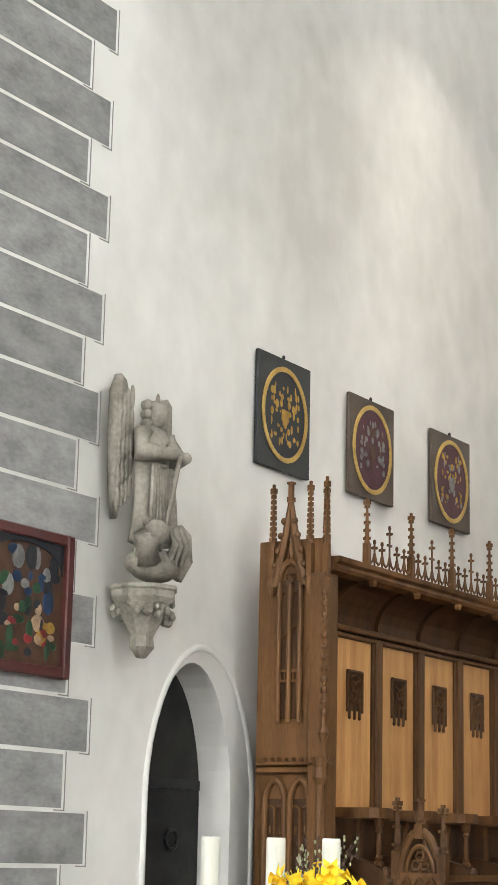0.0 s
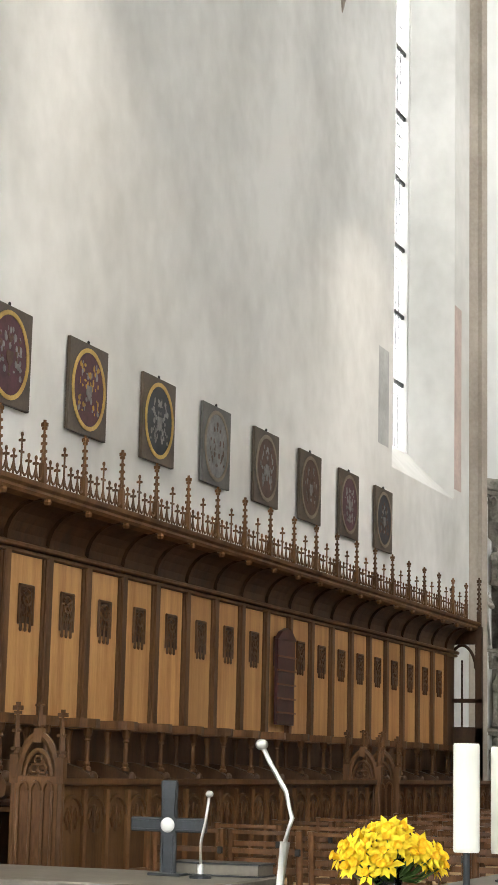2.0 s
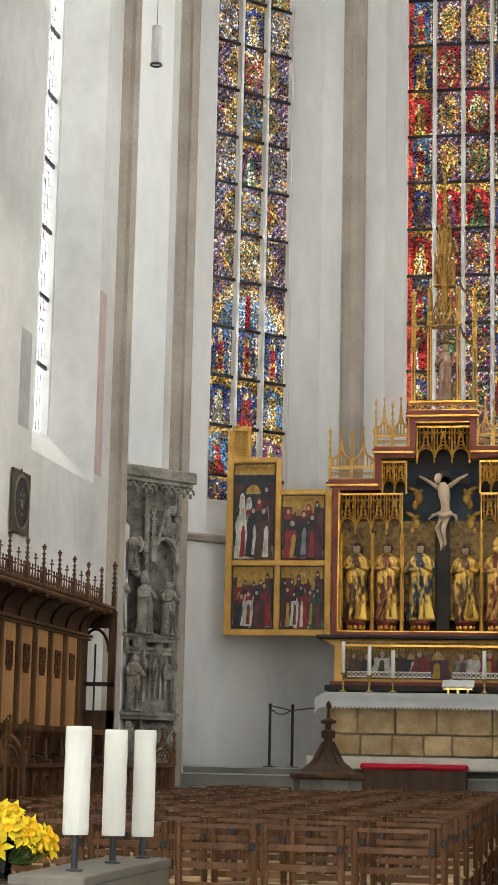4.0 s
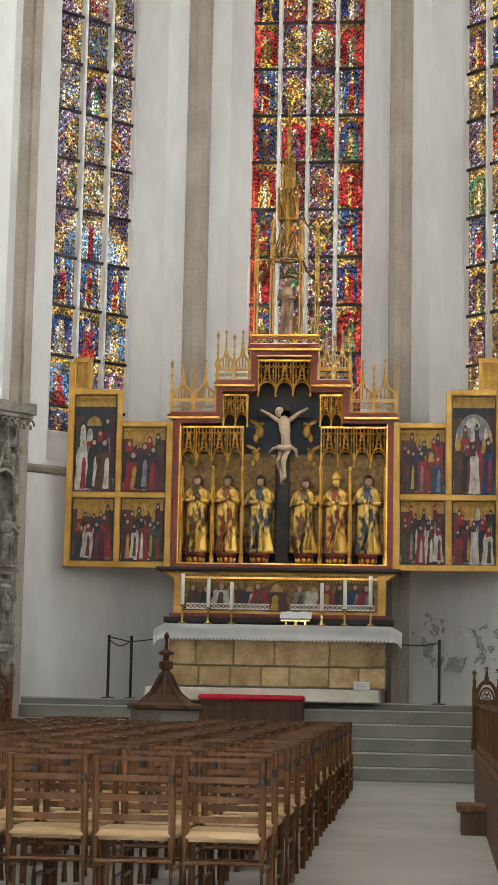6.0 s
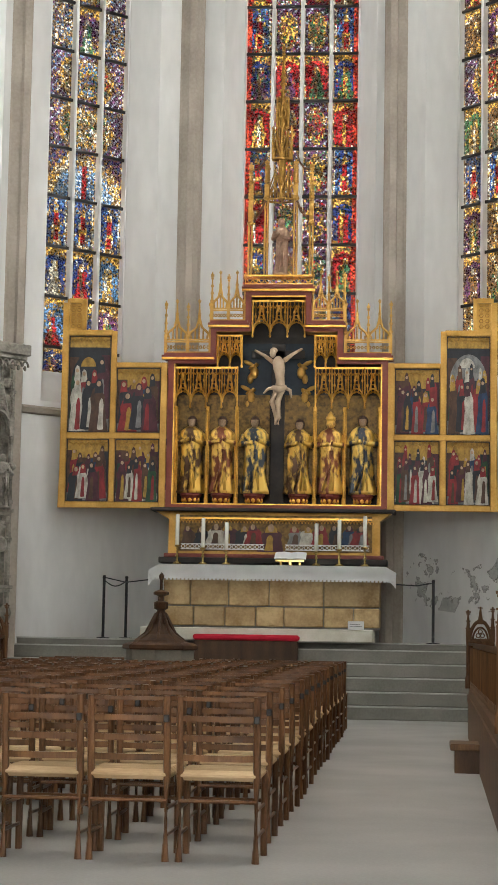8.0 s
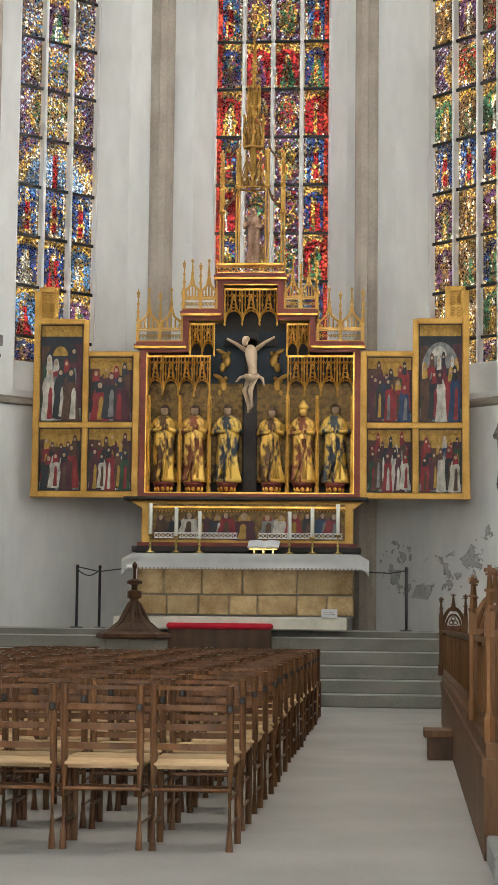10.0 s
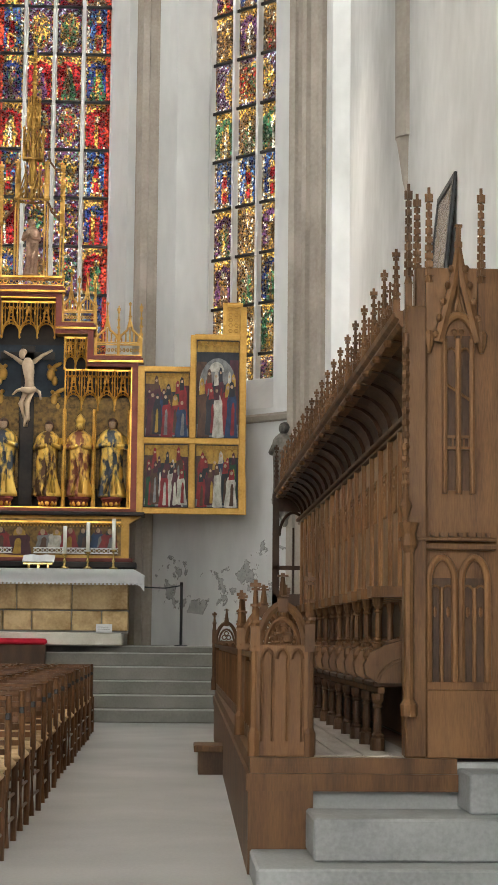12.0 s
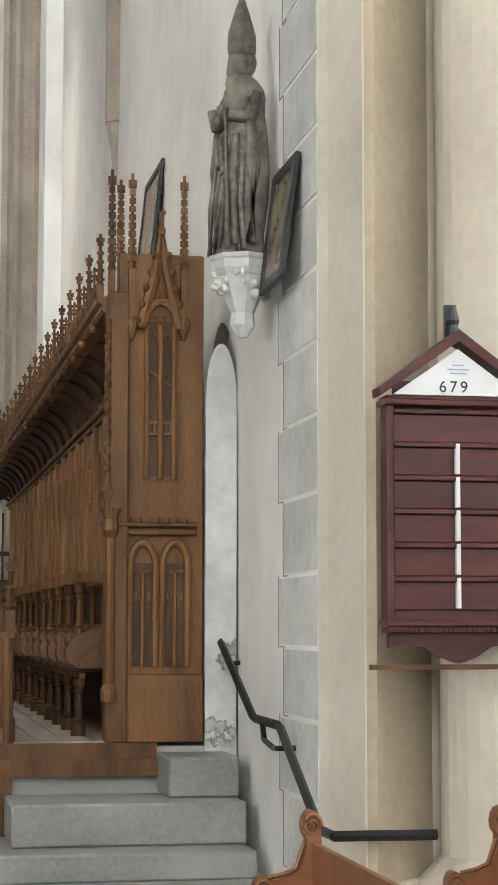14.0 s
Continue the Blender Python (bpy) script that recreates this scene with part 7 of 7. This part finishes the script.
for k, (x, z, h, c) in enumerate(((-0.26, 1.98, 0.92, LINEN), (0.13, 1.98, 0.82, PAINT["brown"]), (0.46, 1.98, 0.78, GREYSTONE), (-0.54, 1.98, 0.85, GREYSTONE), (-0.06, 2.85, 0.55, GREYSTONE), (-0.05, 0.08, 0.72, GREYSTONE), (0.0, 0.92, 0.80, GREYSTONE))):
    ob = part("relief_figure", figure(h, 90 + k, 1.1, 0, 0.1, 18), mat("pale_relief_stone", (0.34, 0.33, 0.30), (0.55, 0.54, 0.5), 0.85, 6, 30, 0.3) if k == 0 else c if c is GREYSTONE else FIGSTONE, smooth=True)
    ob.matrix_basis = mm @ pose(1.3 * x, -0.14, 1.02 * z)
    tagged(ob, "small stone figure in the carved shrine", "statue", "figures in the stone shrine")

# ---- hanging white lamp tube ----
# first lamp is in view; the other three are added to brighten the choir
for lx, ly in ((-4.9, 20.0), (0.3, 20.0), (-4.9, 12.5), (0.3, 12.5)):
    lp = root("hanging_lamp", lx, ly, 8.96, "slim white hanging tube lamp, three of the four added unseen", "lamp", "hanging tube lamps")
    part("tube", lathe(B(), [(0.055, 0.03), (0.06, 0.03), (0.06, 0.46), (0.05, 0.48)], seg=16), WHITE_LAMP, lp)
    bm = B()
    rod(bm, [(0.062 * math.cos(a), 0.062 * math.sin(a), 0.015) for a in [i * math.pi / 8 for i in range(16)]], 0.012, 6, True)
    part("rim", bm, GREY_METAL, lp)
    part("cable", rod(B(), [(0, 0, 0.48), (0, 0, 7.03)], 0.004, 5), GREY_METAL, lp)
    tube_lamp(lx, ly, 8.955)

# ---- altar rails: slim posts with a rope ----
def rope_rail(posts, label):
    for k, (x, y) in enumerate(posts):
        ps = root("barrier_post", x, y, 1.09, label, "post", "barrier posts beside the altar")
        part("post_shaft", lathe(B(), [(0.10, 0), (0.10, 0.015), (0.022, 0.02), (0.022, 0.92), (0.028, 0.93), (0.02, 0.96)], seg=10), IRON, ps)
    if len(posts) > 1:
        (xa, ya), (xb, yb) = posts
        pts = [(xa + (xb - xa) * u, ya + (yb - ya) * u, 1.98 - 0.09 * math.sin(u * math.pi)) for u in [i / 8 for i in range(9)]]
        tagged(part("barrier_rope", rod(B(), pts, 0.010, 5), GREY_METAL), "thin grey rope slung between posts", "rope")


rope_rail(((-4.92, 28.6), (-4.62, 28.9)), "slim black barrier post beside the altar")
rope_rail(((0.10, 28.5),), "slim black barrier post with a rope")
tagged(part("barrier_rope", rod(B(), [(0.10, 28.5, 2.0), (-0.15, 28.6, 1.96), (-0.50, 28.8, 1.98)], 0.010, 5), GREY_METAL), "thin grey rope tied to a black post", "rope")
tagged(part("barrier_rope", rod(B(), [(-4.92, 28.6, 2.02), (-4.6, 28.7, 1.95), (-4.25, 28.8, 2.0)], 0.010, 5), GREY_METAL), "thin grey rope beside the altar table", "rope")

# ---- little kneeler by the south desks ----
kn = root("low_step_stool", 0.37, 17.6, 0, "low dark wooden step at the kerb", "step stool")
part("stool_top", box(B(), -0.17, 0.15, -0.3, 0.3, 0.20, 0.26, 0.008), OAK, kn)
part("stool_side", box(B(), -0.13, 0.15, -0.27, 0.27, 0.0, 0.20), OAK_DARK, kn)

# ---- stone steps to the south door ----
for k, (x, y, yb, z0, z1) in enumerate(((0.42, 9.45, 10.29, 0.0, 0.135), (0.71, 9.72, 10.29, 0.135, 0.345), (1.515, 9.95, 10.38, 0.345, 0.55))):
    ob = part("door_step", box(B(), x, XR - 0.07, y, yb, z0, z1, 0.012), STEP_PALE)
    tagged(ob, "worn pale grey stone step to the side door", "step", "steps to the side door", "structure")
hr = root("handrail", XR, 0, 0, "black iron handrail fixed to the wall", "handrail")
bm = B()
pts = [(-0.01, 10.52, 1.17), (-0.09, 10.48, 1.17), (-0.09, 9.46, 0.77), (-0.09, 8.85, 0.765), (-0.09, 8.06, 0.385), (-0.06, 7.94, 0.37), (0.37, 7.92, 0.37)]
for a, b in zip(pts, pts[1:]):
    rod(bm, [a, b], 0.022, 4)
part("rail_bar", bm, IRON, hr)
part("rail_bracket", rod(B(), [(-0.09, 9.25, 0.76), (-0.09, 9.20, 0.68), (-0.07, 9.08, 0.65), (-0.09, 8.90, 0.66), (0.0, 8.9, 0.66)], 0.014, 6), IRON, hr)
part("rail_bracket", rod(B(), [(-0.09, 10.3, 1.09), (-0.05, 10.3, 1.02), (0.0, 10.3, 1.02)], 0.014, 6), IRON, hr)

# pictures on the south wall
def black_frame(y, z, w, h, label, tilt):
    bf = root("framed_picture", XR - 0.03, y, z, label, "picture", "black-framed pictures")
    bf.matrix_basis = pose(XR - 0.045, y, z, 0, tilt, 0)
    bm = B()
    for q in ((-w / 2, -w / 2 + 0.06, -h / 2, h / 2), (w / 2 - 0.06, w / 2, -h / 2, h / 2), (-w / 2 + 0.06, w / 2 - 0.06, h / 2 - 0.06, h / 2), (-w / 2 + 0.06, w / 2 - 0.06, -h / 2, -h / 2 + 0.06)):
        box(bm, -0.028, 0.0, *q, 0.006)
    part("frame", bm, IRON, bf)
    part("sheet", box(B(), -0.018, -0.006, -w / 2 + 0.05, w / 2 - 0.05, -h / 2 + 0.05, h / 2 - 0.05), mat("browned_sheet", (0.16, 0.13, 0.09), (0.26, 0.22, 0.16), 0.25, 6, 40, 0.05), bf)


black_frame(9.0, 3.11, 0.52, 0.60, "black-framed brown picture leaning from the wall", 7)
black_frame(13.6, 4.02, 0.85, 0.95, "dark-framed picture on the wall over the stalls", 6)

# ---- chancel arch pier with the hymn board ----
bm = prism(B(), [(XR, 8.45), (1.98, 8.38), (2.05, 8.04), (2.10, 8.02), (2.40, 8.30), (2.60, 8.36), (3.4, 8.3), (3.4, 9.6), (XR, 9.6)][:8] + [(XR + 0.002, 9.6)], -0.5, TOP)
tagged(part("arch_pier", bm, CREAM), "cream stone pier of the chancel arch", "pier", kind="structure")
# thin sheet that makes this facet a darker tan than the cream pier
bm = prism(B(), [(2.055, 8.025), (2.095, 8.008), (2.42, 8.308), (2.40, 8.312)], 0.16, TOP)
tagged(part("pier_face", bm, TAN), "darker tan facet of the stone arch pier", "pier", kind="structure")
bm = lathe(B(), [(0.40, -0.4), (0.40, 0.05), (0.44, 0.08), (0.44, 0.13), (0.36, 0.20), (0.31, 0.26), (0.31, TOP)], 2.72, 8.12, 0, 32)
tagged(part("pier_column", bm, CREAM, smooth=False), "round cream stone half column of the arch", "column", kind="structure")
bm = prism(B(), [(1.92, 8.45), (1.95, 8.33), (2.03, 7.98), (2.11, 7.95), (2.5, 8.25), (2.5, 8.5)], -0.4, 0.10)
prism(bm, [(1.93, 8.45), (1.965, 8.34), (2.04, 8.01), (2.105, 7.985), (2.5, 8.28), (2.5, 8.5)], 0.10, 0.16)
tagged(part("pier_base", bm, CREAM), "moulded cream stone base of the pier", "base", kind="structure")

hb = root("hymn_board", 2.35, 7.70, 0, "red-brown wooden hymn board with a gabled top", "hymn board")
part("board_back", box(B(), -0.27, 0.27, 0.02, 0.06, 1.22, 2.10, 0.006), BOARD, hb)
for e in (-0.285, 0.285):
    part("side_post", box(B(), e - 0.015, e + 0.015, -0.03, 0.07, 1.20, 2.12, 0.004), BOARD, hb)
for k in range(7):
    z = 1.27 + 0.135 * k
    part("slat_panel", box(B(), -0.265, 0.265, 0.0, 0.02, z + 0.012, z + 0.123, 0.003), BOARD, hb)
    if k:
        bm = box(B(), -0.268, 0.268, -0.022, 0.02, z - 0.010, z + 0.010, 0.003)
        part("number_rail", bm, BOARD, hb)
for k in range(5):
    part("divider", box(B(), -0.010, 0.006, -0.026, 0.0, 1.288 + 0.135 * k, 1.410 + 0.135 * k), PAPER, hb, "white divider strip")
bm = box(B(), -0.32, 0.32, -0.06, 0.07, 2.10, 2.125, 0.005)
box(bm, -0.305, 0.305, -0.045, 0.07, 2.125, 2.14, 0.004)
part("upper_cornice", bm, BOARD, hb)
bm = box(B(), -0.31, 0.31, -0.05, 0.07, 1.215, 1.24, 0.005)
box(bm, -0.30, 0.30, -0.04, 0.07, 1.19, 1.215, 0.004)
for k in range(30):
    box(bm, -0.295 + k * 0.02, -0.285 + k * 0.02, -0.048, -0.04, 1.195, 1.21)
part("lower_cornice", bm, BOARD, hb)
field_ = part("gable_field", prism(B(), [(-0.27, 2.145), (0.27, 2.145), (0, 2.335)], -0.03, 0.0, "y"), PAPER, hb, "white triangular field with a number")
for e in (-1, 1):
    part("gable_beam", prism(B(), [(e * 0.33, 2.135), (0, 2.365), (0, 2.415), (e * 0.335, 2.17)], -0.05, 0.07, "y"), BOARD, hb)
part("gable_knob", lathe(B(), [(0.025, 2.40), (0.02, 2.44), (0.028, 2.46), (0.012, 2.52)], 0, 0.03, 0, 8), GREY_METAL, hb)
part("hanging_strap", box(B(), -0.03, 0.02, 0.05, 0.07, 2.38, 2.53), GREY_METAL, hb)
low = [(-0.29, 1.19), (0.29, 1.19), (0.29, 1.13), (0.22, 1.145), (0.14, 1.135), (0.08, 1.095), (0.03, 1.075), (0, 1.07), (-0.03, 1.075), (-0.08, 1.095), (-0.14, 1.135), (-0.22, 1.145), (-0.29, 1.13)]
part("scalloped_apron", prism(B(), low, 0.0, 0.03, "y"), BOARD, hb)


def lettering(text, size, m, parent, material):
    cu = bpy.data.curves.new("number", "FONT")
    cu.body, cu.size, cu.extrude, cu.align_x, cu.space_character = text, size, 0.0012, "CENTER", 1.35
    tmp = new("number", cu)
    dg = bpy.context.evaluated_depsgraph_get()
    me = bpy.data.meshes.new_from_object(tmp.evaluated_get(dg))
    bpy.data.objects.remove(tmp)
    me.materials.clear()
    me.materials.append(material)
    ob = new("number", me)
    ob.parent, ob.matrix_basis = parent, m
    return ob


lettering("679", 0.066, pose(-0.02, -0.0315, 2.158, 90), field_, INK)
for z, w in ((2.265, 0.05), (2.248, 0.09), (2.232, 0.07)):
    part("printed_line", box(B(), -w / 2, w / 2, -0.033, -0.0305, z, z + 0.006), mat("pale_ink", (0.25, 0.3, 0.42), (0.4, 0.45, 0.55), 0.7, 5, 40, 0), field_)
tagged(part("hanging_rod", box(B(), 1.98, 2.62, 7.66, 7.70, 1.045, 1.065), OAK_DARK), "thin brown wooden rod below the hymn board", "rod")

# small hymn board among the north stall panels
nb = root("hymn_board", XL + 0.49, 16.28, 0, "small red-brown hymn board hung on the stall panels", "hymn board")
part("board_back", box(B(), 0.0, 0.03, -0.22, 0.22, 1.60, 2.36), BOARD, nb)
for k in range(5):
    part("number_rail", box(B(), 0.03, 0.045, -0.23, 0.23, 1.70 + k * 0.125, 1.715 + k * 0.125), PEW, nb)
part("gable", prism(B(), [(-0.24, 2.36), (0.24, 2.36), (0.14, 2.43), (0, 2.47), (-0.14, 2.43)], 0.0, 0.04, "x"), BOARD, nb)

# ---- pews in the nave ----
def pew(x, y, label):
    pw = root("pew", x, y, -0.40, label, "pew", "nave pews")
    K = 0.62
    prof = [(-0.24, 0.0), (0.15, 0.0), (0.15, 0.90)]
    prof += [(0.15 - 0.055 + 0.055 * math.cos(a), 0.92 + 0.055 * math.sin(a)) for a in [i * math.pi / 6 for i in range(9)]]
    prof += [(0.06, 0.83), (0.02, 0.77), (-0.06, 0.74), (-0.14, 0.735)]
    prof += [(-0.19 + 0.05 * math.cos(a), 0.70 + 0.05 * math.sin(a)) for a in [math.pi / 2 + i * math.pi / 6 for i in range(8)]]
    end = part("pew_end", prism(B(), [(p * K, q) for p, q in prof], -0.03, 0.03, "y"), PEW, pw)
    for cx, cz, r in ((0.095, 0.92, 0.045), (-0.19, 0.70, 0.04)):
        bm = rod(B(), [(cx * K + r * 0.8 * (1 - i / 20) * math.cos(i * 0.63), -0.034, cz + r * (1 - i / 20) * math.sin(i * 0.63)) for i in range(20)], 0.007, 5)
        blob(bm, (cx * K, -0.032, cz), (0.012, 0.012, 0.012), 6)
        part("scroll", bm, PEW, end)
    part("edge_moulding", rod(B(), [(0.03, -0.032, 0.86), (0.0, -0.032, 0.775), (-0.045, -0.032, 0.755), (-0.10, -0.032, 0.745)], 0.009, 5), PEW, pw)
    part("pew_back", box(B(), 0.06, 0.08, -2.0, -0.03, 0.1, 0.86), PEW, pw)
    part("pew_seat", box(B(), -0.13, 0.06, -2.0, -0.03, 0.42, 0.46), PEW, pw)


pew(1.52, 7.0, "red-brown wooden pew with scrolled end")
pew(2.22, 7.0, "red-brown wooden pew with scrolled end beside the pier")

# ---- north door leaf and details ----
dl = root("door_1", XL - 0.29, 9.665, 0, "blackened iron-studded door in a pointed doorway", "door")
arc = [(p, q) for p, q in arch_pts(0.89, 1.55, 0.80)]
leaf_ = part("door_leaf", prism(B(), [(-0.445, 0.0)] + arc + [(0.445, 0.0)], 0.0, 0.06, "x"), DOOR_BLACK, dl)
part("door_ring", rod(B(), [(0.08, 0.12 + 0.06 * math.cos(a), 1.3 + 0.06 * math.sin(a)) for a in [i * math.pi / 6 for i in range(12)]], 0.012, 6, True), IRON, leaf_)
for z in (0.8, 1.6):
    part("strap_hinge", box(B(), 0.06, 0.075, -0.38, 0.42, z, z + 0.06), IRON, leaf_)
dl["kind"] = "structure"
ob = part("door_2", prism(B(), [(-0.55, 0.55)] + [(p, q) for p, q in arch_pts(1.10, 2.2, 0.74)] + [(0.55, 0.55)], 0.0, 0.06, "x"), PLASTER)
ob.location = (XR + 0.075, 10.9, 0)
tagged(ob, "pale plastered door blocking in the south doorway", "door", kind="structure")

# plastered jamb of the blocked doorway, beside the end of the stalls
arc = [(0.085 + p, q) for p, q in arch_pts(0.17, 2.45, 0.30, 6)]
ob = part("doorway_jamb", prism(B(), [(0.0, 0.5)] + arc + [(0.17, 0.5)], 0.0, 0.05, "y"), QUOIN_PALE)
ob.location = (XR - 0.175, 10.375, 0)
tagged(ob, "white plastered jamb of a blocked doorway", "jamb", kind="structure")
ob = part("damp_stain", prism(B(), [(0.0, 0.57), (0.17, 0.57), (0.17, 1.25), (0.1, 1.4), (0.0, 1.35)], -0.004, 0.0, "y"), DAMP)
ob.location = (XR - 0.175, 10.374, 0)
tagged(ob, "grey damp stain on peeling plaster", "damp patch", kind="structure")

# ---- painted quoins ----
def quoins(x, face, y_edge, direction, z0, z1, h, long_, short, ends, material, label):
    q = root("painted_quoins", x, 0, 0, label, "wall painting")
    rn = random.Random(12)
    z, k = z0, 0
    while z < z1:
        hh = h * rn.uniform(0.93, 1.07)
        w = long_ if k % 2 else short
        a, b = y_edge, y_edge + direction * (w + rn.uniform(-0.02, 0.02))
        part("quoin_block", box(B(), *sorted((0, face * 0.004)), min(a, b), max(a, b), z + 0.012, z + hh - 0.012), material, q)
        bm = B()
        for yy in (b + direction * 0.028,):
            box(bm, *sorted((0, face * 0.0035)), yy - 0.003, yy + 0.003, z - 0.004, z + hh + 0.004)
        box(bm, *sorted((0, face * 0.0035)), *sorted((b + direction * 0.028, b - direction * 0.06)), z - 0.003, z + 0.003)
        part("painted_line", bm, LINE_DARK, q)
        z += hh
        k += 1


quoins(XL, 1, 7.0, 1, 0.255, 9.5, 0.3, 1.63, 1.43, 0, QUOIN, "grey painted quoin blocks with white joints on the wall")
quoins(XR, -1, 8.45, 1, 0.1, 7.0, 0.345, 0.80, 0.70, 0, QUOIN_PALE, "pale grey stone quoins with white joints")
# faded wall paintings beside the north window
for y0, y1, z0, z1, c in ((20.6, 21.0, 4.95, 6.1, (0.42, 0.43, 0.43)), (23.95, 24.3, 4.9, 7.4, (0.55, 0.44, 0.40))):
    ob = part("faded_fresco", box(B(), XL, XL + 0.003, y0, y1, z0, z1), mat("fresco", tuple(0.85 * v for v in c), tuple(1.15 * v for v in c), 0.9, 3, 20, 0.1))
    tagged(ob, "faded grey patch of old wall painting", "wall painting", kind="structure")

# fine carving and petals that cannot be picked apart singly
FINE = ("panel_tracery", "emblem", "emblem_shield", "gilt_tracery", "petal_mass", "trumpet_cluster", "stem_bundle", "leaves", "twigs", "buds", "carved_leaves", "fringe",
        "predella_tracery", "predella_fretwork", "relief_carving", "hanging_tracery", "blind_panel", "painted_patch", "cresting", "canopy", "painted_line", "raised_edge")
for ob in list(scene.objects):
    if ob.parent and ob.name.split(".")[0] in FINE:
        ob["kind"] = "stuff"
